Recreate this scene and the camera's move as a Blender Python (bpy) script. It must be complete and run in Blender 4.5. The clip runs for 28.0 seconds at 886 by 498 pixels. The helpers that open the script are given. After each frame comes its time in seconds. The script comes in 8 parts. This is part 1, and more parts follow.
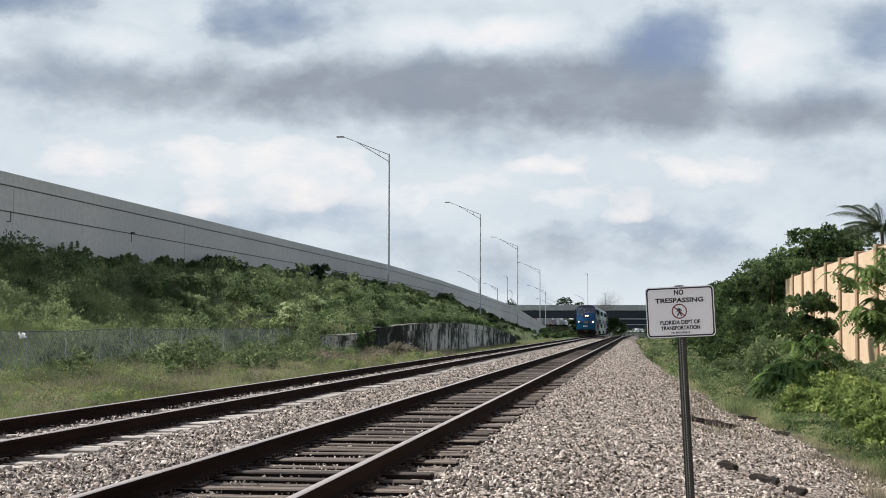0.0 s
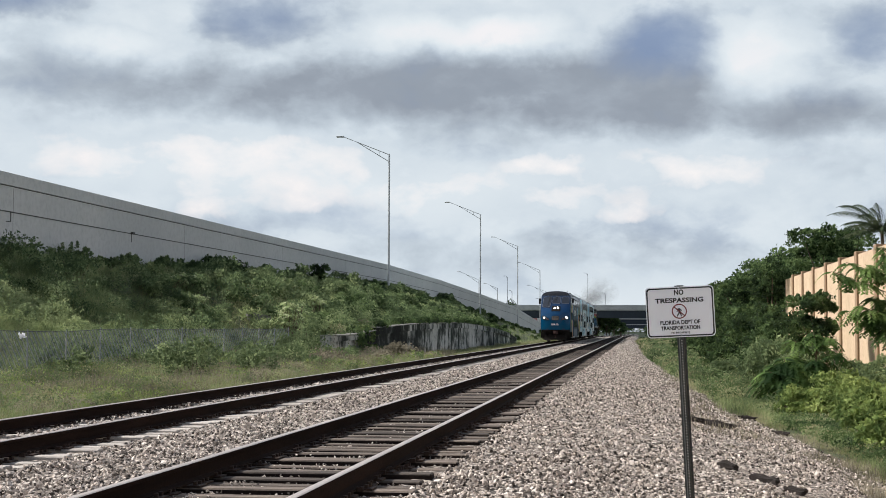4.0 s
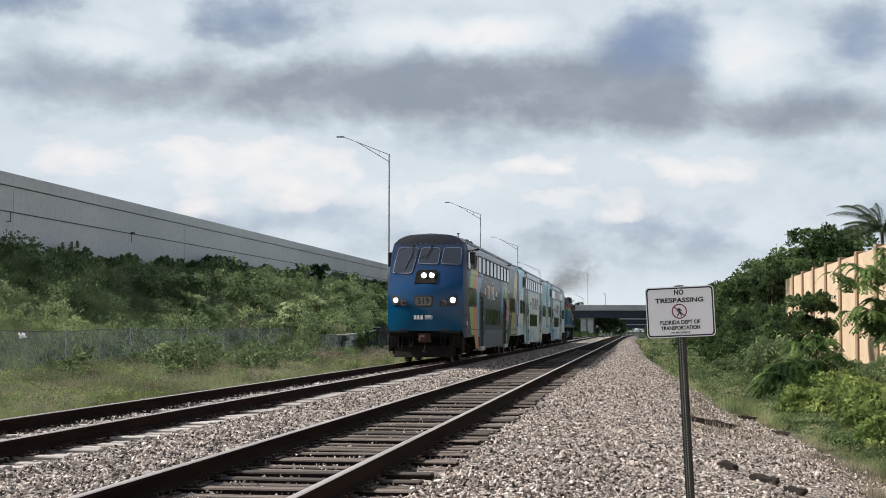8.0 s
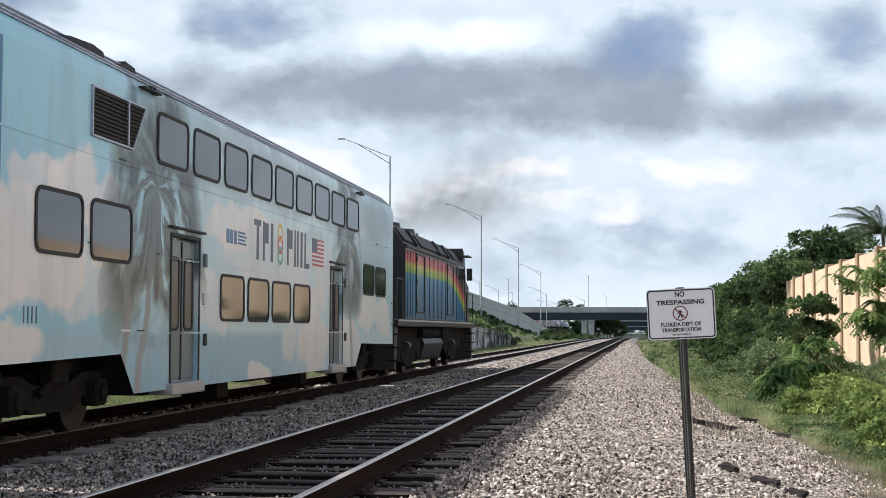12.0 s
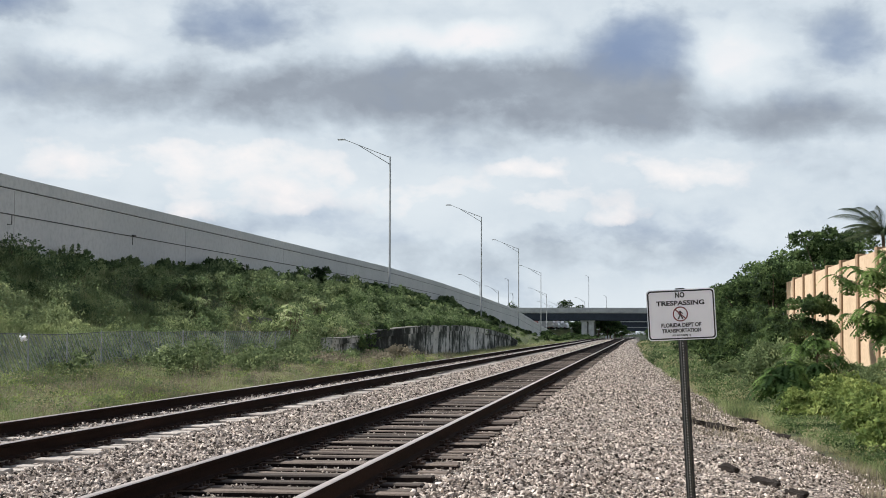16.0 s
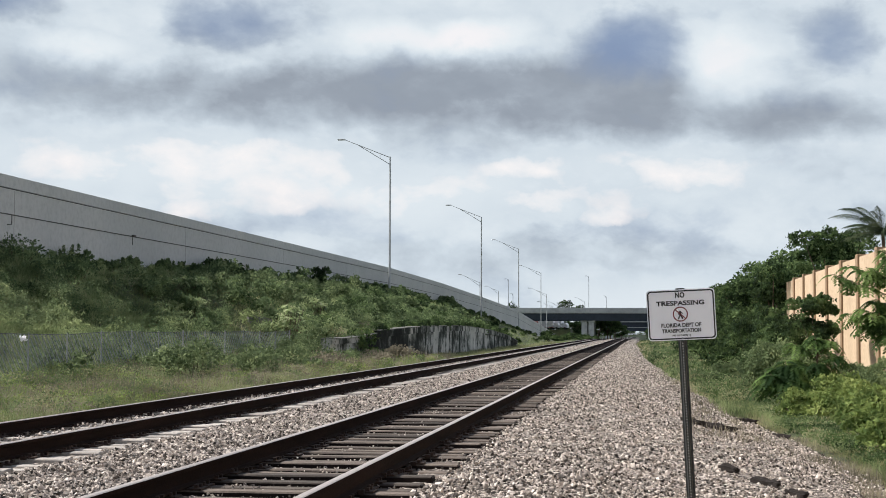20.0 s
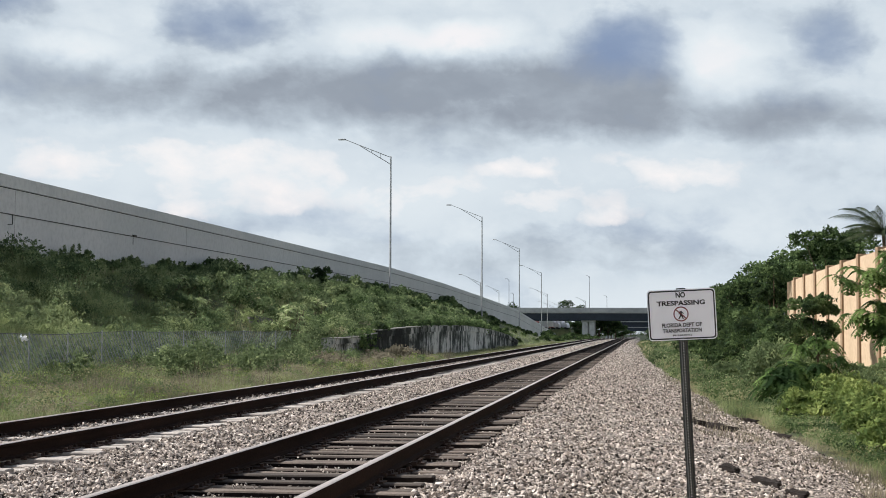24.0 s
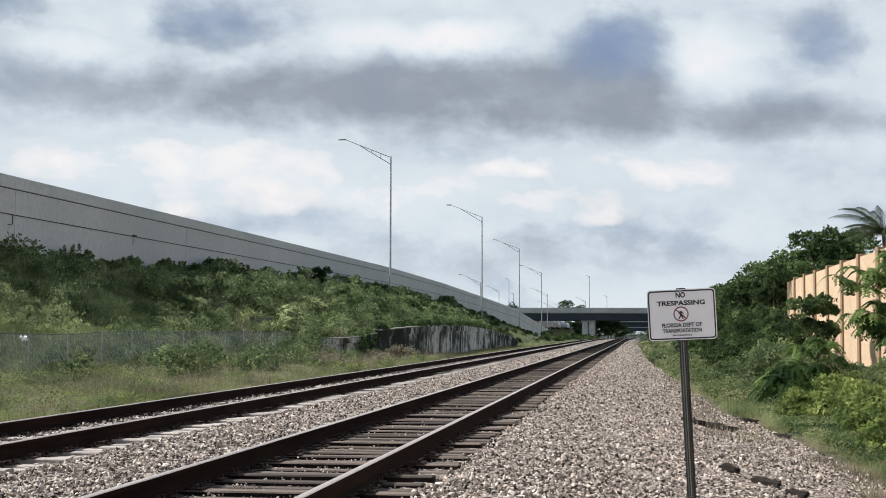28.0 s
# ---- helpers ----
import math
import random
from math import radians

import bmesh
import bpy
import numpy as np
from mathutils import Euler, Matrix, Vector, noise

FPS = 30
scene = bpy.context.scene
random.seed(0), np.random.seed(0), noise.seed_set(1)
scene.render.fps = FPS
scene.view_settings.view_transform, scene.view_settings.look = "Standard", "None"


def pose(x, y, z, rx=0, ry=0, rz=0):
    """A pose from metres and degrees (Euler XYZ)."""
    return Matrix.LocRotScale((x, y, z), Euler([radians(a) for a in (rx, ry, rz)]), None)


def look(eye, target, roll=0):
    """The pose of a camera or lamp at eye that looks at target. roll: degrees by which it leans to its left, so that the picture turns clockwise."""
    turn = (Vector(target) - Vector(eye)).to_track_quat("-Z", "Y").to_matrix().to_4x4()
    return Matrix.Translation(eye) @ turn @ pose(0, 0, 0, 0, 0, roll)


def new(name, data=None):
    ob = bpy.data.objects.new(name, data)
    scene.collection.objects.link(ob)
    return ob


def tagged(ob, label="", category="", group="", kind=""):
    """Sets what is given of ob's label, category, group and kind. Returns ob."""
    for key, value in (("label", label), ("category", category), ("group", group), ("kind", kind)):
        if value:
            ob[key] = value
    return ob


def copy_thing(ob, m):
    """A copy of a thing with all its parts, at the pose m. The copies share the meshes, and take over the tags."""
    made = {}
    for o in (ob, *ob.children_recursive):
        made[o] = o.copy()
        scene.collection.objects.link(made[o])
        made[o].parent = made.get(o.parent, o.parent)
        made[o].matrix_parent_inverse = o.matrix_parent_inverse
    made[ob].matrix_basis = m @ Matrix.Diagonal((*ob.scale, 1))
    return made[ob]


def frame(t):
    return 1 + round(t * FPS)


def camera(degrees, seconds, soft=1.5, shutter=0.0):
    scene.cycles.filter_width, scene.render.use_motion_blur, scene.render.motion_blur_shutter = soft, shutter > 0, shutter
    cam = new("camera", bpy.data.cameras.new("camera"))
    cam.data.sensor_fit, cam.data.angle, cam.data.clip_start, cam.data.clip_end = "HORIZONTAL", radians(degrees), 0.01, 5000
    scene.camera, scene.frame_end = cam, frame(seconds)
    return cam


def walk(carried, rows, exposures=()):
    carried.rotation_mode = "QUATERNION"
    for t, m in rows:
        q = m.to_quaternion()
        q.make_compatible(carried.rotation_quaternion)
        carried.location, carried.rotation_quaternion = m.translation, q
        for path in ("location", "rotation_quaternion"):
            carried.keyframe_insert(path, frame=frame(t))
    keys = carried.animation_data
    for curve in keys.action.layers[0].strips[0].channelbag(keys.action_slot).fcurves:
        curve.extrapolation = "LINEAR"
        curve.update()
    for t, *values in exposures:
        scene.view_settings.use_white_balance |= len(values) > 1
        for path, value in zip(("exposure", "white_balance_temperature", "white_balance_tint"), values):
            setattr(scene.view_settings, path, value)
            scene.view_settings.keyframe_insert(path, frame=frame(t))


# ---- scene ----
from math import sin, cos, tan, atan, atan2, pi, exp

# ---- camera and its path: hand-held, almost still ----
FOV, YAW, PITCH, ROLL, EYE_Z, FOCAL = 34.79, 7.877, 3.210, 0.17, 1.258, 2502.0
EYE = Vector((0.0, 0.0, EYE_Z))


def aim(dx, dy):
    a, b = radians(YAW) + dx / FOCAL, radians(PITCH) + dy / FOCAL
    return look(EYE, EYE + 100 * Vector((-sin(a) * cos(b), cos(a) * cos(b), sin(b))), ROLL)


cam = camera(FOV, 28.0, soft=0.5)
walk(cam, [(t, aim(dx, dy)) for t, dx, dy in (
    (0.0, 0.0, 0.0), (3.5, 0.0, 0.0), (9.0, 0.0, 0.0), (9.5, 0.5, 1.5), (10.0, 1.3, 2.0), (11.0, 1.5, 3.3), (12.0, 1.5, 3.5),
    (14.5, 1.5, 3.5), (16.0, 1.7, 4.8), (18.0, 1.7, 5.2), (19.0, 1.7, 6.0), (20.0, 1.7, 5.0), (21.0, 1.7, 3.9), (24.0, 2.8, 4.8),
    (28.0, 2.8, 4.8))],
     [(t, stops, kelvin, 11.5) for t, stops, kelvin in ((0.0, 0.45, 6400), (9.0, 0.44, 6400), (9.8, 0.60, 6200), (10.5, 0.70, 6170), (12.5, 0.70, 6170), (14.5, 0.48, 6400), (28.0, 0.46, 6400))])

# ---- light: sun from beyond the far track, partly cloudy sky ----
SUN_WAY = Vector((-0.71, 0.05, 0.70)).normalized()
SKY_STRENGTH, SUN_STRENGTH = 0.062, 5.0
world = bpy.data.worlds.new("world")
scene.world = world
world.use_nodes = True
wn = world.node_tree.nodes
sky = wn.new("ShaderNodeTexSky")
sky.sky_type, sky.sun_disc = "NISHITA", False
sky.sun_elevation, sky.sun_rotation = math.asin(SUN_WAY.z), atan2(SUN_WAY.x, SUN_WAY.y)
sky.air_density, sky.dust_density, sky.ozone_density = 1.0, 3.0, 1.0
wn["Background"].inputs["Strength"].default_value = SKY_STRENGTH
veil = wn.new("ShaderNodeMix")          # thin cloud over the blue
veil.data_type = "RGBA"
veil.inputs[7].default_value = (14.4, 15.0, 15.4, 1.0)
height = wn.new("ShaderNodeSeparateXYZ")
world.node_tree.links.new(wn.new("ShaderNodeTexCoord").outputs["Generated"], height.inputs[0])
cover = wn.new("ShaderNodeMapRange")         # the cumulus closes up towards the horizon
cover.inputs["From Min"].default_value, cover.inputs["From Max"].default_value = 0.0, 0.65
cover.inputs["To Min"].default_value, cover.inputs["To Max"].default_value = 0.95, 0.04
world.node_tree.links.new(height.outputs["Z"], cover.inputs["Value"])
world.node_tree.links.new(cover.outputs[0], veil.inputs[0])
world.node_tree.links.new(sky.outputs[0], veil.inputs[6])
world.node_tree.links.new(veil.outputs[2], wn["Background"].inputs["Color"])
sun = new("sun", bpy.data.lights.new("sun", "SUN"))
sun.data.energy, sun.data.angle, sun.data.color = SUN_STRENGTH, radians(1.4), (1.0, 0.95, 0.87)
sun.matrix_world = look(SUN_WAY * 200, (0, 0, 0))


# ---- node helpers and materials ----
def lin(r, g, b):
    """Linear colour from 0..255 display values."""
    return tuple(((c / 255 + 0.055) / 1.055) ** 2.4 if c > 10 else c / 255 / 12.92 for c in (r, g, b)) + (1.0,)


def grey(v, warm=0.0):
    return (v * (1 + warm), v, v * (1 - warm), 1.0)


class Nodes:
    """Short-hand for building a material's node tree."""

    def __init__(self, name):
        self.m = bpy.data.materials.new(name)
        self.m.use_nodes = True
        self.t = self.m.node_tree
        self.bsdf = self.t.nodes["Principled BSDF"]
        self.out = self.t.nodes["Material Output"]

    def add(self, kind):
        return self.t.nodes.new(kind)

    def link(self, a, b):
        self.t.links.new(a, b)

    def coords(self, kind="Object"):
        return self.add("ShaderNodeTexCoord").outputs[kind]

    def noise(self, scale, detail=5, rough=0.6, vec=None, stretch=None, kind="Object"):
        n = self.add("ShaderNodeTexNoise")
        n.inputs["Scale"].default_value, n.inputs["Detail"].default_value, n.inputs["Roughness"].default_value = scale, detail, rough
        v = vec or self.coords(kind)
        if stretch:
            mp = self.add("ShaderNodeMapping")
            mp.inputs["Scale"].default_value = stretch
            self.link(v, mp.inputs["Vector"])
            v = mp.outputs[0]
        self.link(v, n.inputs["Vector"])
        return n.outputs["Fac"]

    def ramp(self, fac, stops):
        r = self.add("ShaderNodeValToRGB")
        e = r.color_ramp.elements
        while len(e) < len(stops):
            e.new(0.5)
        for el, (pos, col) in zip(e, stops):
            el.position, el.color = pos, col
        self.link(fac, r.inputs[0])
        return r.outputs["Color"]

    def mix(self, fac, a, b, blend="MIX"):
        n = self.add("ShaderNodeMix")
        n.data_type, n.blend_type = "RGBA", blend
        for sock, v in ((n.inputs[0], fac), (n.inputs[6], a), (n.inputs[7], b)):
            if isinstance(v, (int, float, tuple)):
                sock.default_value = v
            else:
                self.link(v, sock)
        return n.outputs[2]

    def math(self, op, a, b=0.0, clamp=False):
        n = self.add("ShaderNodeMath")
        n.operation, n.use_clamp = op, clamp
        for sock, v in zip(n.inputs, (a, b)):
            if isinstance(v, (int, float)):
                sock.default_value = v
            else:
                self.link(v, sock)
        return n.outputs[0]

    def split(self, vec):
        n = self.add("ShaderNodeSeparateXYZ")
        self.link(vec, n.inputs[0])
        return n.outputs

    def join(self, x, y):
        n = self.add("ShaderNodeCombineXYZ")
        self.link(x, n.inputs[0])
        self.link(y, n.inputs[1])
        return n.outputs[0]

    def warp(self, v, scale, amount, detail=6.0):
        """Shifts a vector about by noise."""
        t = self.add("ShaderNodeTexNoise")
        t.inputs["Scale"].default_value, t.inputs["Detail"].default_value, t.inputs["Roughness"].default_value = scale, detail, 0.55
        self.link(v, t.inputs["Vector"])
        sub, sc, ad = (self.add("ShaderNodeVectorMath") for _ in range(3))
        sub.operation, sub.inputs[1].default_value = "SUBTRACT", (0.5, 0.5, 0.5)
        self.link(t.outputs["Color"], sub.inputs[0])
        sc.operation, sc.inputs["Scale"].default_value = "SCALE", amount
        self.link(sub.outputs[0], sc.inputs[0])
        self.link(v, ad.inputs[0])
        self.link(sc.outputs[0], ad.inputs[1])
        return ad.outputs[0]

    def blobs(self, vec, rows, outer=1.25, inner=0.25):
        """Sum of soft ellipses: centre u, centre v, half width, half height, weight."""
        total = None
        for u, v, ru, rv, weight in rows:
            mp = self.add("ShaderNodeMapping")
            mp.vector_type = "TEXTURE"
            mp.inputs["Location"].default_value, mp.inputs["Scale"].default_value = (u, v, 0), (ru, rv, 1)
            self.link(vec, mp.inputs["Vector"])
            ln = self.add("ShaderNodeVectorMath")
            ln.operation = "LENGTH"
            self.link(mp.outputs[0], ln.inputs[0])
            rg = self.add("ShaderNodeMapRange")
            rg.interpolation_type = "SMOOTHERSTEP"
            rg.inputs["From Min"].default_value, rg.inputs["From Max"].default_value = outer, inner
            rg.inputs["To Min"].default_value, rg.inputs["To Max"].default_value = 0.0, weight
            self.link(ln.outputs["Value"], rg.inputs["Value"])
            total = rg.outputs[0] if total is None else self.math("ADD", total, rg.outputs[0])
        return total

    def bump(self, height, strength, distance=0.02):
        n = self.add("ShaderNodeBump")
        n.inputs["Strength"].default_value, n.inputs["Distance"].default_value = strength, distance
        self.link(height, n.inputs["Height"])
        self.link(n.outputs[0], self.bsdf.inputs["Normal"])

    def done(self, color=None, rough=0.8, metal=0.0, spec=0.5):
        if color is not None:
            if isinstance(color, tuple):
                self.bsdf.inputs["Base Color"].default_value = color
            else:
                self.link(color, self.bsdf.inputs["Base Color"])
        if isinstance(rough, (int, float)):
            self.bsdf.inputs["Roughness"].default_value = rough
        else:
            self.link(rough, self.bsdf.inputs["Roughness"])
        self.bsdf.inputs["Metallic"].default_value = metal
        self.bsdf.inputs["Specular IOR Level"].default_value = spec
        return self.m


def worn(name, a, b, c, scale=3.0, fine=40.0, rough=0.75, metal=0.0, bump=0.15, stretch=None, per_object=0.0, spec=0.4, dist=0.01):
    """A surface with broad patches (a to b), fine grain towards c, and relief."""
    n = Nodes(name)
    big = n.noise(scale, 4, 0.6, stretch=stretch)
    small = n.noise(fine, 6, 0.7)
    col = n.ramp(big, [(0.3, a), (0.7, b)])
    col = n.mix(n.ramp(small, [(0.45, grey(0.0)), (0.75, grey(0.7))]), col, c)
    if per_object:
        info = n.add("ShaderNodeObjectInfo")
        col = n.mix(1.0, col, n.ramp(info.outputs["Random"], [(0.0, grey(1 - per_object)), (1.0, grey(1.0))]), "MULTIPLY")
    if bump:
        n.bump(small, bump, dist)
    return n.done(col, rough, metal, spec)


def leafy(name, dark, mid, light, gloss=0.5, passing=0.25):
    """Foliage: varied leaf by leaf and in broad patches, a little light passing through."""
    n = Nodes(name)
    rnd = n.add("ShaderNodeNewGeometry").outputs["Random Per Island"]
    patch = n.math("SUBTRACT", n.math("MULTIPLY", n.noise(0.28, 3, 0.5), 1.5), 0.75)
    clump = n.math("SUBTRACT", n.math("MULTIPLY", n.noise(1.0, 4, 0.6), 2.6), 1.3)
    f = n.math("ADD", n.math("ADD", n.math("MULTIPLY", rnd, 0.22), 0.42), n.math("ADD", patch, clump))
    col = n.ramp(f, [(0.25, dark), (0.55, mid), (0.85, light)])
    n.done(col, gloss + 0.2, 0.0, 0.10)
    tr = n.add("ShaderNodeBsdfTranslucent")
    n.link(n.mix(0.5, col, light), tr.inputs["Color"])
    mx = n.add("ShaderNodeMixShader")
    mx.inputs[0].default_value = passing
    n.link(n.bsdf.outputs[0], mx.inputs[1])
    n.link(tr.outputs[0], mx.inputs[2])
    n.link(mx.outputs[0], n.out.inputs["Surface"])
    return n.m


def flat_paint(name, col, rough=0.5, metal=0.0, dirt=0.25, spec=0.5):
    n = Nodes(name)
    d = n.noise(2.3, 6, 0.65)
    c = n.mix(n.ramp(d, [(0.4, grey(0.0)), (0.8, grey(dirt))]), col, grey(0.06, 0.1))
    return n.done(c, rough, metal, spec)


def glow(name, col, strength):
    n = Nodes(name)
    n.bsdf.inputs["Emission Color"].default_value = col
    n.bsdf.inputs["Emission Strength"].default_value = strength
    return n.done(grey(0.8), 0.3)


def dark_glass(name, col=grey(0.012), rough=0.06, spec=0.8):
    n = Nodes(name)
    w = n.noise(0.8, 2, 0.5)
    n.bump(w, 0.02, 0.05)
    return n.done(col, rough, 0.0, spec)


M = {}


def coach_wrap():
    """Printed sky along the coach side: blue ground, soft white clouds, grey palms and smudges."""
    n = Nodes("coach_sky")
    xyz = n.split(n.coords())
    flat = n.join(xyz["Y"], xyz["Z"])
    wv = n.warp(n.warp(flat, 0.7, 0.9, 2.0), 2.6, 0.35)
    along = n.math("MULTIPLY", xyz["Y"], 1 / 24.3)
    up = n.math("MULTIPLY", xyz["Z"], 0.2)
    blue = n.ramp(along, [(0.0, lin(149, 207, 227)), (0.22, lin(171, 216, 229)), (0.36, lin(205, 229, 235)), (0.62, lin(218, 240, 244)), (0.80, lin(192, 222, 229)), (1.0, lin(173, 210, 222))])
    low = n.ramp(along, [(0.0, lin(173, 212, 225)), (0.3, lin(164, 201, 218)), (0.5, lin(173, 207, 222)), (0.62, lin(212, 231, 238)), (1.0, lin(205, 227, 233))])
    col = n.mix(n.ramp(up, [(0.225, grey(1.0)), (0.255, grey(0.0))]), blue, low)
    cloud = n.blobs(wv, [(1.4, 2.1, 2.1, 0.75, 1.0), (2.9, 2.85, 0.75, 0.62, 0.9), (1.9, 2.9, 0.8, 0.35, 0.8), (3.9, 2.5, 0.6, 0.6, 0.8), (3.2, 1.75, 2.2, 0.4, 0.6), (1.0, 1.02, 1.1, 0.3, 0.9),
                         (9.6, 2.95, 1.9, 0.42, 0.8), (11.8, 2.6, 3.4, 0.65, 0.55), (8.3, 1.75, 1.2, 0.5, 0.5), (14.6, 1.8, 1.5, 0.45, 0.7), (14.9, 0.95, 1.5, 0.55, 0.85), (11.0, 0.45, 0.9, 0.28, 1.0),
                         (12.9, 1.05, 0.6, 0.35, 0.7), (15.9, 2.5, 0.9, 0.6, 0.5), (18.2, 0.95, 1.5, 0.55, 0.8), (20.4, 1.65, 1.3, 0.45, 0.8), (22.6, 1.5, 1.2, 0.5, 0.8), (19.6, 3.5, 1.3, 0.3, 0.3)], 1.05, 0.80)
    white = n.ramp(n.noise(0.9, 4, 0.5), [(0.3, lin(230, 230, 230)), (0.7, lin(250, 243, 237))])
    col = n.mix(n.math("MULTIPLY", cloud, 1.0, clamp=True), col, white)
    smudge = n.blobs(wv, [(5.3, 3.95, 0.9, 0.85, 0.65), (6.4, 3.5, 1.5, 0.30, 0.45), (12.5, 4.25, 8.5, 0.30, 0.45), (12.5, 3.6, 8.0, 0.30, 0.40), (4.75, 2.1, 0.5, 0.9, 0.35),
                          (17.9, 3.45, 1.1, 0.6, 0.85), (18.9, 2.4, 0.7, 0.8, 0.50), (21.6, 3.9, 3.0, 0.6, 0.55), (20.8, 3.1, 2.6, 0.6, 0.30), (15.0, 3.1, 0.9, 0.2, 0.25)], 1.3, 0.2)
    col = n.mix(n.math("MULTIPLY", smudge, 0.95, clamp=True), col, lin(104, 116, 130))

    def palm(col, s, z, reach, foot, seed, ink):
        bent = n.split(n.warp(n.warp(flat, 0.9, 0.55, 2.0), 4.0, 0.16))
        du, dv = n.math("SUBTRACT", bent["X"], s), n.math("SUBTRACT", bent["Y"], z)
        # fronds arch over and hang
        dv = n.math("ADD", dv, n.math("MULTIPLY", n.math("MULTIPLY", du, du), 0.55 / reach))
        r = n.math("SQRT", n.math("ADD", n.math("MULTIPLY", du, du), n.math("MULTIPLY", dv, dv)))
        ang = n.math("ARCTAN2", dv, du)
        nz = n.add("ShaderNodeTexNoise")
        nz.inputs["Scale"].default_value, nz.inputs["Detail"].default_value = 1.0, 3.0
        n.link(n.join(n.math("ADD", n.math("MULTIPLY", ang, 1.5), seed), n.math("MULTIPLY", r, 0.9)), nz.inputs["Vector"])
        streak = n.noise(2.6, 2, 0.5, vec=n.join(n.math("MULTIPLY", ang, 2.2), n.math("MULTIPLY", r, 0.5)))
        fade = n.math("SUBTRACT", 1.12, n.math("DIVIDE", r, reach), clamp=True)
        f = n.math("MULTIPLY", n.math("SUBTRACT", nz.outputs["Fac"], 0.40), 8.0, clamp=True)
        f = n.math("MULTIPLY", n.math("MULTIPLY", f, n.math("ADD", 0.4, streak)), n.math("POWER", fade, 0.6), clamp=True)
        col = n.mix(n.math("MULTIPLY", f, ink, clamp=True), col, n.ramp(streak, [(0.42, lin(46, 60, 70)), (0.66, lin(112, 132, 126))]))
        # trunk leans from its foot to the crown
        lean = (foot - s) / (0.45 - z)
        off = n.math("ABSOLUTE", n.math("SUBTRACT", du, n.math("MULTIPLY", n.math("SUBTRACT", xyz["Z"], z), lean)))
        t = n.math("MULTIPLY", n.math("SUBTRACT", 0.15, off), 14.0, clamp=True)
        below = n.math("MULTIPLY", n.math("SUBTRACT", z + 0.05, xyz["Z"]), 4.0, clamp=True)
        return n.mix(n.math("MULTIPLY", n.math("MULTIPLY", t, below), 0.8), col, n.ramp(up, [(0.12, lin(176, 168, 166)), (0.4, lin(96, 110, 116))]))

    col = palm(col, 5.75, 3.12, 1.9, 5.0, 1.7, 2.6)
    col = palm(col, 4.75, 2.5, 1.1, 4.5, 6.3, 0.35)
    col = palm(col, 18.2, 3.25, 1.55, 18.75, 11.0, 2.4)
    grime = n.noise(1.6, 6, 0.6, stretch=(1, 1.4, 0.22))
    col = n.mix(n.ramp(grime, [(0.5, grey(0.0)), (0.85, grey(0.35))]), col, lin(110, 114, 112))
    n.bump(n.noise(0.9, 3, 0.5), 0.06, 0.05)
    return n.done(col, 0.42, 0.0, 0.4)


def loco_side():
    """Rainbow over blue, the bands sweeping down towards the cab."""
    n = Nodes("loco_side")
    xyz = n.split(n.coords())
    far = n.math("MAXIMUM", n.math("SUBTRACT", xyz["Y"], 9.5), 0.0)
    f = n.math("ADD", xyz["Z"], n.math("MULTIPLY", n.math("MULTIPLY", far, far), 0.032))
    f = n.math("MULTIPLY", n.math("SUBTRACT", f, 1.5), 0.4)
    col = n.ramp(f, [(0.0, lin(32, 92, 128)), (0.44, lin(40, 110, 156)), (0.54, lin(50, 128, 166)), (0.56, lin(132, 176, 84)), (0.63, lin(176, 190, 84)), (0.66, lin(204, 160, 92)), (0.68, lin(190, 98, 92)), (0.74, lin(180, 82, 92)), (0.785, lin(150, 70, 82)), (0.80, lin(40, 38, 46))])
    grime = n.noise(1.8, 6, 0.65, stretch=(1, 1.2, 0.2))
    col = n.mix(n.ramp(grime, [(0.45, grey(0.0)), (0.85, grey(0.55))]), col, lin(60, 66, 72))
    return n.done(col, 0.36, 0.1, 0.5)


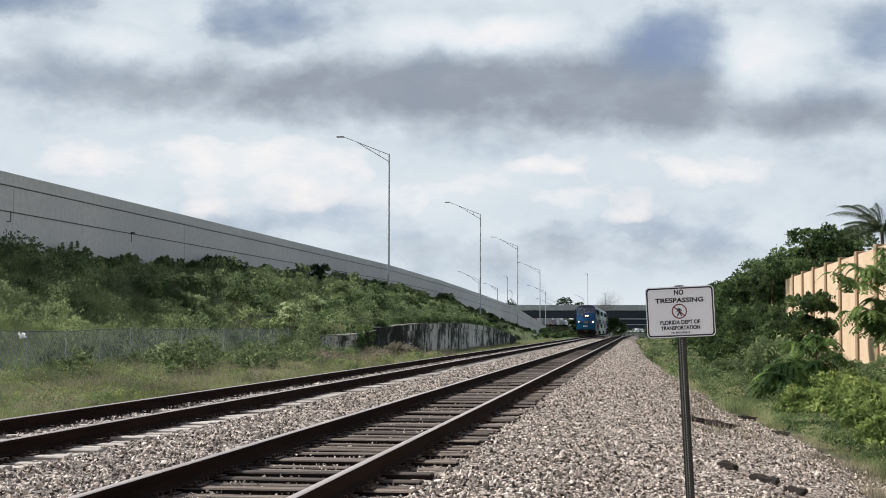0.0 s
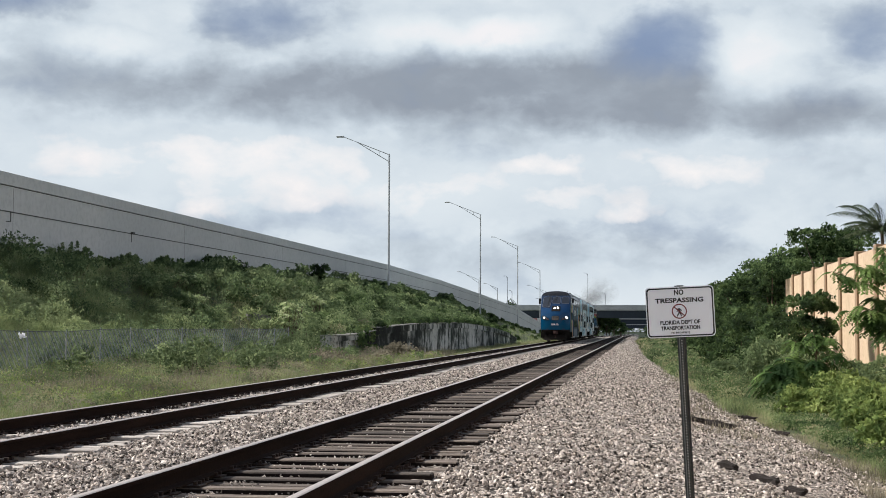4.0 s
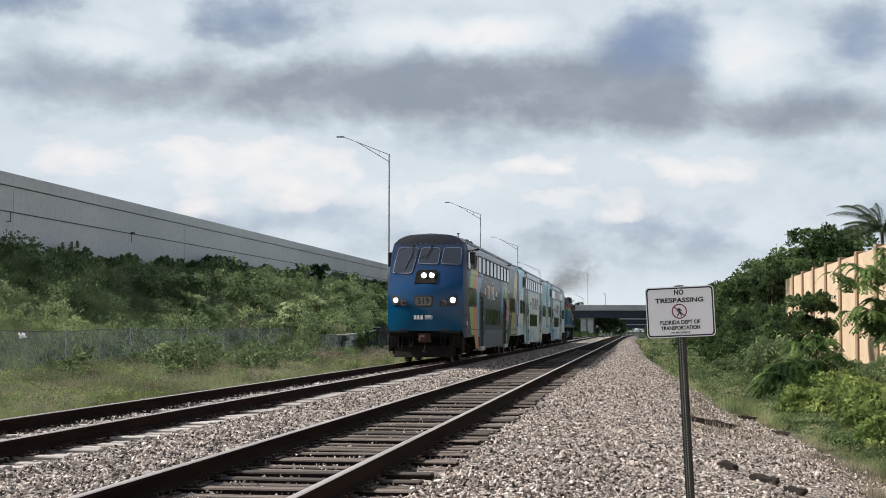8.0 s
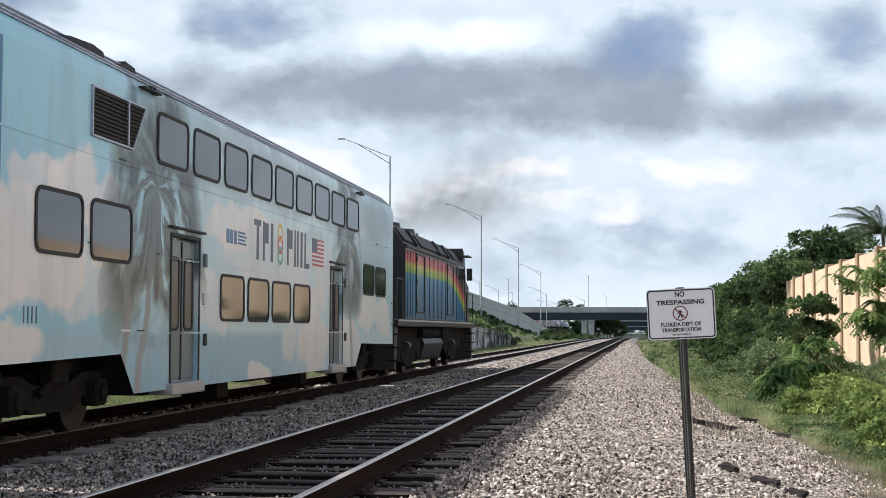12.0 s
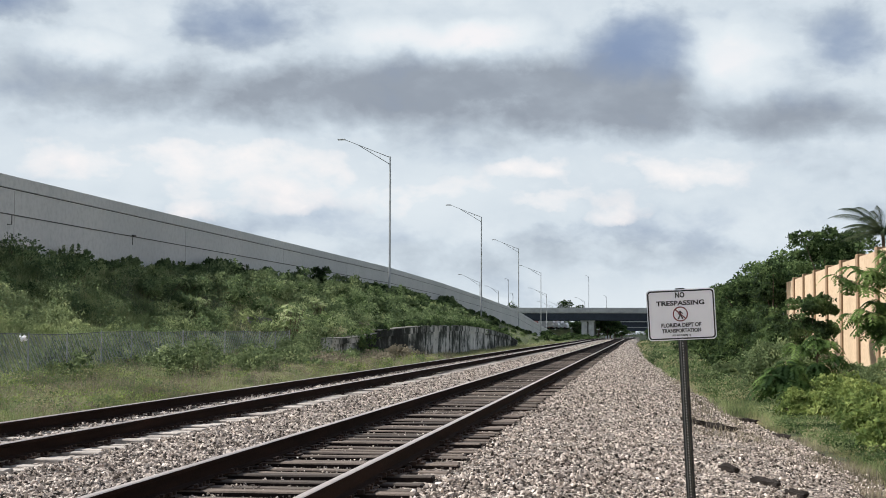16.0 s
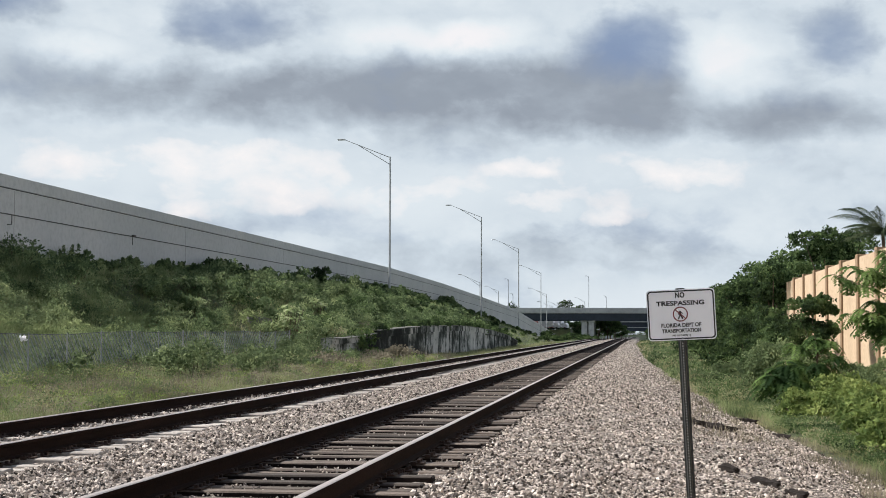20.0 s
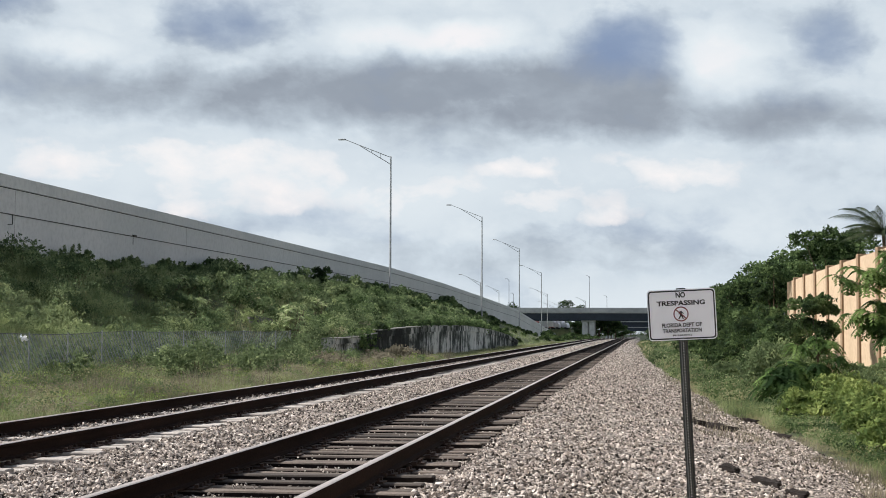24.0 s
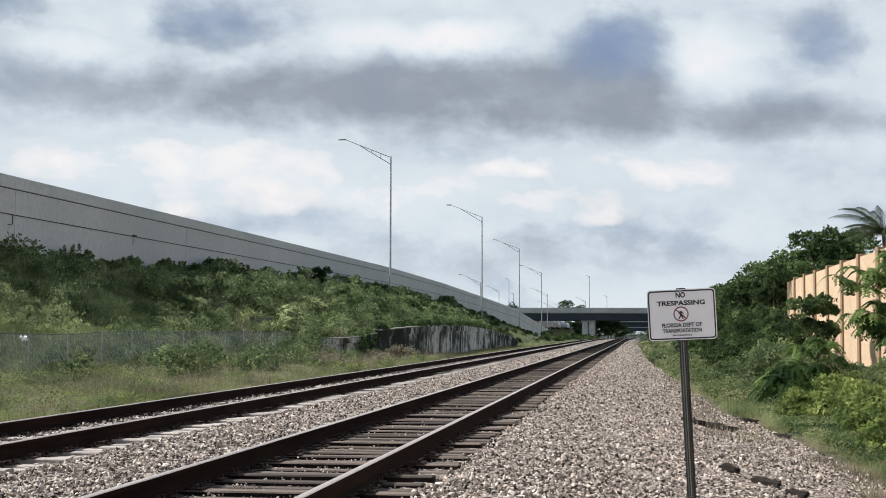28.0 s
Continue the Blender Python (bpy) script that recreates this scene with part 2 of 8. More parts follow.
def materials():
    # ballast: crushed limestone, pale with dark pieces
    n = Nodes("ballast")
    vor = n.add("ShaderNodeTexVoronoi")
    vor.inputs["Scale"].default_value = 21.0
    n.link(n.coords(), vor.inputs["Vector"])
    sep = n.add("ShaderNodeSeparateColor")
    n.link(vor.outputs["Color"], sep.inputs[0])
    col = n.ramp(sep.outputs[0], [(0.0, lin(30, 28, 27)), (0.3, lin(78, 72, 68)), (0.7, lin(146, 137, 129)), (1.0, lin(208, 198, 189))])
    patch = n.noise(0.35, 4, 0.6)
    col = n.mix(n.ramp(patch, [(0.4, grey(0.0)), (0.75, grey(0.4))]), col, lin(128, 123, 116))
    n.bump(n.math("MULTIPLY", vor.outputs["Distance"], -1.0), 0.9, 0.05)
    M["ballast"] = n.done(col, 0.95, 0, 0.2)
    n = Nodes("stone")
    rnd = n.add("ShaderNodeNewGeometry").outputs["Random Per Island"]
    col = n.ramp(rnd, [(0.0, lin(38, 36, 34)), (0.20, lin(88, 82, 77)), (0.42, lin(150, 141, 133)), (0.75, lin(196, 186, 177)), (1.0, lin(230, 221, 212))])
    col = n.mix(n.ramp(n.noise(30, 4), [(0.5, grey(0.0)), (0.8, grey(0.5))]), col, lin(120, 108, 98))
    M["stone"] = n.done(col, 0.9, 0, 0.25)
    M["bank_soil"] = worn("bank_soil", lin(46, 58, 36), lin(80, 90, 58), lin(96, 98, 70), 0.5, 10, 0.95, bump=0.6, dist=0.08)
    M["rail_side"] = worn("rail_side", lin(28, 20, 17), lin(46, 33, 28), lin(18, 13, 12), 2.0, 30, 0.9, 0.0, 0.25, stretch=(4, 0.3, 4), spec=0.06)
    M["rail_top"] = worn("rail_top", lin(212, 198, 190), lin(186, 170, 162), lin(140, 122, 114), 1.5, 20, 0.30, 0.55, 0.03, stretch=(6, 0.2, 1), spec=0.8)
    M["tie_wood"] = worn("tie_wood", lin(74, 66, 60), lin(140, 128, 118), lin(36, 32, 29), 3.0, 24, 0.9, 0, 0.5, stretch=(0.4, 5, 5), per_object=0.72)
    # creosoted tie sides, with the shade on upright faces put into the colour
    M["tie_creosote_shade"] = worn("tie_creosote_shade", lin(24, 20, 19), lin(44, 37, 34), lin(16, 14, 13), 3.0, 30, 0.9, 0, 0.5, spec=0.1)
    M["tie_pale"] = worn("tie_pale", lin(168, 162, 156), lin(190, 184, 178), lin(120, 112, 106), 3.0, 28, 0.9, 0, 0.4, stretch=(0.4, 5, 5), per_object=0.3)
    M["rust_steel"] = worn("rust_steel", lin(46, 36, 32), lin(68, 53, 45), lin(33, 28, 26), 6, 60, 0.8, 0.3, 0.3)
    M["concrete"] = worn("concrete", lin(172, 175, 175), lin(188, 190, 189), lin(154, 156, 157), 0.12, 3, 0.9, 0, 0.1, stretch=(1, 1, 0.35))
    M["concrete_line"] = worn("concrete_line", lin(70, 70, 70), lin(90, 90, 90), lin(60, 60, 60), 0.4, 8, 0.95, 0, 0.1)
    n = Nodes("stained_concrete")
    streak = n.noise(1.0, 6, 0.65, stretch=(1, 0.62, 0.22))
    blot = n.noise(0.8, 6, 0.72, stretch=(1, 0.5, 0.9))
    run = n.noise(0.10, 2, 0.5, stretch=(1, 0.6, 0.1))
    f = n.math("ADD", n.math("ADD", n.math("MULTIPLY", streak, 0.50), n.math("MULTIPLY", blot, 0.48)), n.math("MULTIPLY", run, 0.22))
    # one long stretch towards the fence is black with mould
    mould = n.ramp(n.math("MULTIPLY", n.split(n.coords())["Y"], 0.005), [(0.385, grey(0.0)), (0.41, grey(0.12)), (0.48, grey(0.09)), (0.54, grey(0.02)), (0.70, grey(0.02)), (0.80, grey(0.10))])
    f = n.math("SUBTRACT", f, mould)
    col = n.ramp(f, [(0.42, lin(22, 25, 24)), (0.52, lin(50, 53, 50)), (0.57, lin(118, 121, 117)), (0.61, lin(182, 182, 178)), (0.74, lin(212, 211, 207))])
    n.bump(n.noise(12, 5), 0.4, 0.03)
    M["stained"] = n.done(col, 0.95, 0, 0.2)
    M["stained_cap"] = worn("stained_cap", lin(70, 72, 68), lin(160, 160, 154), lin(48, 50, 46), 0.7, 9, 0.95, bump=0.3)
    M["bridge"] = worn("bridge", lin(146, 150, 152), lin(164, 168, 170), lin(120, 124, 126), 0.05, 0.8, 0.9, bump=0)
    M["girder"] = worn("girder", lin(34, 42, 52), lin(44, 53, 64), lin(28, 35, 44), 0.05, 0.8, 0.85, bump=0)
    M["tan_wall"] = worn("tan_wall", lin(178, 157, 131), lin(194, 173, 147), lin(150, 128, 104), 0.4, 6, 0.9, bump=0.12, stretch=(1, 1, 0.3))
    M["tan_post"] = worn("tan_post", lin(128, 107, 84), lin(150, 126, 100), lin(104, 86, 68), 0.5, 6, 0.9, bump=0.12, stretch=(1, 1, 0.3))
    M["galv"] = worn("galv", lin(150, 154, 156), lin(176, 180, 182), lin(130, 132, 134), 2, 18, 0.5, 0.7, 0.05)
    M["sign_white"] = flat_paint("sign_white", lin(246, 247, 250), 0.4, 0, 0.06)
    M["sign_black"] = flat_paint("sign_black", lin(18, 18, 22), 0.5)
    M["sign_red"] = flat_paint("sign_red", lin(120, 40, 44), 0.5)
    M["post_steel"] = worn("post_steel", lin(58, 60, 60), lin(80, 82, 80), lin(44, 44, 44), 6, 50, 0.6, 0.5, 0.1)
    M["hole_light"] = flat_paint("hole_light", lin(200, 198, 190), 0.7)
    M["old_wood"] = worn("old_wood", lin(26, 22, 20), lin(48, 41, 37), lin(16, 14, 13), 3, 30, 0.95, 0, 0.6, stretch=(5, 0.5, 5))
    M["bark"] = worn("bark", lin(70, 60, 48), lin(104, 92, 76), lin(44, 38, 32), 3, 25, 0.95, 0, 0.6)
    M["leaf_bank"] = leafy("leaf_bank", (0.036, 0.064, 0.032, 1), (0.108, 0.160, 0.074, 1), (0.235, 0.31, 0.145, 1), passing=0.4)
    M["leaf_bush"] = leafy("leaf_bush", (0.044, 0.074, 0.036, 1), (0.130, 0.182, 0.084, 1), (0.285, 0.35, 0.175, 1), passing=0.4)
    M["leaf_tree"] = leafy("leaf_tree", (0.010, 0.022, 0.011, 1), (0.052, 0.092, 0.036, 1), (0.150, 0.215, 0.085, 1), passing=0.3)
    M["leaf_bright"] = leafy("leaf_bright", (0.065, 0.11, 0.032, 1), (0.195, 0.265, 0.08, 1), (0.37, 0.44, 0.16, 1), passing=0.4)
    M["leaf_palm"] = leafy("leaf_palm", (0.02, 0.035, 0.018, 1), (0.045, 0.065, 0.035, 1), (0.09, 0.11, 0.06, 1))
    M["grass_dry"] = leafy("grass_dry", (0.095, 0.10, 0.044, 1), (0.23, 0.235, 0.115, 1), (0.42, 0.41, 0.25, 1), passing=0.45)
    M["grass_green"] = leafy("grass_green", (0.055, 0.086, 0.036, 1), (0.170, 0.225, 0.098, 1), (0.35, 0.41, 0.20, 1), passing=0.45)
    M["weed_brown"] = leafy("weed_brown", (0.105, 0.098, 0.074, 1), (0.205, 0.19, 0.14, 1), (0.35, 0.315, 0.235, 1), passing=0.35)
    # train paints
    M["cab_grey"] = worn("cab_grey", lin(60, 71, 88), lin(71, 82, 99), lin(50, 61, 78), 0.5, 5, 0.5, 0.0, 0.02, stretch=(1, 0.25, 1), spec=0.15)
    # the nose's blue runs out over the cheeks and fades into the grey of the side
    n = Nodes("cheek_blue")
    at = n.split(n.coords())
    col = n.ramp(n.math("MULTIPLY", at["Z"], 0.2), [(0.17, lin(6, 52, 80)), (0.40, lin(10, 48, 82)), (0.68, lin(26, 54, 92)), (0.84, lin(36, 56, 88))])
    col = n.mix(n.ramp(n.math("MULTIPLY", at["Y"], 0.3), [(0.45, grey(0.0)), (0.78, grey(1.0))]), col, lin(60, 71, 88))
    M["cheek_blue"] = n.done(col, 0.45, 0.0, 0.12)
    M["roof_steel"] = worn("roof_steel", lin(150, 156, 170), lin(176, 180, 192), lin(120, 126, 140), 0.6, 8, 0.38, 0.5, 0.03)
    n = Nodes("nose_blue")
    z = n.add("ShaderNodeSeparateXYZ")
    n.link(n.coords(), z.inputs[0])
    # blue paint by height; the slope's tones also hold some reflected sky
    col = n.ramp(n.math("MULTIPLY", z.outputs["Z"], 0.2), [(0.17, lin(4, 74, 104)), (0.40, lin(6, 66, 100)), (0.52, lin(20, 66, 106)), (0.68, lin(34, 62, 97)), (0.82, lin(42, 58, 82)), (0.872, lin(44, 58, 80)), (0.884, lin(40, 42, 46))])
    col = n.mix(n.ramp(n.noise(1.2, 4), [(0.45, grey(0.0)), (0.8, grey(0.3))]), col, grey(0.05))
    M["nose_blue"] = n.done(col, 0.15, 0.0, 0.28)
    M["brow_dark"] = worn("brow_dark", lin(30, 34, 42), lin(40, 45, 54), lin(24, 28, 34), 1.0, 9, 0.6, 0, 0.03, spec=0.2)
    M["coach_sky"] = coach_wrap()
    M["coach_blue"] = flat_paint("coach_blue", lin(40, 112, 160), 0.35)
    M["stripe_green"] = flat_paint("stripe_green", lin(160, 194, 112), 0.5, spec=0.3)
    M["stripe_orange"] = flat_paint("stripe_orange", lin(224, 150, 104), 0.5, spec=0.3)
    M["stripe_blue"] = flat_paint("stripe_blue", lin(116, 166, 206), 0.5, spec=0.3)
    M["stripe_dark"] = flat_paint("stripe_dark", lin(80, 92, 106), 0.5, spec=0.3)
    M["white_print"] = flat_paint("white_print", lin(226, 226, 228), 0.4, 0, 0.12)
    M["navy_print"] = flat_paint("navy_print", lin(62, 82, 104), 0.4)
    M["red_print"] = flat_paint("red_print", lin(196, 66, 74), 0.4)
    M["yellow_print"] = flat_paint("yellow_print", lin(226, 190, 84), 0.4)
    M["teal_print"] = flat_paint("teal_print", lin(92, 176, 160), 0.4)
    M["glass"] = dark_glass("glass", (0.03, 0.036, 0.042, 1))
    M["glass_grey"] = dark_glass("glass_grey", (0.030, 0.040, 0.054, 1), 0.04, 0.5)
    M["rubber"] = worn("rubber", grey(0.018), grey(0.03), grey(0.045), 3, 40, 0.7, 0, 0.05)
    M["under"] = worn("under", grey(0.007, 0.1), grey(0.015, 0.12), grey(0.03, 0.2), 2.5, 25, 0.9, 0.0, 0.2, spec=0.12)
    M["wheel_steel"] = worn("wheel_steel", lin(44, 39, 37), lin(62, 55, 52), lin(30, 27, 26), 4, 40, 0.55, 0.7, 0.1)
    M["step_steel"] = flat_paint("step_steel", lin(182, 182, 180), 0.5, 0.3)
    M["louver"] = flat_paint("louver", grey(0.03), 0.6)
    M["black_paint"] = worn("black_paint", grey(0.016), grey(0.03), grey(0.05), 2, 30, 0.5, 0.1, 0.05)
    M["loco_side"] = loco_side()
    M["lamp_on"] = glow("lamp_on", (1.0, 0.84, 0.66, 1), 12.0)
    M["ditch_on"] = glow("ditch_on", (1.0, 0.92, 0.84, 1), 14.0)
    M["lens_red"] = flat_paint("lens_red", lin(78, 40, 50), 0.2)
    M["chrome"] = flat_paint("chrome", lin(128, 136, 148), 0.4, 0.3, 0.15)


materials()


def clear_film(mat, weight=0.22, rough=0.13):
    """Smooth clear film over a painted side: it shines a little at low angles."""
    b = mat.node_tree.nodes["Principled BSDF"]
    b.inputs["Coat Weight"].default_value, b.inputs["Coat Roughness"].default_value, b.inputs["Coat IOR"].default_value = weight, rough, 1.55


for film, weight in (("coach_sky", 0.22), ("cab_grey", 0.42), ("stripe_green", 0.42), ("stripe_orange", 0.42), ("stripe_blue", 0.42)):
    clear_film(M[film], weight)


# ---- mesh helpers ----
def mesh_from(name, verts, faces, mat):
    me = bpy.data.meshes.new(name)
    me.from_pydata([tuple(v) for v in verts], [], faces)
    me.update()
    if mat is not None:
        me.materials.append(mat)
    return me


def big_mesh(name, verts, faces, mat):
    """A large mesh from numpy arrays; faces all of one size."""
    me = bpy.data.meshes.new(name)
    nv, nf, k = len(verts), len(faces), faces.shape[1]
    me.vertices.add(nv)
    me.vertices.foreach_set("co", verts.astype(np.float32).ravel())
    me.loops.add(nf * k)
    me.loops.foreach_set("vertex_index", faces.astype(np.int32).ravel())
    me.polygons.add(nf)
    me.polygons.foreach_set("loop_start", (np.arange(nf) * k).astype(np.int32))
    me.polygons.foreach_set("use_smooth", [False] * nf)
    me.update(calc_edges=True)
    me.validate()
    me.materials.append(mat)
    return me


def part(name, bm, mat, parent, label=""):
    """Links a bmesh or mesh as one mesh object under a thing or a part."""
    if isinstance(bm, bmesh.types.BMesh):
        me = bpy.data.meshes.new(name)
        bm.to_mesh(me)
        bm.free()
        if mat is not None:
            me.materials.append(mat)
    else:
        me = bm
    ob = new(name, me)
    ob.parent = parent
    if label:
        ob["label"] = label
    return ob


def thing(name, label, category, group="", kind="", at=None):
    ob = tagged(new(name), label, category, group, kind)
    if at is not None:
        ob.matrix_basis = at
    return ob


def solid(name, me, label, category, group="", kind="", at=None):
    if isinstance(me, bmesh.types.BMesh):
        bm, me = me, bpy.data.meshes.new(name)
        bm.to_mesh(me)
        bm.free()
    ob = tagged(new(name, me), label, category, group, kind)
    if at is not None:
        ob.matrix_basis = at
    return ob


def add_box(bm, x0, x1, y0, y1, z0, z1, bevel=0.0):
    vs = [bm.verts.new((x, y, z)) for z in (z0, z1) for y in (y0, y1) for x in (x0, x1)]
    fs = [bm.faces.new([vs[i] for i in f]) for f in ((0, 2, 3, 1), (4, 5, 7, 6), (0, 1, 5, 4), (2, 6, 7, 3), (0, 4, 6, 2), (1, 3, 7, 5))]
    if bevel:
        es = list({e for f in fs for e in f.edges})
        bmesh.ops.bevel(bm, geom=es, offset=bevel, segments=1, affect="EDGES")
    return vs


def box(x0, x1, y0, y1, z0, z1, bevel=0.0):
    bm = bmesh.new()
    add_box(bm, x0, x1, y0, y1, z0, z1, bevel)
    return bm


def add_rod(bm, a, b, r0, r1=None, seg=8):
    """A tapered rod from a to b."""
    a, b = Vector(a), Vector(b)
    r1 = r0 if r1 is None else r1
    m = (b - a).to_track_quat("Z", "Y").to_matrix()
    rings = []
    for c, r in ((a, r0), (b, r1)):
        rings.append([bm.verts.new(c + m @ Vector((r * cos(2 * pi * i / seg), r * sin(2 * pi * i / seg), 0))) for i in range(seg)])
    for i in range(seg):
        j = (i + 1) % seg
        bm.faces.new((rings[0][i], rings[0][j], rings[1][j], rings[1][i]))
    bm.faces.new(rings[0][::-1])
    bm.faces.new(rings[1])


def rod(a, b, r0, r1=None, seg=8):
    bm = bmesh.new()
    add_rod(bm, a, b, r0, r1, seg)
    return bm


def add_prism(bm, outline, axis, a, b):
    """Extrudes a 2D outline along an axis: 'x' takes (y, z), 'y' takes (x, z), 'z' takes (x, y)."""
    def p(u, v, w):
        return {"x": (w, u, v), "y": (u, w, v), "z": (u, v, w)}[axis]
    r0 = [bm.verts.new(p(u, v, a)) for u, v in outline]
    r1 = [bm.verts.new(p(u, v, b)) for u, v in outline]
    n = len(outline)
    for i in range(n):
        bm.faces.new((r0[i], r0[(i + 1) % n], r1[(i + 1) % n], r1[i]))
    bm.faces.new(r0[::-1])
    bm.faces.new(r1)
    bmesh.ops.recalc_face_normals(bm, faces=bm.faces[:])


def prism(outline, axis, a, b):
    bm = bmesh.new()
    add_prism(bm, outline, axis, a, b)
    return bm


def rounded(y0, y1, z0, z1, r, seg=3):
    """Outline of a rectangle with rounded corners."""
    pts = []
    for cy, cz, a0 in ((y1 - r, z1 - r, 0), (y0 + r, z1 - r, 90), (y0 + r, z0 + r, 180), (y1 - r, z0 + r, 270)):
        for i in range(seg + 1):
            a = radians(a0 + 90 * i / seg)
            pts.append((cy + r * cos(a), cz + r * sin(a)))
    return pts


def ring(outer, inner, axis, a, b):
    """A rim between two outlines of the same count."""
    def p(u, v, w):
        return {"x": (w, u, v), "y": (u, w, v), "z": (u, v, w)}[axis]
    bm = bmesh.new()
    n = len(outer)
    g = [[bm.verts.new(p(u, v, w)) for u, v in o] for o in (outer, inner) for w in (a, b)]
    for i in range(n):
        j = (i + 1) % n
        bm.faces.new((g[0][i], g[0][j], g[1][j], g[1][i]))
        bm.faces.new((g[2][i], g[3][i], g[3][j], g[2][j]))
        bm.faces.new((g[0][i], g[2][i], g[2][j], g[0][j]))
        bm.faces.new((g[1][i], g[1][j], g[3][j], g[3][i]))
    bmesh.ops.recalc_face_normals(bm, faces=bm.faces[:])
    return bm


def tube(points, r, seg=7):
    """One bent tube through the points."""
    bm = bmesh.new()
    pts = [Vector(p) for p in points]
    rings = []
    for i, p in enumerate(pts):
        d = (pts[min(i + 1, len(pts) - 1)] - pts[max(i - 1, 0)]).normalized()
        a = d.orthogonal().normalized() if not rings else (side - d * side.dot(d)).normalized()
        side = a
        b = d.cross(a)
        rings.append([bm.verts.new(p + r * (a * cos(2 * pi * k / seg) + b * sin(2 * pi * k / seg))) for k in range(seg)])
    for u, v in zip(rings, rings[1:]):
        for k in range(seg):
            bm.faces.new((u[k], u[(k + 1) % seg], v[(k + 1) % seg], v[k]))
    bm.faces.new(rings[0][::-1])
    bm.faces.new(rings[-1])
    return bm


def lerp(rows, t):
    """Piecewise-linear lookup in rows of (t, value)."""
    return float(np.interp(t, [r[0] for r in rows], [r[1] for r in rows]))

# ---- plan of the place: rail top is z = 0, tracks run along y ----
NEAR_X, FAR_X, HALF = -3.37, -7.81, 0.80          # track centres, half the distance between rail heads
WALL_X, POLE_X, FENCE_X, OLD_X, TAN_X = -28.0, -26.0, -17.2, -15.5, 10.0
WALL_TOP = [(-60, 7.9), (59, 8.17), (109, 8.3), (158, 8.4), (200, 8.1), (251, 7.4), (320, 6.25), (400, 3.2), (468, 0.6), (520, -0.8)]
WALL_FOOT = [(-60, 4.7), (59, 4.65), (80, 4.95), (110, 5.35), (158, 5.75), (200, 5.25), (251, 4.1), (320, 1.5), (414, -0.4), (468, -1.2), (600, -1.6)]
LEVEL = [(-500, 0.0), (240, 0.0), (330, -0.35), (450, -0.9), (700, -2.0), (4000, -6.0)]   # the line dips gently beyond 240 m
OLD_TOP = [(70, 0.55), (78, 0.62), (82, 0.84), (101, 1.17), (123, 1.31), (140, 1.1), (153, 0.81), (168, 0.3), (180, -0.4)]


def behind_old_wall(y):
    return max(0.0, min(1.0, (y - 70) / 8, (174 - y) / 8))


CROSS = [(-14.5, -0.62), (-11.2, -0.62), (-10.2, -0.50), (-9.3, -0.26), (-2.0, -0.26), (-1.4, -0.30), (-0.5, -0.38), (0.9, -0.55), (1.9, -0.72), (2.6, -0.95),
         (3.5, -1.14), (5.0, -1.2), (9.0, -1.1), (10.2, -0.9), (40, -0.7)]


SHOULDER = [(0, 3.65), (22, 3.6), (35, 2.85), (60, 1.95), (115, 0.65), (270, 0.1), (1000, 0.0)]      # where the ballast's foot lies


def narrow(x, y):
    """From plan to ground: the shoulder right of the near track narrows with distance."""
    return x if x < -1.4 else -1.4 + (x + 1.4) * (lerp(SHOULDER, y) + 1.4) / 4.6


def ground_z(x, y):
    drop = lerp(LEVEL, y)
    if x > -1.4:
        x = -1.4 + (x + 1.4) * 4.6 / (lerp(SHOULDER, y) + 1.4)
    if x >= -14.5:
        z = lerp(CROSS, x)
    else:
        k = behind_old_wall(y)
        foot_x = -17.6 + 1.7 * k
        foot_z = -0.55 + k * (lerp(OLD_TOP, y) + 0.35)
        top = lerp(WALL_FOOT, y)
        if x > foot_x:
            z = -0.62 if k < 0.5 or x > OLD_X - 0.25 else foot_z
        elif x > WALL_X:
            f = (foot_x - x) / (foot_x - WALL_X)
            z = foot_z + (top - foot_z) * (f * 0.85 + 0.15 * f * f * (3 - 2 * f))
        else:
            z = top
    lump = 0.10 * noise.noise(Vector((x * 0.5, y * 0.3, 1.0))) if x < -11.5 or x > 3.2 else 0.0
    if x < -18:
        lump += 0.35 * noise.noise(Vector((x * 0.25, y * 0.12, 7.0)))
    return z + drop + lump


def sheet(name, xs, ys, zf, mat, shift=None):
    verts = [(shift(x, y) if shift else x, y, zf(shift(x, y) if shift else x, y)) for y in ys for x in xs]
    nx = len(xs)
    faces = [(j * nx + i, j * nx + i + 1, (j + 1) * nx + i + 1, (j + 1) * nx + i) for j in range(len(ys) - 1) for i in range(nx - 1)]
    me = mesh_from(name, verts, faces, mat)
    me.polygons.foreach_set("use_smooth", [True] * len(me.polygons))
    return me


def spaced(a, b, step):
    n = max(1, round((b - a) / step))
    return [a + (b - a) * i / n for i in range(n + 1)]


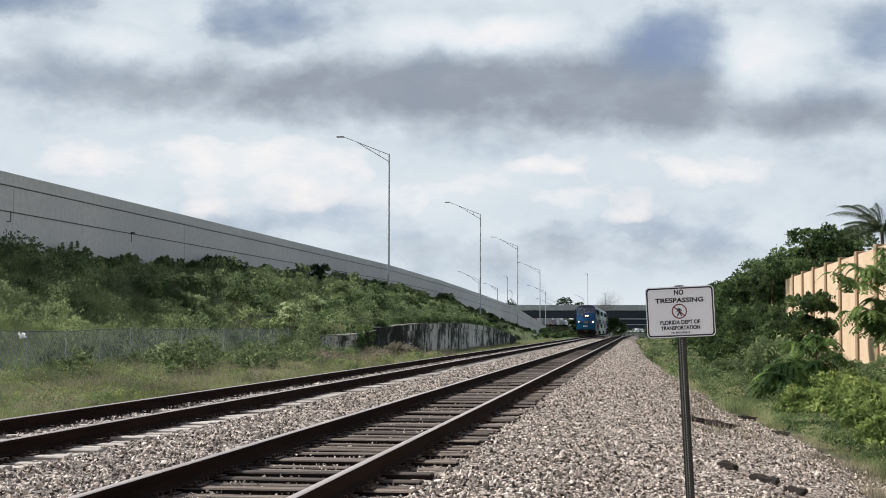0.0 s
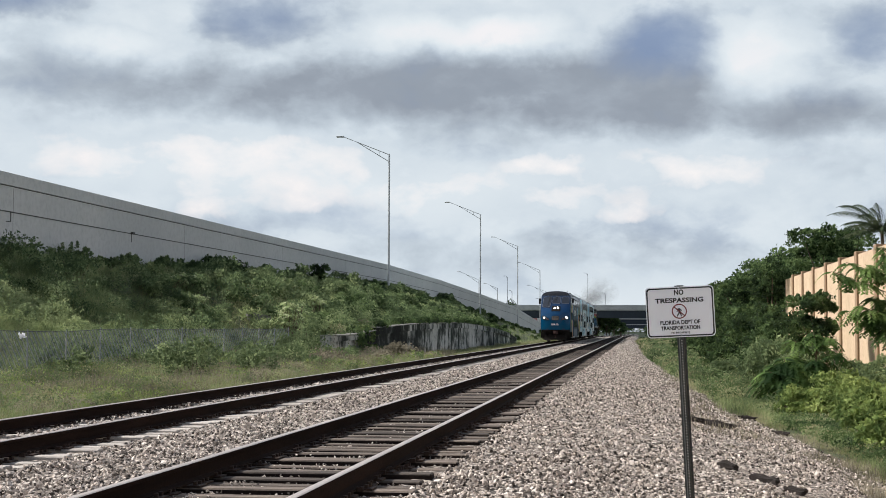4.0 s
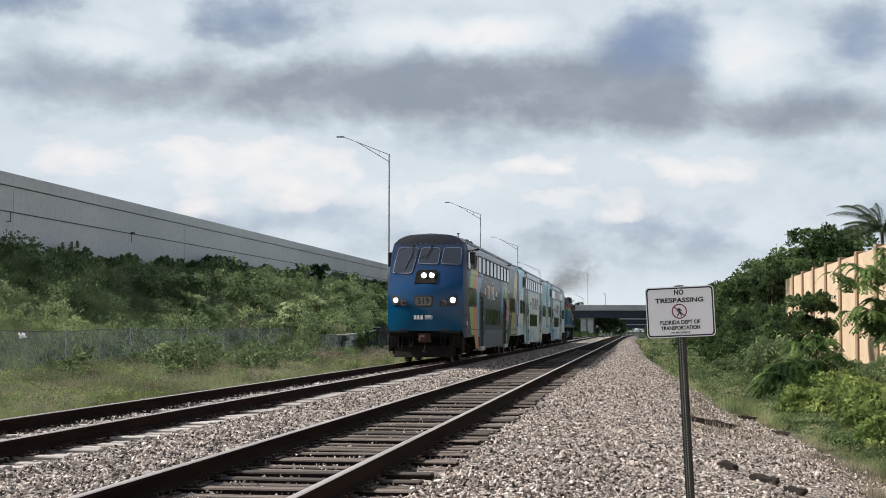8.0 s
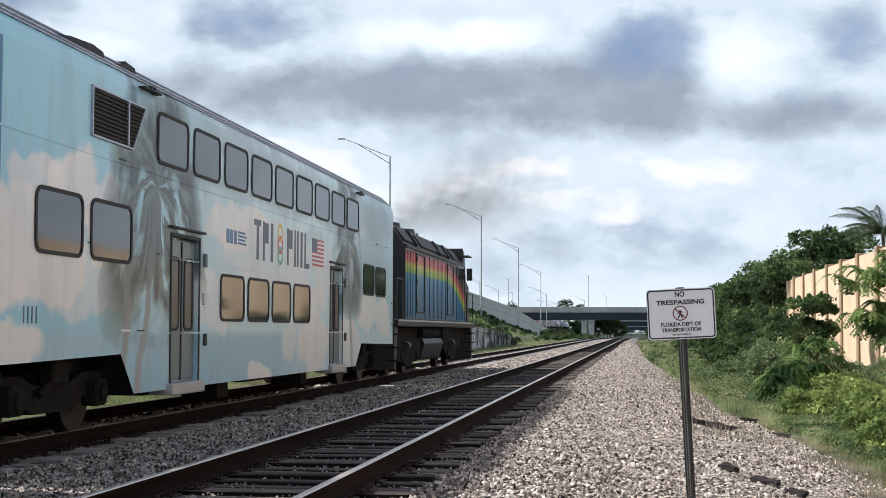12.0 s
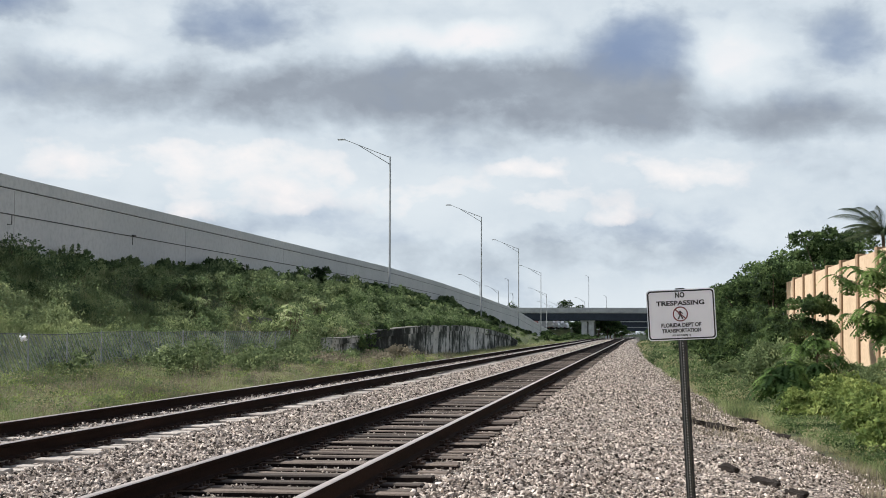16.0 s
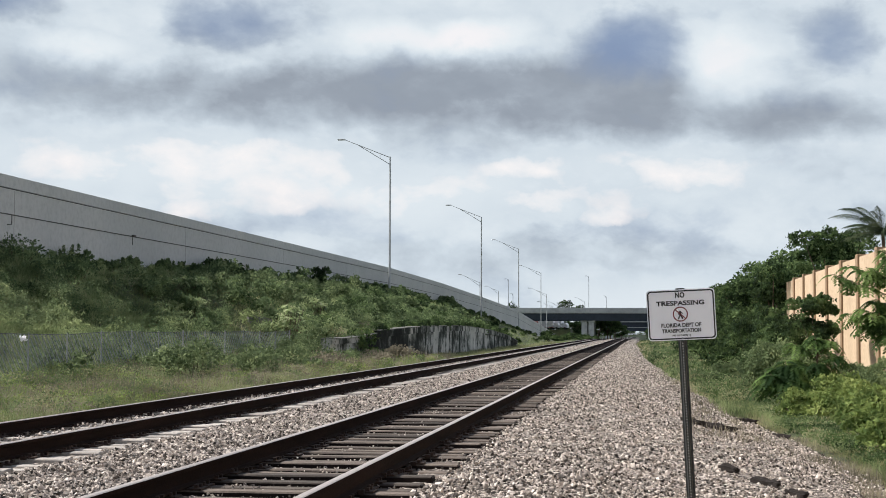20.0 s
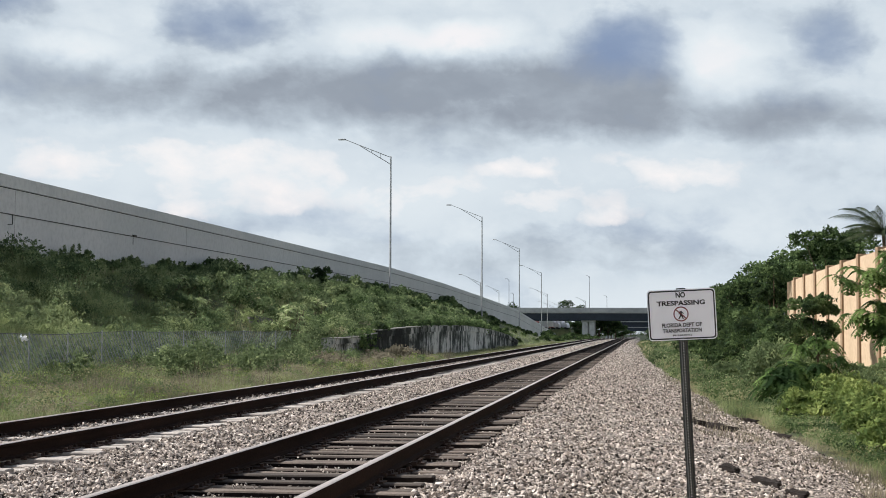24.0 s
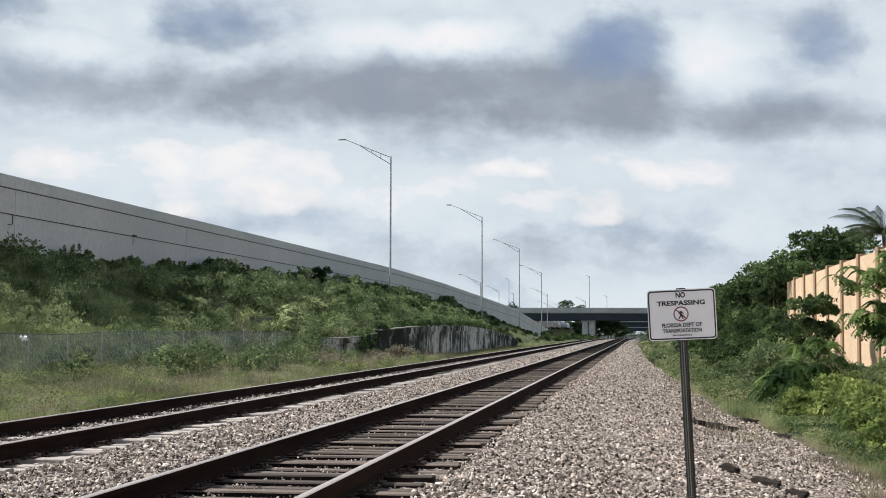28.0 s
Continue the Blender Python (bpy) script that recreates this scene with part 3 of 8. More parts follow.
# ---- sky: a far sheet of drifting cloud ----
def sky_backdrop():
    n = Nodes("cloud_sky")
    uv = n.coords("UV")

    # shapes in degrees: azimuth to the right of the tracks, elevation, half sizes, weight; broken up by billowing noise
    soft = n.warp(n.warp(uv, 0.16, 2.2), 0.6, 0.9)
    billow = n.math("SUBTRACT", n.noise(0.34, 6, 0.52, vec=n.warp(uv, 0.5, 1.0), stretch=(0.55, 1.0, 1.0)), 0.5)
    wisp = n.math("SUBTRACT", n.noise(0.8, 5, 0.55, vec=n.warp(uv, 0.3, 1.4), stretch=(0.6, 1.1, 1.0)), 0.5)

    def mass(rows, ragged, lo, hi):
        """Soft shapes turned into one cloud mass with a ragged edge."""
        v = n.math("ADD", n.blobs(soft, rows, 1.7, 0.0), n.math("ADD", n.math("MULTIPLY", billow, ragged), n.math("MULTIPLY", wisp, ragged * 0.35)))
        return n.ramp(v, [(lo, grey(0.0)), (hi, grey(1.0))])

    dark, blue = mass(SKY_BASE, 1.3, 0.02, 1.05), mass(SKY_BLUE, 1.4, 0.12, 1.0)
    light = mass(SKY_LIGHT, 1.8, 0.10, 1.05)
    f = n.math("ADD", n.math("MULTIPLY", wisp, 0.28), n.math("MULTIPLY", billow, 0.48))
    f = n.math("ADD", n.math("ADD", f, 0.30), n.math("SUBTRACT", n.math("MULTIPLY", dark, 0.48), n.math("MULTIPLY", light, 0.30)))
    col = n.ramp(f, [(0.0, lin(236, 235, 235)), (0.14, lin(220, 228, 231)), (0.32, lin(201, 212, 219)), (0.52, lin(176, 187, 196)), (0.76, lin(150, 159, 169)), (1.0, lin(128, 137, 148))])
    col = n.mix(n.math("MULTIPLY", blue, 0.75), col, lin(124, 145, 178))
    # sunlit cumulus heads within the band above the horizon
    where = n.blobs(soft, SKY_HEADS, 1.6, 0.1)
    lumps = n.math("ADD", n.math("MULTIPLY", billow, 2.3), n.math("MULTIPLY", wisp, 1.9))
    head = n.math("ADD", where, n.math("MULTIPLY", lumps, n.math("MULTIPLY", where, 4.0, clamp=True)))
    head = n.ramp(head, [(0.22, grey(0.0)), (0.46, grey(0.42)), (0.95, grey(1.0))])
    col = n.mix(n.math("MULTIPLY", head, 0.8), col, lin(246, 241, 237))
    em = n.add("ShaderNodeEmission")
    em.inputs["Strength"].default_value = SKY_GLOW
    n.link(col, em.inputs["Color"])
    n.link(em.outputs[0], n.out.inputs["Surface"])

    els = [-1.0 + 0.75 * i for i in range(40)]
    azs = [-62 + 2.0 * i for i in range(63)]
    verts, uvs = [], []
    for el in els:
        for az in azs:
            d = 300 / (max(0.0, tan(radians(el))) + 0.07)
            verts.append((d * tan(radians(az)), d, d * tan(radians(el)) / cos(radians(az))))
            uvs.append((az, el))
    nx = len(azs)
    faces = [(j * nx + i, j * nx + i + 1, (j + 1) * nx + i + 1, (j + 1) * nx + i) for j in range(len(els) - 1) for i in range(nx - 1)]
    me = mesh_from("backdrop", verts, faces, n.m)
    layer = me.uv_layers.new(name="angles")
    for loop in me.loops:
        layer.data[loop.index].uv = uvs[loop.vertex_index]
    return solid("backdrop", me, "grey and white broken cloud with pale blue gaps", "sky", kind="structure")


SKY_GLOW = 0.785
SKY_BASE = [(-7.5, 9.3, 9.0, 1.5, 0.95), (1.3, 8.9, 4.8, 1.15, 0.85), (-1.5, 10.3, 6.0, 0.8, 0.45), (-17.0, 9.6, 6.0, 1.0, 0.55), (-23.5, 10.0, 4.0, 1.0, 0.30), (-5.0, 10.4, 8.0, 0.9, 0.25), (7.6, 8.3, 3.8, 0.9, 0.75), (1.3, 11.4, 2.3, 1.5, 0.75), (-15.1, 12.5, 3.0, 1.2, 0.75), (-24.8, 12.8, 2.6, 0.8, 0.8), (9.4, 11.6, 1.6, 1.5, 0.35), (-2.5, 3.4, 9.0, 0.9, 0.30), (-20.0, 4.0, 6.0, 0.8, 0.2)]
SKY_LIGHT = [(-8.2, 12.0, 3.6, 0.9, 0.8), (-4.4, 11.9, 2.2, 0.9, 0.7), (4.8, 10.7, 1.9, 2.0, 0.9), (-21.0, 11.4, 2.4, 0.7, 0.7), (-17.0, 6.6, 9.5, 1.5, 0.45), (-4.0, 6.2, 4.0, 1.2, 0.25), (3.0, 6.4, 4.0, 1.2, 0.30), (0.0, 0.8, 40.0, 1.5, 0.45), (-9.0, 5.0, 5.0, 1.2, 0.4)]
SKY_BLUE = [(1.4, 11.5, 2.2, 1.5, 1.0), (-15.1, 12.6, 3.0, 1.2, 0.8), (-24.8, 12.9, 2.4, 0.8, 0.8), (9.3, 11.4, 1.7, 1.4, 0.6), (3.0, 4.2, 9.0, 0.9, 0.28), (-13.0, 4.2, 6.0, 0.8, 0.22)]
SKY_HEADS = [(-20.0, 6.9, 6.0, 0.9, 0.5), (-13.5, 6.6, 4.0, 1.0, 0.5), (-16.0, 5.4, 4.5, 0.7, 0.35), (-3.5, 6.5, 1.6, 0.45, 0.7), (-2.9, 5.2, 1.2, 0.45, 0.7), (-0.3, 4.8, 1.3, 0.45, 0.6), (2.8, 6.5, 2.2, 0.8, 0.5), (-8.5, 5.6, 3.0, 0.9, 0.35), (4.6, 11.0, 1.5, 1.5, 0.25), (0.0, 5.9, 8.0, 1.4, 0.25)]
backdrop = sky_backdrop()

# ---- ground ----
xs_g = [-3000, -800, -200, -90, -45, -32] + spaced(-29, -16.4, 0.6) + [-15.95, -15.80, -15.72, -15.2] + [-14.3, -13, -12, -11.2, -10.2, -9.3, -5.6, -2.0, -1.4, -0.5, 0.9, 1.9, 2.6, 3.4, 4.2, 5.0, 6.5, 8.0, 9.0, 10.2, 14, 20, 40, 90, 250, 900, 3000]
ys_g = [-900, -450, -200, -100] + spaced(-60, 0, 15) + spaced(4, 240, 2.0) + spaced(246, 480, 9) + [520, 600, 700, 900, 1300, 2000, 3200, 4200]
solid("ground", sheet("ground", xs_g, ys_g, lambda x, y: ground_z(x, y) - (0.12 if -9.9 < x < narrow(3.0, y) else 0.0), M["bank_soil"]), "green overgrown ground with grass and bare soil", "ground", kind="structure")
xs_b = [-11.0, -10.2, -9.3, -8.9, -8.2, -7.4, -6.7, -6.2, -5.6, -5.0, -4.6, -3.8, -3.0, -2.2, -1.7, -1.1, -0.5, 0.2, 0.9, 1.4, 1.9, 2.3, 2.7, 3.1, 3.4, 3.7]


def ballast_z(x, y):
    edge = 0.16 if x < -10.9 or x > narrow(3.6, y) else 0.0
    ragged = 0.03 * noise.noise(Vector((x * 0.8, y * 0.8, 4.0)))
    return ground_z(x, y) + 0.03 + ragged * (1.0 if x > -1.7 or x < -10 else 0.25) - edge - (0.09 if -4.2 < x < -2.6 or -8.6 < x < -7.0 else 0.0)


ballast = solid("ballast_bed", sheet("ballast_bed", xs_b, [-450, -200, -80, -20] + spaced(0, 60, 1.0) + spaced(62, 240, 4) + spaced(250, 520, 15) + [600, 750, 1000], ballast_z, M["ballast"], narrow),
                "pale crushed limestone railway ballast", "ballast", kind="structure")


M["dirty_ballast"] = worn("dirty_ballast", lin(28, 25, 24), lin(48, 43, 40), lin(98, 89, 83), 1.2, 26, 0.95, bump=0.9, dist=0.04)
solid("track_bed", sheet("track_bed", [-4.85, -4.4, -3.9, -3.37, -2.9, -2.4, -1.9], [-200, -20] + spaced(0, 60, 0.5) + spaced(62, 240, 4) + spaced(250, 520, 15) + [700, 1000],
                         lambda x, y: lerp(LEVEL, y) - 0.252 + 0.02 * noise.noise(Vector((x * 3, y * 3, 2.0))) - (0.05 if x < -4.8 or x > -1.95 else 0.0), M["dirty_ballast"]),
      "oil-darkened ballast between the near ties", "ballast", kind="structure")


# ---- the two tracks ----
def rail_outline(x):
    """Flat-bottomed rail: foot, web and rounded head, its top at z = 0."""
    return [(x + u, v) for u, v in ((-0.078, -0.178), (0.078, -0.178), (0.078, -0.166), (0.014, -0.148), (0.010, -0.05), (0.036, -0.040), (0.037, -0.008), (0.028, 0.0),
                                    (-0.028, 0.0), (-0.037, -0.008), (-0.036, -0.040), (-0.010, -0.05), (-0.014, -0.148), (-0.078, -0.166))]


def rail_run(x):
    ys = [-450, 0] + spaced(5, 215, 30) + spaced(225, 520, 12) + [600, 800, 1000]
    o = rail_outline(x)
    k = len(o)
    verts = [(u, y, v + lerp(LEVEL, y)) for y in ys for u, v in o]
    faces, mats = [], []
    for j in range(len(ys) - 1):
        for i in range(k):
            a, b = j * k + i, j * k + (i + 1) % k
            faces.append((a, b, b + k, a + k))
            mats.append(1 if i in (6, 7, 8) else 0)
    me = mesh_from("rail", verts, faces, M["rail_side"])
    me.materials.append(M["rail_top"])
    me.polygons.foreach_set("material_index", mats)
    return me


def track(name, cx, label, tie_mat, tie_top, near_from, near_to):
    base = thing(name, label, "railway track", kind="structure")
    for side in (-1, 1):
        part("rail", rail_run(cx + side * HALF), None, base, "rusty steel rail with a worn bright top")
    bm = box(-1.37, 1.37, -0.105, 0.105, -0.18, 0.0, 0.014)
    tie = bpy.data.meshes.new("tie")
    bm.to_mesh(tie)
    bm.free()
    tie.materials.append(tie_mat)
    tie.materials.append(M["tie_creosote_shade"] if tie_mat is M["tie_wood"] else tie_mat)
    # tops keep the weathered wood, all other faces take the second material
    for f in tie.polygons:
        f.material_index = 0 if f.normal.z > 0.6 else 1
    plate_bm = box(-0.19, 0.19, -0.10, 0.10, 0.0, 0.018, 0.004)
    for u, v in ((-0.13, -0.06), (-0.13, 0.06), (0.13, -0.06), (0.13, 0.06)):
        add_box(plate_bm, u - 0.018, u + 0.018, v - 0.018, v + 0.018, 0.018, 0.05)
    for s in (-1, 1):
        add_box(plate_bm, s * 0.085 - 0.03, s * 0.085 + 0.03, -0.16, -0.118, -0.01, 0.035)
    plate = bpy.data.meshes.new("tie_plate")
    plate_bm.to_mesh(plate)
    plate_bm.free()
    plate.materials.append(M["rust_steel"])
    rng = random.Random(5)
    y, count, rest = near_from, 0, []
    while y < 330:
        turn = rng.uniform(-2.4, 2.4)
        if y < near_to:
            t = part("tie", tie, None, base)
            t.matrix_basis = pose(cx + rng.uniform(-0.06, 0.06), y, tie_top + rng.uniform(-0.038, 0.006), 0, rng.uniform(-0.3, 0.3), turn)
            if y < 48:
                for side in (-1, 1):
                    p = part("tie_plate", plate, None, t)
                    p.matrix_basis = pose(side * HALF, 0, 0.001, 0, 0, 0 if side > 0 else 180)
        else:
            rest.append(y)
        y += 0.46 + rng.uniform(-0.045, 0.045)
    bm = bmesh.new()
    for y in rest:
        add_box(bm, cx - 1.37, cx + 1.37, y - 0.115, y + 0.115, tie_top - 0.1 + lerp(LEVEL, y), tie_top + lerp(LEVEL, y))
    far = part("ties", bm, M["tie_creosote_shade"] if tie_mat is M["tie_wood"] else tie_mat, base)
    far["kind"] = "stuff"
    return base


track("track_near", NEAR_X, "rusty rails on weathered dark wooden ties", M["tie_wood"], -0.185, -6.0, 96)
track("track_far", FAR_X, "rusty rails on pale ties in ballast", M["tie_pale"], -0.19, -6.0, 70)


# ---- highway retaining wall on the bank ----
def retaining_wall():
    M["concrete_joint"] = worn("concrete_joint", lin(140, 140, 136), lin(150, 150, 146), lin(120, 120, 118), 0.4, 8, 0.95, 0, 0)
    ys = [-60, -20, 20] + spaced(40, 200, 5) + spaced(206, 500, 7)
    o = []
    for y in ys:
        o.append((y, lerp(WALL_TOP, y), lerp(WALL_FOOT, y) - 1.2))
    base = thing("retaining_wall", "long light grey concrete highway retaining wall with parapet", "wall", kind="structure")

    def band(name, x0, x1, zf0, zf1, mat, label=""):
        verts, faces = [], []
        for y in ys:
            a, b = zf0(y), zf1(y)
            verts += [(x0, y, a), (x1, y, a), (x1, y, b), (x0, y, b)]
        for j in range(len(ys) - 1):
            for i in range(4):
                a, b = j * 4 + i, j * 4 + (i + 1) % 4
                faces.append((a, b, b + 4, a + 4))
        faces += [(3, 2, 1, 0), tuple(len(verts) - 4 + i for i in range(4))]
        return part(name, mesh_from(name, verts, faces, mat), None, base, label)

    top = lambda y: lerp(WALL_TOP, y)
    band("wall_face", WALL_X - 0.35, WALL_X, lambda y: lerp(WALL_FOOT, y) - 1.5, lambda y: top(y) - 0.60, M["concrete"])
    band("parapet", WALL_X - 0.40, WALL_X + 0.06, lambda y: top(y) - 0.56, lambda y: top(y), M["concrete"], "concrete parapet along the top")
    band("shadow_joint", WALL_X - 0.30, WALL_X - 0.05, lambda y: top(y) - 0.60, lambda y: top(y) - 0.56, M["concrete_line"])
    band("conduit", WALL_X + 0.005, WALL_X + 0.03, lambda y: max(top(y) - 1.765, lerp(WALL_FOOT, y) - 0.4), lambda y: max(top(y) - 1.72, lerp(WALL_FOOT, y) - 0.36), M["concrete_line"], "thin dark pipe along the wall")
    y = 60.5
    while y < 330:
        z0, z1 = lerp(WALL_FOOT, y) - 1.0, top(y) - 0.64
        part("joint", box(WALL_X - 0.01, WALL_X + 0.006, y - 0.012, y + 0.012, z0, z1), M["concrete_joint"], base)
        y += 24.4
    x = WALL_X + 0.03
    part("pipe_loop", tube([(x, 59.75, 6.44), (x, 60.2, 6.44), (x, 60.2, 6.0), (x, 59.75, 5.96)], 0.022, 5), M["concrete_line"], base)
    bm = rod((x, 75.5, 6.0), (x, 75.5, 6.52), 0.016, 0.016, 5)
    add_box(bm, WALL_X, WALL_X + 0.12, 75.46, 75.85, 6.46, 6.56)
    part("pipe_box", bm, M["concrete_line"], base)


retaining_wall()


# ---- highway lamps ----
def street_lamp(at, height, arm, turn=0.0, group="lamps along the highway wall"):
    base = thing("street_lamp", "tall galvanised street lamp with a truss arm", "street lamp", group, at=at)
    part("pole", rod((0, 0, -2.0), (0, 0, height), 0.13, 0.085, 10), M["galv"], base)
    bm = bmesh.new()
    rise = min(1.9, arm * 0.42)
    tip = (-arm, 0, height + rise)
    add_rod(bm, (0, 0, height - 0.1), tip, 0.045, 0.035, 6)
    add_rod(bm, (0, 0, height - 0.85), (-arm * 0.72, 0, height + rise * 0.71), 0.045, 0.035, 6)
    for k in (0.22, 0.42, 0.6):
        add_rod(bm, (-arm * k, 0, height - 0.1 + (rise + 0.1) * k), (-arm * k, 0, height - 0.85 + (rise * 0.71 + 0.85) * k / 0.72), 0.025, 0.025, 5)
    part("arm", bm, M["galv"], base)
    bm = bmesh.new()
    add_box(bm, -arm - 0.75, -arm + 0.1, -0.17, 0.17, height + rise - 0.07, height + rise + 0.08, 0.05)
    part("lamp_head", bm, M["galv"], base)
    return base


for x, y, top in ((-26.3, 148, 19.85), (-24.85, 223, 19.45), (-25.45, 300, 18.85), (-25.4, 368, 16.5), (-28.4, 437, 12.75), (-31.6, 520, 10.4), (-33.6, 600, 12.2)):
    street_lamp(pose(x, y, lerp(WALL_TOP, y) - 2.2), top - lerp(WALL_TOP, y) + 2.2, 5.0)
for x, y, top, arm in ((-37.1, 330, 12.7, 4.4), (-41.7, 420, 13.3, 3.4), (-22.9, 600, 14.1, 3.4), (-19.8, 560, 22.9, 0.7), (-47.9, 520, 20.3, 0.7), (-46.2, 520, 15.1, 0.5), (-14.8, 640, 17.0, 0.7)):
    street_lamp(pose(x, y, 4.0), top - 4.0, arm, group="lamps along the far carriageway")


# ---- old stained concrete wall beside the far track ----
def old_wall():
    base = thing("old_concrete_wall", "old low concrete wall streaked with black stains", "wall", kind="structure")
    y, rng = 70.2, random.Random(8)
    while y < 176:
        step = 6.1
        z0, z1 = lerp(OLD_TOP, y), lerp(OLD_TOP, y + step)
        bm = bmesh.new()
        add_prism(bm, [(y + 0.008, -1.2), (y + step - 0.008, -1.2), (y + step - 0.008, z1), (y + 0.008, z0)], "x", OLD_X - 0.45, OLD_X + rng.uniform(-0.012, 0.004))
        panel = part("panel", bm, M["stained"], base)
        bm = bmesh.new()
        a, b = (0.42, 0.42) if y > 80 else (0.30, 0.26)
        add_prism(bm, [(y + 0.008, z0), (y + step - 0.008, z1), (y + step - 0.008, z1 + b), (y + 0.008, z0 + a)], "x", OLD_X - 0.5, OLD_X + 0.10)
        part("coping", bm, M["stained"], base)
        bm = bmesh.new()
        add_prism(bm, [(y, z0 + a), (y + step, z1 + b), (y + step, z1 + b + 0.05), (y, z0 + a + 0.05)], "x", OLD_X - 0.5, OLD_X + 0.15)
        part("cap", bm, M["stained_cap"], base, "pale weathered cap")
        y += step


old_wall()


# ---- chain-link fence ----
def chain_fence():
    M["fence_post"] = worn("fence_post", lin(138, 142, 142), lin(160, 164, 164), lin(110, 110, 108), 2, 18, 0.7, 0.2, 0.05)
    n = Nodes("wire_mesh")
    wv = n.add("ShaderNodeTexWave")
    wv.inputs["Scale"].default_value = 2.2
    wv.wave_type = "BANDS"
    wv.bands_direction = "DIAGONAL"
    n.link(n.coords(), wv.inputs["Vector"])
    n.done(lin(150, 156, 160), 0.6, 0.3)
    tr = n.add("ShaderNodeBsdfTransparent")
    mx = n.add("ShaderNodeMixShader")
    n.link(n.math("ADD", 0.27, n.math("MULTIPLY", wv.outputs["Fac"], 0.24)), mx.inputs[0])
    n.link(tr.outputs[0], mx.inputs[1])
    n.link(n.bsdf.outputs[0], mx.inputs[2])
    n.link(mx.outputs[0], n.out.inputs["Surface"])
    base = thing("chain_link_fence", "grey chain-link fence overgrown with weeds", "fence")
    y, i = 30.0, 0
    while y < 70:
        z = ground_z(FENCE_X, y)
        part("post", rod((FENCE_X, y, z - 0.2), (FENCE_X, y, z + 1.86), 0.022, 0.022, 8), M["fence_post"], base)
        if y + 3 < 70:
            z2 = ground_z(FENCE_X, y + 2.75)
            part("top_rail", rod((FENCE_X, y, z + 1.8), (FENCE_X, y + 2.75, z2 + 1.8), 0.012, 0.012, 6), M["post_steel"], base)
            me = mesh_from("wire_mesh", [(FENCE_X + 0.04, y, z), (FENCE_X + 0.04, y + 2.75, z2), (FENCE_X + 0.04, y + 2.75, z2 + 1.8), (FENCE_X + 0.04, y, z + 1.8)], [(0, 1, 2, 3)], n.m)
            part("wire_mesh", me, None, base)
        y += 2.75


chain_fence()


# ---- tan panel wall on the right ----
def tan_wall():
    base = thing("tan_panel_wall", "tall tan concrete panel wall with grey-brown posts", "wall", kind="structure")
    y = -20.2
    while y < 96:
        top = lambda q: 4.88 - 0.0015 * (q - 60)
        z = top(y + 2.75)
        part("panel", box(TAN_X + 0.10, TAN_X + 0.24, y + 0.32, y + 5.18, -2.0, z - 0.12), M["tan_wall"], base)
        part("post", box(TAN_X, TAN_X + 0.45, y - 0.32, y + 0.32, -2.0, top(y) + 0.02, 0.02), M["tan_post"], base)
        y += 5.5


tan_wall()


# ---- overpass across the line ----
def overpass(name, y, z_top, x0, x1, depth, cols, label):
    base = thing(name, label, "bridge", kind="structure")
    part("parapet", box(x0, x1, y - 0.3, y, z_top - 1.5, z_top), M["bridge"], base, "pale concrete parapet")
    part("deck", box(x0, x1, y, y + depth, z_top - 1.75, z_top - 1.2), M["bridge"], base)
    for i in range(5):
        yy = y + 0.6 + i * (depth - 1.6) / 4
        part("girder", box(x0, x1, yy - 0.3, yy + 0.3, z_top - 4.0, z_top - 1.76), M["girder"], base, "blue-grey girder")
    for cx in cols:
        g = ground_z(cx, y)
        part("pier", box(cx - 0.9, cx + 0.9, y + 1.5, y + 3.2, g - 1, z_top - 4.6, 0.1), M["bridge"], base)
        part("pier", box(cx - 0.7, cx + 0.7, y + depth - 4, y + depth - 2.3, g - 1, z_top - 4.6, 0.1), M["bridge"], base)
        part("pier_cap", box(cx - 1.2, cx + 1.2, y + 1.2, y + 3.5, z_top - 4.6, z_top - 3.9), M["bridge"], base)


overpass("overpass_1", 450, 8.75, -75, 42, 24, (-17.4, -15.2, 14, -52), "highway bridge with pale parapet and dark girders")
overpass("overpass_2", 700, 7.6, -20, 60, 24, (-16, 18), "farther bridge over the line")
overpass("overpass_3", 960, 5.6, -24, 70, 12, (-19, 22), "farthest low bridge over the line")


# ---- the train: parts in each car's own space, y back along the car, +x the side towards the path ----
SIDE = 1.42


def text_mesh(words, size, mat, squeeze=1.0, bold=0.015):
    """Flat lettering in the built-in font, centred, in the x-z plane and facing -y."""
    cu = bpy.data.curves.new("lettering", "FONT")
    cu.body, cu.size, cu.align_x, cu.align_y, cu.extrude = words, size, "CENTER", "CENTER", 0.001
    cu.resolution_u, cu.offset = 3, size * bold
    ob = bpy.data.objects.new("lettering", cu)
    scene.collection.objects.link(ob)
    me = bpy.data.meshes.new_from_object(ob.evaluated_get(bpy.context.evaluated_depsgraph_get()))
    bpy.data.objects.remove(ob)
    me.transform(Matrix.Rotation(radians(90), 4, "X") @ Matrix.Diagonal((squeeze, 1, 1, 1)))
    me.materials.clear()
    me.materials.append(mat)
    return me


def decal(name, rows, mat, parent, x=SIDE, thick=0.003, label=""):
    """Paint or plate on the car's side: an outline in (y, z)."""
    return part(name, prism(rows, "x", x - 0.001, x + thick), mat, parent, label)


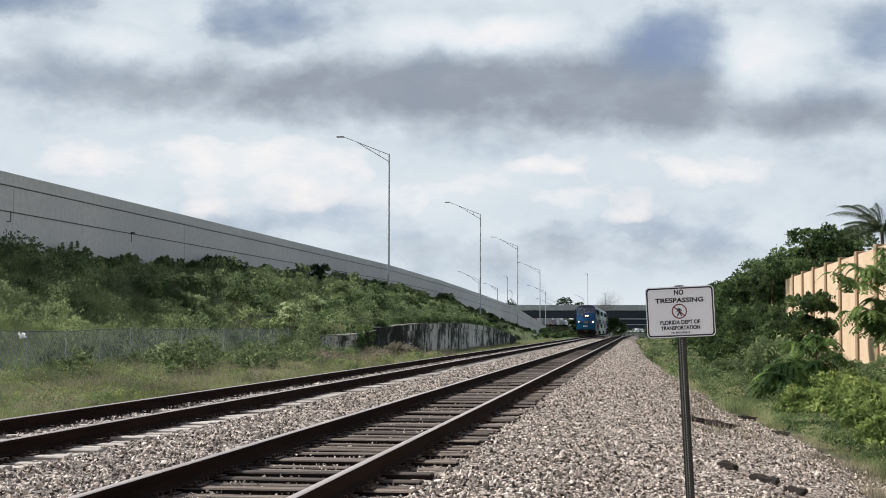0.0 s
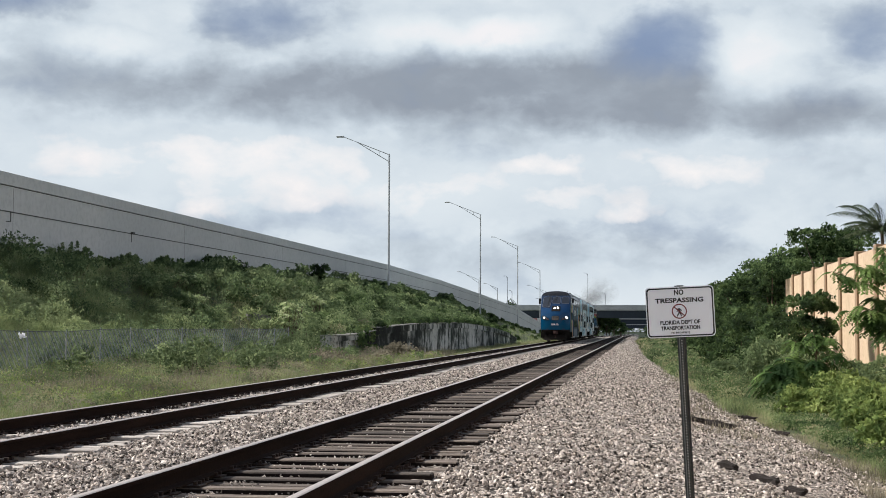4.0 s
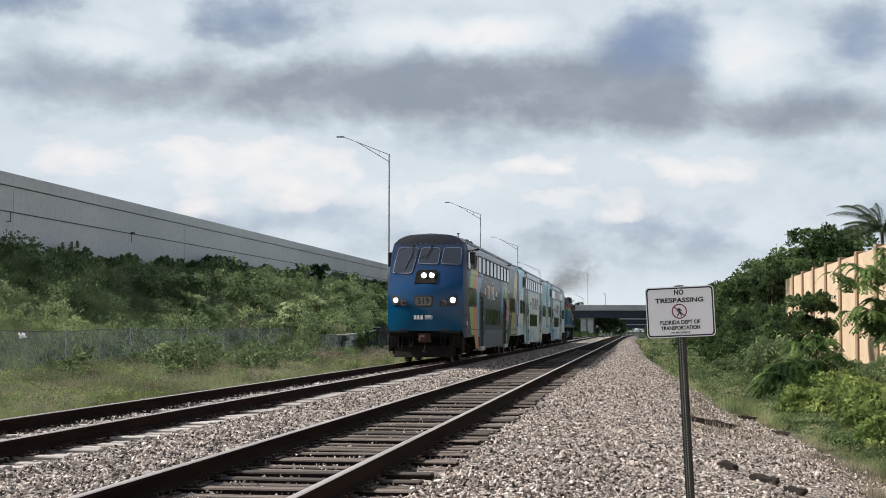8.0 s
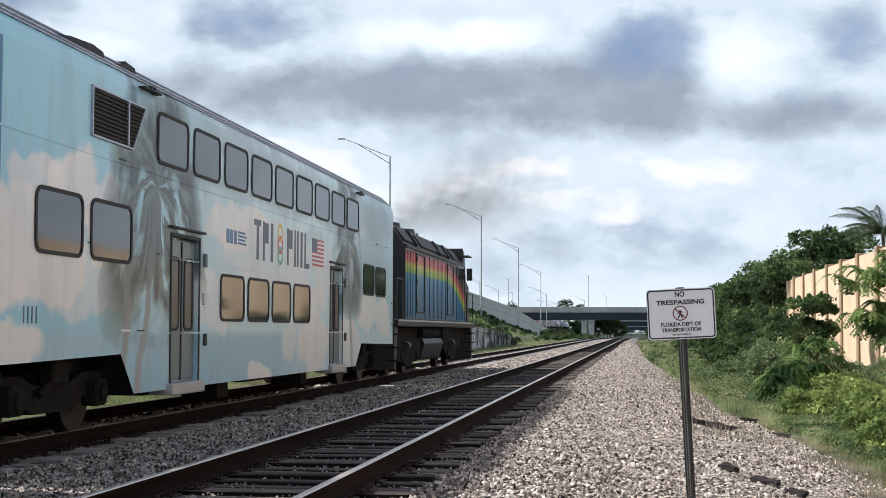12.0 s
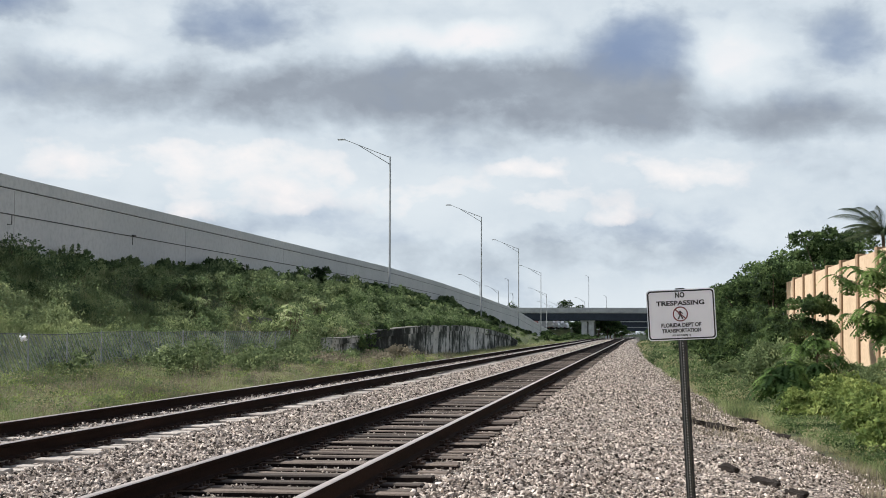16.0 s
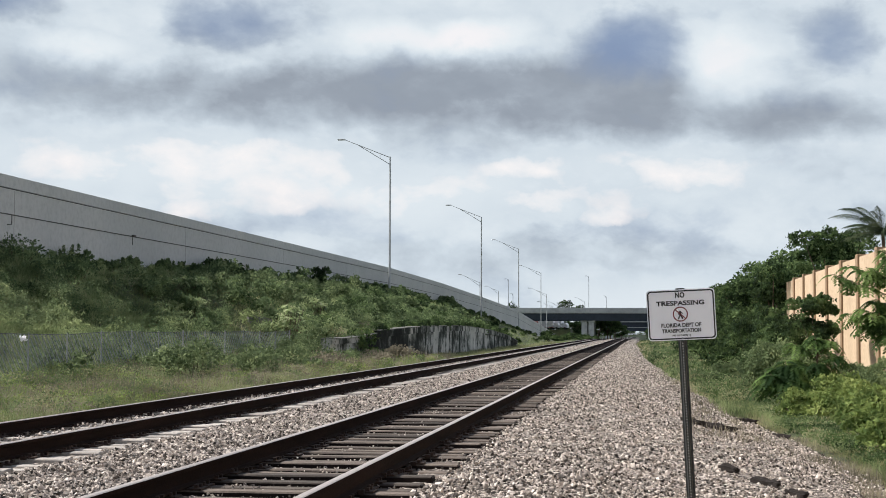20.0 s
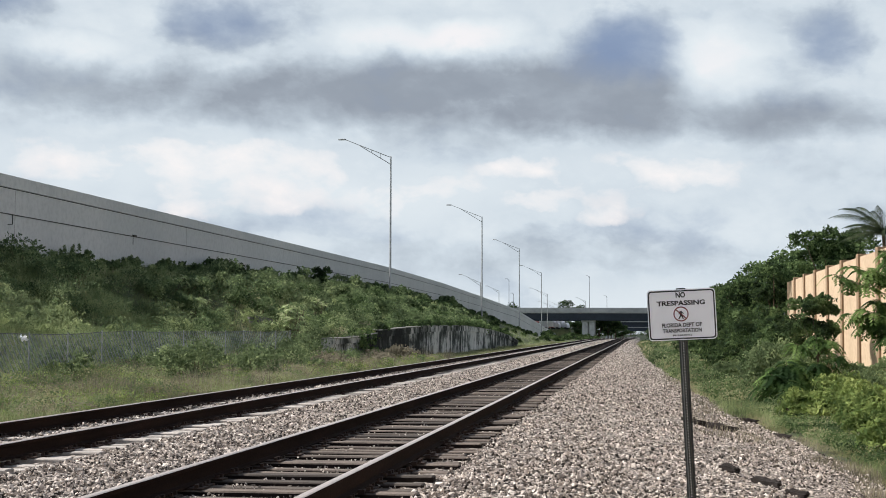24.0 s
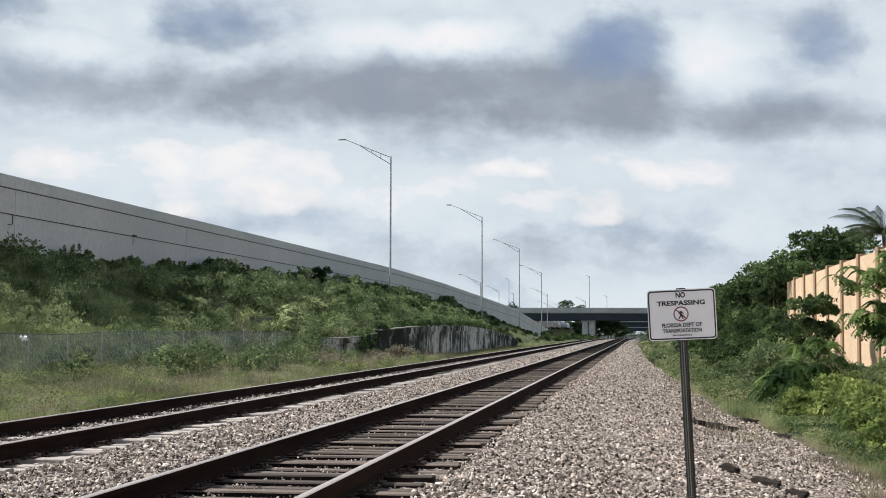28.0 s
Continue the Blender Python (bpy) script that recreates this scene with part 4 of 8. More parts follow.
def stroke(bm, a, b, w, x0, x1):
    """One straight painted stroke in the (y, z) plane."""
    a, b = Vector(a), Vector(b)
    d = (b - a).normalized() * w / 2
    n2 = Vector((-d.y, d.x))
    add_prism(bm, [tuple(a + n2), tuple(a - n2), tuple(b - n2), tuple(b + n2)], "x", x0, x1)


def pane(parent, y0, y1, z0, z1, glass_mat, r=0.10, side=SIDE):
    s = 1 if side > 0 else -1
    a, b = side + s * 0.004, side + s * 0.020
    fr = part("window_frame", ring(rounded(y0 - 0.045, y1 + 0.045, z0 - 0.045, z1 + 0.045, r + 0.045), rounded(y0, y1, z0, z1, r), "x", min(a, b), max(a, b)), M["rubber"], parent, "black rubber window seal")
    part("pane", prism(rounded(y0, y1, z0, z1, r), "x", min(side, side + s * 0.010), max(side, side + s * 0.010)), glass_mat, fr)


def disc(bm, x0, x1, cy, cz, r, seg=20):
    add_prism(bm, [(cy + r * cos(2 * pi * i / seg), cz + r * sin(2 * pi * i / seg)) for i in range(seg)], "x", x0, x1)


def bogie(parent, cy, base=2.4, r=0.48, loco=False):
    f = bmesh.new()
    for s in (-1, 1):
        x0, x1 = (0.92, 1.10) if s > 0 else (-1.10, -0.92)
        h = base / 2
        add_prism(f, [(cy - h - 0.35, 0.50), (cy - h + 0.30, 0.44), (cy - 0.55, 0.30), (cy + 0.55, 0.30), (cy + h - 0.30, 0.44), (cy + h + 0.35, 0.50),
                      (cy + h + 0.30, 0.74), (cy + h - 0.35, 0.74), (cy + 0.5, 0.62), (cy - 0.5, 0.62), (cy - h + 0.35, 0.74), (cy - h - 0.30, 0.74)], "x", x0, x1)
    add_box(f, -1.0, 1.0, cy - 0.25, cy + 0.25, 0.45, 0.75)
    b = part("bogie", f, M["under"], parent, "dark grimy steel bogie")
    for k in (-1, 1):
        wy = cy + k * base / 2
        w = bmesh.new()
        for s in (-1, 1):
            x = s * (HALF - 0.0)
            disc(w, x - 0.065, x + 0.065, 0, 0, r)
            disc(w, x + s * 0.066 - 0.02, x + s * 0.066 + 0.02, 0, 0, r * 0.5, 14)
            disc(w, x - s * 0.085 - 0.02, x - s * 0.085 + 0.02, 0, 0, r + 0.028)
            for k4 in range(5):
                a5 = 2 * pi * k4 / 5
                disc(w, x + s * 0.066 - 0.012, x + s * 0.066 + 0.03, 0.3 * r * cos(a5), 0.3 * r * sin(a5), 0.03, 6)
        add_rod(w, (-0.8, 0, 0), (0.8, 0, 0), 0.08, 0.08, 10)
        wheels = part("wheelset", w, M["wheel_steel"], b, "steel wheels with bright worn treads")
        wheels.matrix_basis = pose(0, wy, r)
        for s in (-1, 1):
            q = bmesh.new()
            x0, x1 = (1.02, 1.24) if s > 0 else (-1.24, -1.02)
            add_box(q, x0, x1, wy - 0.17, wy + 0.17, r - 0.16, r + 0.17, 0.03)
            disc(q, x1 if s > 0 else x0 - 0.03, x1 + 0.03 if s > 0 else x0, wy, r, 0.11, 12)
            part("axle_box", q, M["under"], b)
            q = bmesh.new()
            for i in range(6):
                add_rod(q, (s * 1.06, wy + 0.34 * k, 0.62 + i * 0.055), (s * 1.06, wy + 0.34 * k, 0.65 + i * 0.055), 0.10, 0.10, 10)
            part("spring", q, M["under"], b)
    for s in (-1, 1):
        q = bmesh.new()
        add_rod(q, (s * 1.16, cy - 0.5, 0.52), (s * 1.16, cy + 0.35, 0.86), 0.045, 0.045, 8)
        add_box(q, s * 1.12 - 0.1, s * 1.12 + 0.1, cy - 0.22, cy + 0.22, 0.62, 0.95, 0.03)
        part("damper", q, M["under"], b)


PROFILE = [(1.42, None), (1.42, 1.2), (1.42, 2.25), (1.42, 3.3), (1.42, 4.25), (1.40, 4.38), (1.34, 4.50)]
ROOF = [(1.34, 4.50), (1.23, 4.63), (1.0, 4.74), (0.6, 4.82), (0.0, 4.86)]


def loft(stations, half_profile, bottom_closed=True):
    """Skins mirrored half profiles along y; a z of None takes the station's own bottom."""
    bm = bmesh.new()
    rows = []
    for y, zb in stations:
        pts = [(u, zb if v is None else max(v, zb)) for u, v in half_profile]
        full = pts + [(-u, v) for u, v in reversed(pts) if u > 1e-6]
        rows.append([bm.verts.new((u, y, v)) for u, v in full])
    k = len(rows[0])
    for a, b in zip(rows, rows[1:]):
        for i in range(k if bottom_closed else k - 1):
            j = (i + 1) % k
            bm.faces.new((a[i], a[j], b[j], b[i]))
    bm.faces.new(rows[0])
    bm.faces.new(rows[-1][::-1])
    bmesh.ops.recalc_face_normals(bm, faces=bm.faces[:])
    return bm


def cut_recess(bm, boxes):
    """The shell with door recesses cut out of it."""
    me = bpy.data.meshes.new("body")
    bm.to_mesh(me)
    bm.free()
    ob = bpy.data.objects.new("shell", me)
    scene.collection.objects.link(ob)
    cm = bmesh.new()
    for b in boxes:
        add_box(cm, *b)
    cme = bpy.data.meshes.new("cutter")
    bmesh.ops.recalc_face_normals(cm, faces=cm.faces[:])
    cm.to_mesh(cme)
    cm.free()
    co = bpy.data.objects.new("cutter", cme)
    scene.collection.objects.link(co)
    md = ob.modifiers.new("cut", "BOOLEAN")
    md.operation, md.object, md.solver = "DIFFERENCE", co, "EXACT"
    out = bpy.data.meshes.new_from_object(ob.evaluated_get(bpy.context.evaluated_depsgraph_get()))
    bpy.data.objects.remove(ob)
    bpy.data.objects.remove(co)
    return out


UPPER = [(5.68 + 1.549 * i, 6.91 + 1.549 * i) for i in range(9)]
LOWER = [(8.62 + 1.549 * i, 9.87 + 1.549 * i) for i in range(4)]
DOORS = [(6.30, 7.52), (16.42, 17.62)]


def louver(parent, y0, y1, z0, z1, cut):
    """A dark vent with slats; its far top corner slants."""
    v = part("vent", prism([(y0, z0), (y1 - cut, z0), (y1, z1), (y0, z1)], "x", SIDE - 0.002, SIDE + 0.006), M["louver"], parent, "black louvred vent")
    part("vent_rim", ring([(y0 - 0.025, z0 - 0.025), (y1 - cut + 0.015, z0 - 0.025), (y1 + 0.03, z1 + 0.025), (y0 - 0.025, z1 + 0.025)], [(y0, z0), (y1 - cut, z0), (y1, z1), (y0, z1)], "x", SIDE, SIDE + 0.03), M["roof_steel"], v)
    n = 11
    for i in range(n):
        z = z0 + (z1 - z0) * (i + 0.5) / n
        ye = y1 - cut * (1 - (z - z0) / (z1 - z0)) - 0.03
        bm = bmesh.new()
        add_prism(bm, [(SIDE + 0.005, z - 0.012), (SIDE + 0.03, z - 0.022), (SIDE + 0.03, z - 0.012), (SIDE + 0.005, z + 0.006)], "y", y0 + 0.02, ye)
        part("slat", bm, M["under"], v)
    yd = y0 + (y1 - y0) * 0.66
    part("divider", box(SIDE, SIDE + 0.035, yd - 0.022, yd + 0.022, z0, z1), M["roof_steel"], v)


def door_leaf(parent, y0, y1, mat, leaf_z0=0.55):
    """A pair of sliding leaves set back in the doorway, step below."""
    ym = (y0 + y1) / 2
    d = part("door", box(SIDE - 0.115, SIDE - 0.075, y0 + 0.02, y1 - 0.02, leaf_z0, 2.52), mat, parent, "sliding double door set in a recess")
    for a, b in ((y0 + 0.02, ym - 0.02), (ym + 0.02, y1 - 0.02)):
        part("door_panel", box(SIDE - 0.075, SIDE - 0.062, a, b, leaf_z0 + 0.02, 2.50, 0.004), mat, d)
        c = (a + b) / 2
        part("door_glass", prism(rounded(c - 0.16, c + 0.16, 1.28, 2.24, 0.08), "x", SIDE - 0.062, SIDE - 0.055), M["door_glass"], d, "narrow dark door window")
        part("glass_seal", ring(rounded(c - 0.20, c + 0.20, 1.24, 2.28, 0.10), rounded(c - 0.16, c + 0.16, 1.28, 2.24, 0.08), "x", SIDE - 0.062, SIDE - 0.048), M["rubber"], d)
    part("door_seal", box(SIDE - 0.09, SIDE - 0.05, ym - 0.022, ym + 0.022, leaf_z0, 2.5), M["rubber"], d)
    part("door_frame", ring([(y0 - 0.05, 0.46), (y1 + 0.05, 0.46), (y1 + 0.05, 2.60), (y0 - 0.05, 2.60)], [(y0, 0.50), (y1, 0.50), (y1, 2.55), (y0, 2.55)], "x", SIDE - 0.002, SIDE + 0.012), M["rubber"], parent, "dark door frame")
    part("rain_rail", box(SIDE, SIDE + 0.05, y0 - 0.12, y1 + 0.2, 2.66, 2.69), M["rubber"], parent)
    part("door_step", box(SIDE - 0.25, SIDE + 0.10, y0 - 0.15, y1 + 0.05, 0.36, 0.52, 0.015), M["step_steel"], parent, "pale steel door step")
    part("door_lamp", box(SIDE, SIDE + 0.03, y1 + 0.22, y1 + 0.34, 2.18, 2.38, 0.01), M["navy_print"], parent)
    part("grab_box", box(SIDE, SIDE + 0.03, y1 + 0.24, y1 + 0.36, 1.02, 1.20, 0.01), M["rubber"], parent)
    part("door_button", box(SIDE, SIDE + 0.025, y1 + 0.16, y1 + 0.24, 1.62, 1.80, 0.01), M["step_steel"], parent)


def logo_bars(parent, y0, y1, z0, z1, mat):
    """The operator's name as plain upright bars with a curl of colour between."""
    w = y1 - y0
    g = part("name_bars", prism([(y0, z1), (y0 + w * 0.11, z1), (y0 + w * 0.11, z1 - 0.10), (y0 + w * 0.075, z1 - 0.10), (y0 + w * 0.075, z0), (y0 + w * 0.04, z0), (y0 + w * 0.04, z1 - 0.10), (y0, z1 - 0.10)], "x", SIDE, SIDE + 0.004), mat, parent, "painted lettering as plain bars")
    for k0, k1 in ((0.14, 0.17), (0.17, 0.23), (0.27, 0.31), (0.56, 0.59), (0.59, 0.66), (0.70, 0.73), (0.75, 0.78), (0.82, 0.86), (0.90, 0.93), (0.93, 1.0)):
        top = z1 if k0 not in (0.17, 0.59) else z1 - 0.02
        low = z0 if k0 not in (0.93,) else z0
        high = top if k0 not in (0.93,) else z0 + 0.10
        if k0 in (0.17, 0.59):
            low = (z0 + z1) / 2 - 0.03
        part("name_bar", box(SIDE, SIDE + 0.004, y0 + w * k0, y0 + w * k1, low, high), mat, g)
    cy, cz = y0 + w * 0.435, (z0 + z1) / 2
    for dz, m in ((0.22, "yellow_print"), (0.0, "red_print"), (-0.2, "teal_print")):
        part("curl", ring([(cy + 0.20 * cos(a) * w / 4.2, cz + dz + 0.17 * sin(a)) for a in [2 * pi * i / 14 for i in range(14)]],
                          [(cy + 0.13 * cos(a) * w / 4.2, cz + dz + 0.10 * sin(a)) for a in [2 * pi * i / 14 for i in range(14)]], "x", SIDE, SIDE + 0.004), M[m], g)


def flag_print(parent, y0, y1, z0, z1, canton):
    f = decal("flag", [(y0, z0), (y1, z0), (y1, z1), (y0, z1)], M["white_print"], parent, label="painted flag with red and white stripes")
    n = 7
    for i in range(n):
        h = (z1 - z0) / (2 * n - 1)
        z = z0 + 2 * i * h
        a = y0 + (y1 - y0) * 0.42 if i > 3 else y0
        part("flag_stripe", box(SIDE, SIDE + 0.006, a, y1, z, z + h), M["red_print"], f)
    part("flag_canton", box(SIDE, SIDE + 0.007, y0, y0 + (y1 - y0) * 0.42, z0 + (z1 - z0) * 0.5, z1), canton, f)


def mark_bars(parent, y0, y1, z, mat):
    g = part("operator_mark", box(SIDE, SIDE + 0.004, y0, y0 + (y1 - y0) * 0.14, z, z + 0.22), mat, parent, "small painted emblem as bars")
    w = y1 - y0
    for k in (0.18, 0.36):
        part("mark_bar", box(SIDE, SIDE + 0.004, y0 + w * k, y0 + w * (k + 0.13), z, z + 0.22), mat, g)
    for i in range(4):
        part("mark_line", box(SIDE, SIDE + 0.004, y0 + w * 0.55, y0 + w * (0.98 - 0.06 * (i % 2)), z + 0.01 + i * 0.058, z + 0.045 + i * 0.058), mat, g)


def roof_kit(parent, humps, start=0.5):
    part("roof_edge", box(SIDE - 0.09, SIDE - 0.06, start, 23.8, 4.505, 4.52), M["roof_steel"], parent)
    for s in (-1, 1):
        part("roof_rail", rod((s * 0.98, start, 4.735), (s * 0.98, 23.7, 4.735), 0.018, 0.018, 6), M["roof_steel"], parent)
    for x, z, m in ((1.19, 4.668, "roof_steel"), (1.285, 4.575, "roof_steel")):
        part("roof_rib", rod((x, start, z), (x, 23.7, z), 0.016, 0.016, 6), M[m], parent)
    for y0, y1 in humps:
        bm = bmesh.new()
        add_prism(bm, [(y0, 4.60), (y1, 4.60), (y1 - 0.06, 4.69), (y1 - 0.4, 4.72), (y0 + 0.5, 4.68)], "x", 0.88, 1.24)
        part("roof_hatch", bm, M["rubber"], parent)
    for y in (5.3, 19.45):
        bm = bmesh.new()
        add_box(bm, SIDE - 0.12, SIDE + 0.07, y - 0.32, y + 0.32, 4.385, 4.41)
        add_rod(bm, (SIDE - 0.05, y - 0.25, 4.37), (SIDE + 0.06, y - 0.05, 4.44), 0.018)
        add_rod(bm, (SIDE - 0.05, y + 0.25, 4.37), (SIDE + 0.06, y + 0.05, 4.44), 0.018)
        part("marker_bracket", bm, M["rubber"], parent)


def car_shell(base, stations, wrap, door_mat):
    boxes = []
    for y0, y1 in DOORS:
        for s in (1, -1):
            boxes.append((SIDE - 0.12, SIDE + 0.2, y0, y1, 0.50, 2.55) if s > 0 else (-SIDE - 0.2, -SIDE + 0.12, y0, y1, 0.50, 2.55))
    me = cut_recess(loft(stations, PROFILE), boxes)
    me.materials.clear()
    me.materials.append(wrap)
    me.materials.append(M["under"])
    for f in me.polygons:
        if f.normal.z < -0.15 and f.center.z < 1.2 or abs(f.normal.y) > 0.8 and f.center.z < 1.1 and abs(f.center.x) < SIDE - 0.2:
            f.material_index = 1
    part("body", me, None, base, "stainless body shell")
    part("roof", loft([(stations[0][0] + 0.02, 4.50), (stations[-1][0] - 0.02, 4.50)], ROOF), M["roof_steel"], base, "pale metal roof")
    for z, t in ((1.21, 0.012), (2.24, 0.006), (3.33, 0.008)):
        part("body_seam", box(SIDE, SIDE + t, stations[0][0] + 0.1, stations[-1][0] - 0.05, z - 0.012, z + 0.012), wrap, base)
    for y0, y1 in DOORS:
        door_leaf(base, y0, y1, door_mat)
    for y0, y1 in UPPER:
        pane(base, y0, y1, 3.53, 4.15, M["glass_grey"])
        pane(base, y0, y1, 3.53, 4.15, M["glass_grey"], side=-SIDE)
    for y0, y1 in LOWER:
        pane(base, y0, y1, 1.43, 2.08, M["glass"])
        pane(base, y0, y1, 1.43, 2.08, M["glass"], side=-SIDE)
    for y0, y1 in ((19.98, 21.26), (21.52, 22.80)):
        pane(base, y0, y1, 2.12, 2.77, M["glass"])
    for cy in (3.1, 21.2):
        bogie(base, cy)
    for y0, y1, z0, z1 in ((6.0, 8.5, 0.36, 0.44), (9.4, 10.0, 0.16, 0.44), (10.8, 13.9, 0.37, 0.44), (15.0, 15.5, 0.18, 0.44), (17.4, 18.6, 0.36, 0.44)):
        part("underfloor_box", box(0.55, 1.15, y0, y1, z0, z1, 0.02), M["under"], base)
    part("roof_vent_grille", box(SIDE, SIDE + 0.015, 18.55, 18.75, 2.86, 3.06, 0.004), M["step_steel"], base)
    for i in range(4):
        part("grille_slot", box(SIDE + 0.015, SIDE + 0.018, 18.58, 18.72, 2.89 + i * 0.042, 2.91 + i * 0.042), M["rubber"], base)
    part("end_bellows", box(-0.55, 0.55, 23.95, 24.32, 0.95, 4.0), M["rubber"], base, "black gangway bellows")
    part("grab_rail", tube([(SIDE, 23.72, 1.40), (SIDE + 0.07, 23.72, 1.41), (SIDE + 0.07, 23.72, 1.95), (SIDE, 23.72, 1.96)], 0.016), M["rubber"], base)


def make_coach(name, label):
    base = thing(name, label, "train car", "passenger cars of the train")
    stations = [(0.35, 0.88), (4.42, 0.95), (4.90, 0.44), (19.12, 0.44), (19.80, 0.95), (23.98, 0.90)]
    car_shell(base, stations, M["coach_sky"], M["coach_door"])
    part("end_panel", box(SIDE - 0.02, SIDE + 0.004, 0.36, 0.98, 1.95, 4.24), M["coach_blue"], base, "deep blue corner panel")
    for y0, y1 in ((1.86, 3.09), (3.40, 4.68)):
        pane(base, y0, y1, 2.12, 2.77, M["glass"])
    louver(base, 3.35, 5.10, 3.56, 4.12, 0.42)
    logo_bars(base, 10.5, 14.5, 2.44, 3.12, M["navy_print"])
    flag_print(base, 14.75, 15.75, 2.53, 3.07, M["navy_print"])
    mark_bars(base, 8.9, 10.05, 2.62, M["coach_blue"])
    num = part("car_number", text_mesh("1111", 0.26, M["navy_print"], 0.8), None, base)
    num.matrix_basis = pose(SIDE + 0.003, 1.75, 1.40, 0, 0, 90)
    roof_kit(base, ((2.6, 4.2), (4.4, 5.3)))
    # bare metal and grime where the wrap has chipped along the seams
    rc = random.Random(12)
    for i in range(34):
        y, ln = rc.uniform(0.6, 23.4), rc.uniform(0.06, 0.34)
        z = rc.choice((3.352, 3.352, 1.232, 2.262)) + rc.uniform(-0.004, 0.010)
        if not any(a - 0.45 < y < b + 0.1 for a, b in DOORS):
            part("wrap_chip", box(SIDE, SIDE + 0.0035, y, y + ln, z, z + rc.uniform(0.012, 0.03)), M["white_print"] if rc.random() < 0.6 else M["rubber"], base)
    return base


# -- leading cab car --
# height, how far back the middle and the edge lie, half width
FACE = [(1.16, 0.52, 0.88, 1.37), (1.5, 0.46, 0.86, 1.39), (2.3, 0.46, 0.87, 1.395), (2.68, 0.53, 0.92, 1.395), (2.88, 0.66, 0.98, 1.39), (3.5, 1.08, 1.24, 1.375), (4.15, 1.50, 1.58, 1.35),
        (4.45, 1.66, 1.74, 1.29), (4.64, 1.80, 1.90, 1.12), (4.78, 1.97, 2.06, 0.80)]
FZ = [r[0] for r in FACE]


def on_face(u, z, off=0.0):
    """A point of the sloping, bulging front at u across (metres) and height z, raised off it."""
    mid, edge, w = (float(np.interp(z, FZ, [r[k] for r in FACE])) for k in (1, 2, 3))
    y = mid + (edge - mid) * (u / w) ** 2
    tilt = 0.0 if z < 2.6 else 0.56
    return Vector((u, y - off * cos(tilt), z + off * sin(tilt)))


def round_corners(corners, r, grow=0.0, seg=4):
    """A convex outline with rounded corners, grown outwards all round."""
    cx, cz = sum(c[0] for c in corners) / len(corners), sum(c[1] for c in corners) / len(corners)
    out = []
    for i, c in enumerate(corners):
        p, q, s = Vector(corners[i - 1]), Vector(c), Vector(corners[(i + 1) % len(corners)])
        a, b = q + (p - q).normalized() * r, q + (s - q).normalized() * r
        for k in range(seg + 1):
            t = k / seg
            v = a * (1 - t) ** 2 + q * 2 * t * (1 - t) + b * t * t
            d = Vector((v.x - cx, v.y - cz)).normalized()
            out.append((v.x + d.x * grow, v.y + d.y * grow))
    return out


def face_plate(name, outline, mat, parent, off=0.012, label="", back=0.0, flat=False):
    bm = bmesh.new()
    n = len(outline)
    lo = [bm.verts.new(on_face(u, z, back)) for u, z in outline]
    top = [on_face(u, z, off) for u, z in outline]
    if flat:
        c = sum(top, Vector()) / n
        up = sum(((top[i] - c).cross(top[(i + 1) % n] - c) for i in range(n)), Vector()).normalized()
        top = [p - up * up.dot(p - c) for p in top]
    hi = [bm.verts.new(p) for p in top]
    for i in range(n):
        bm.faces.new((lo[i], lo[(i + 1) % n], hi[(i + 1) % n], hi[i]))
    bm.faces.new(hi)
    bmesh.ops.triangulate(bm, faces=[f for f in bm.faces if len(f.verts) > 4])
    bmesh.ops.recalc_face_normals(bm, faces=bm.faces[:])
    return part(name, bm, mat, parent, label)


def face_rim(name, outer, inner, mat, parent, off=0.02):
    bm = bmesh.new()
    n = len(outer)
    a = [bm.verts.new(on_face(u, z, 0.0)) for u, z in outer]
    b = [bm.verts.new(on_face(u, z, off)) for u, z in outer]
    c = [bm.verts.new(on_face(u, z, off)) for u, z in inner]
    d = [bm.verts.new(on_face(u, z, 0.002)) for u, z in inner]
    for i in range(n):
        j = (i + 1) % n
        for p, q in ((a, b), (b, c), (c, d)):
            bm.faces.new((p[i], p[j], q[j], q[i]))
    bmesh.ops.recalc_face_normals(bm, faces=bm.faces[:])
    return part(name, bm, mat, parent)


def face_lamp(name, u, z, r, mat, parent, label, off=0.05):
    bm = bmesh.new()
    c = on_face(u, z, off)
    rings = []
    for rr, dy in ((r, 0.06), (r, 0.0), (r * 0.7, -0.03), (r * 0.3, -0.045)):
        rings.append([bm.verts.new((c.x + rr * cos(2 * pi * i / 18), c.y + dy, c.z + rr * sin(2 * pi * i / 18))) for i in range(18)])
    for p, q in zip(rings, rings[1:]):
        for i in range(18):
            bm.faces.new((p[i], p[(i + 1) % 18], q[(i + 1) % 18], q[i]))
    bm.faces.new(rings[-1])
    bmesh.ops.recalc_face_normals(bm, faces=bm.faces[:])
    lamp = part(name, bm, mat, parent, label)
    outer, inner = ([(c.x + r * k * cos(2 * pi * i / 18), c.z + r * k * sin(2 * pi * i / 18)) for i in range(18)] for k in (1.22, 1.0))
    part("bezel", ring(outer, inner, "y", c.y - 0.02, c.y + 0.05), M["chrome"], lamp)
    return lamp


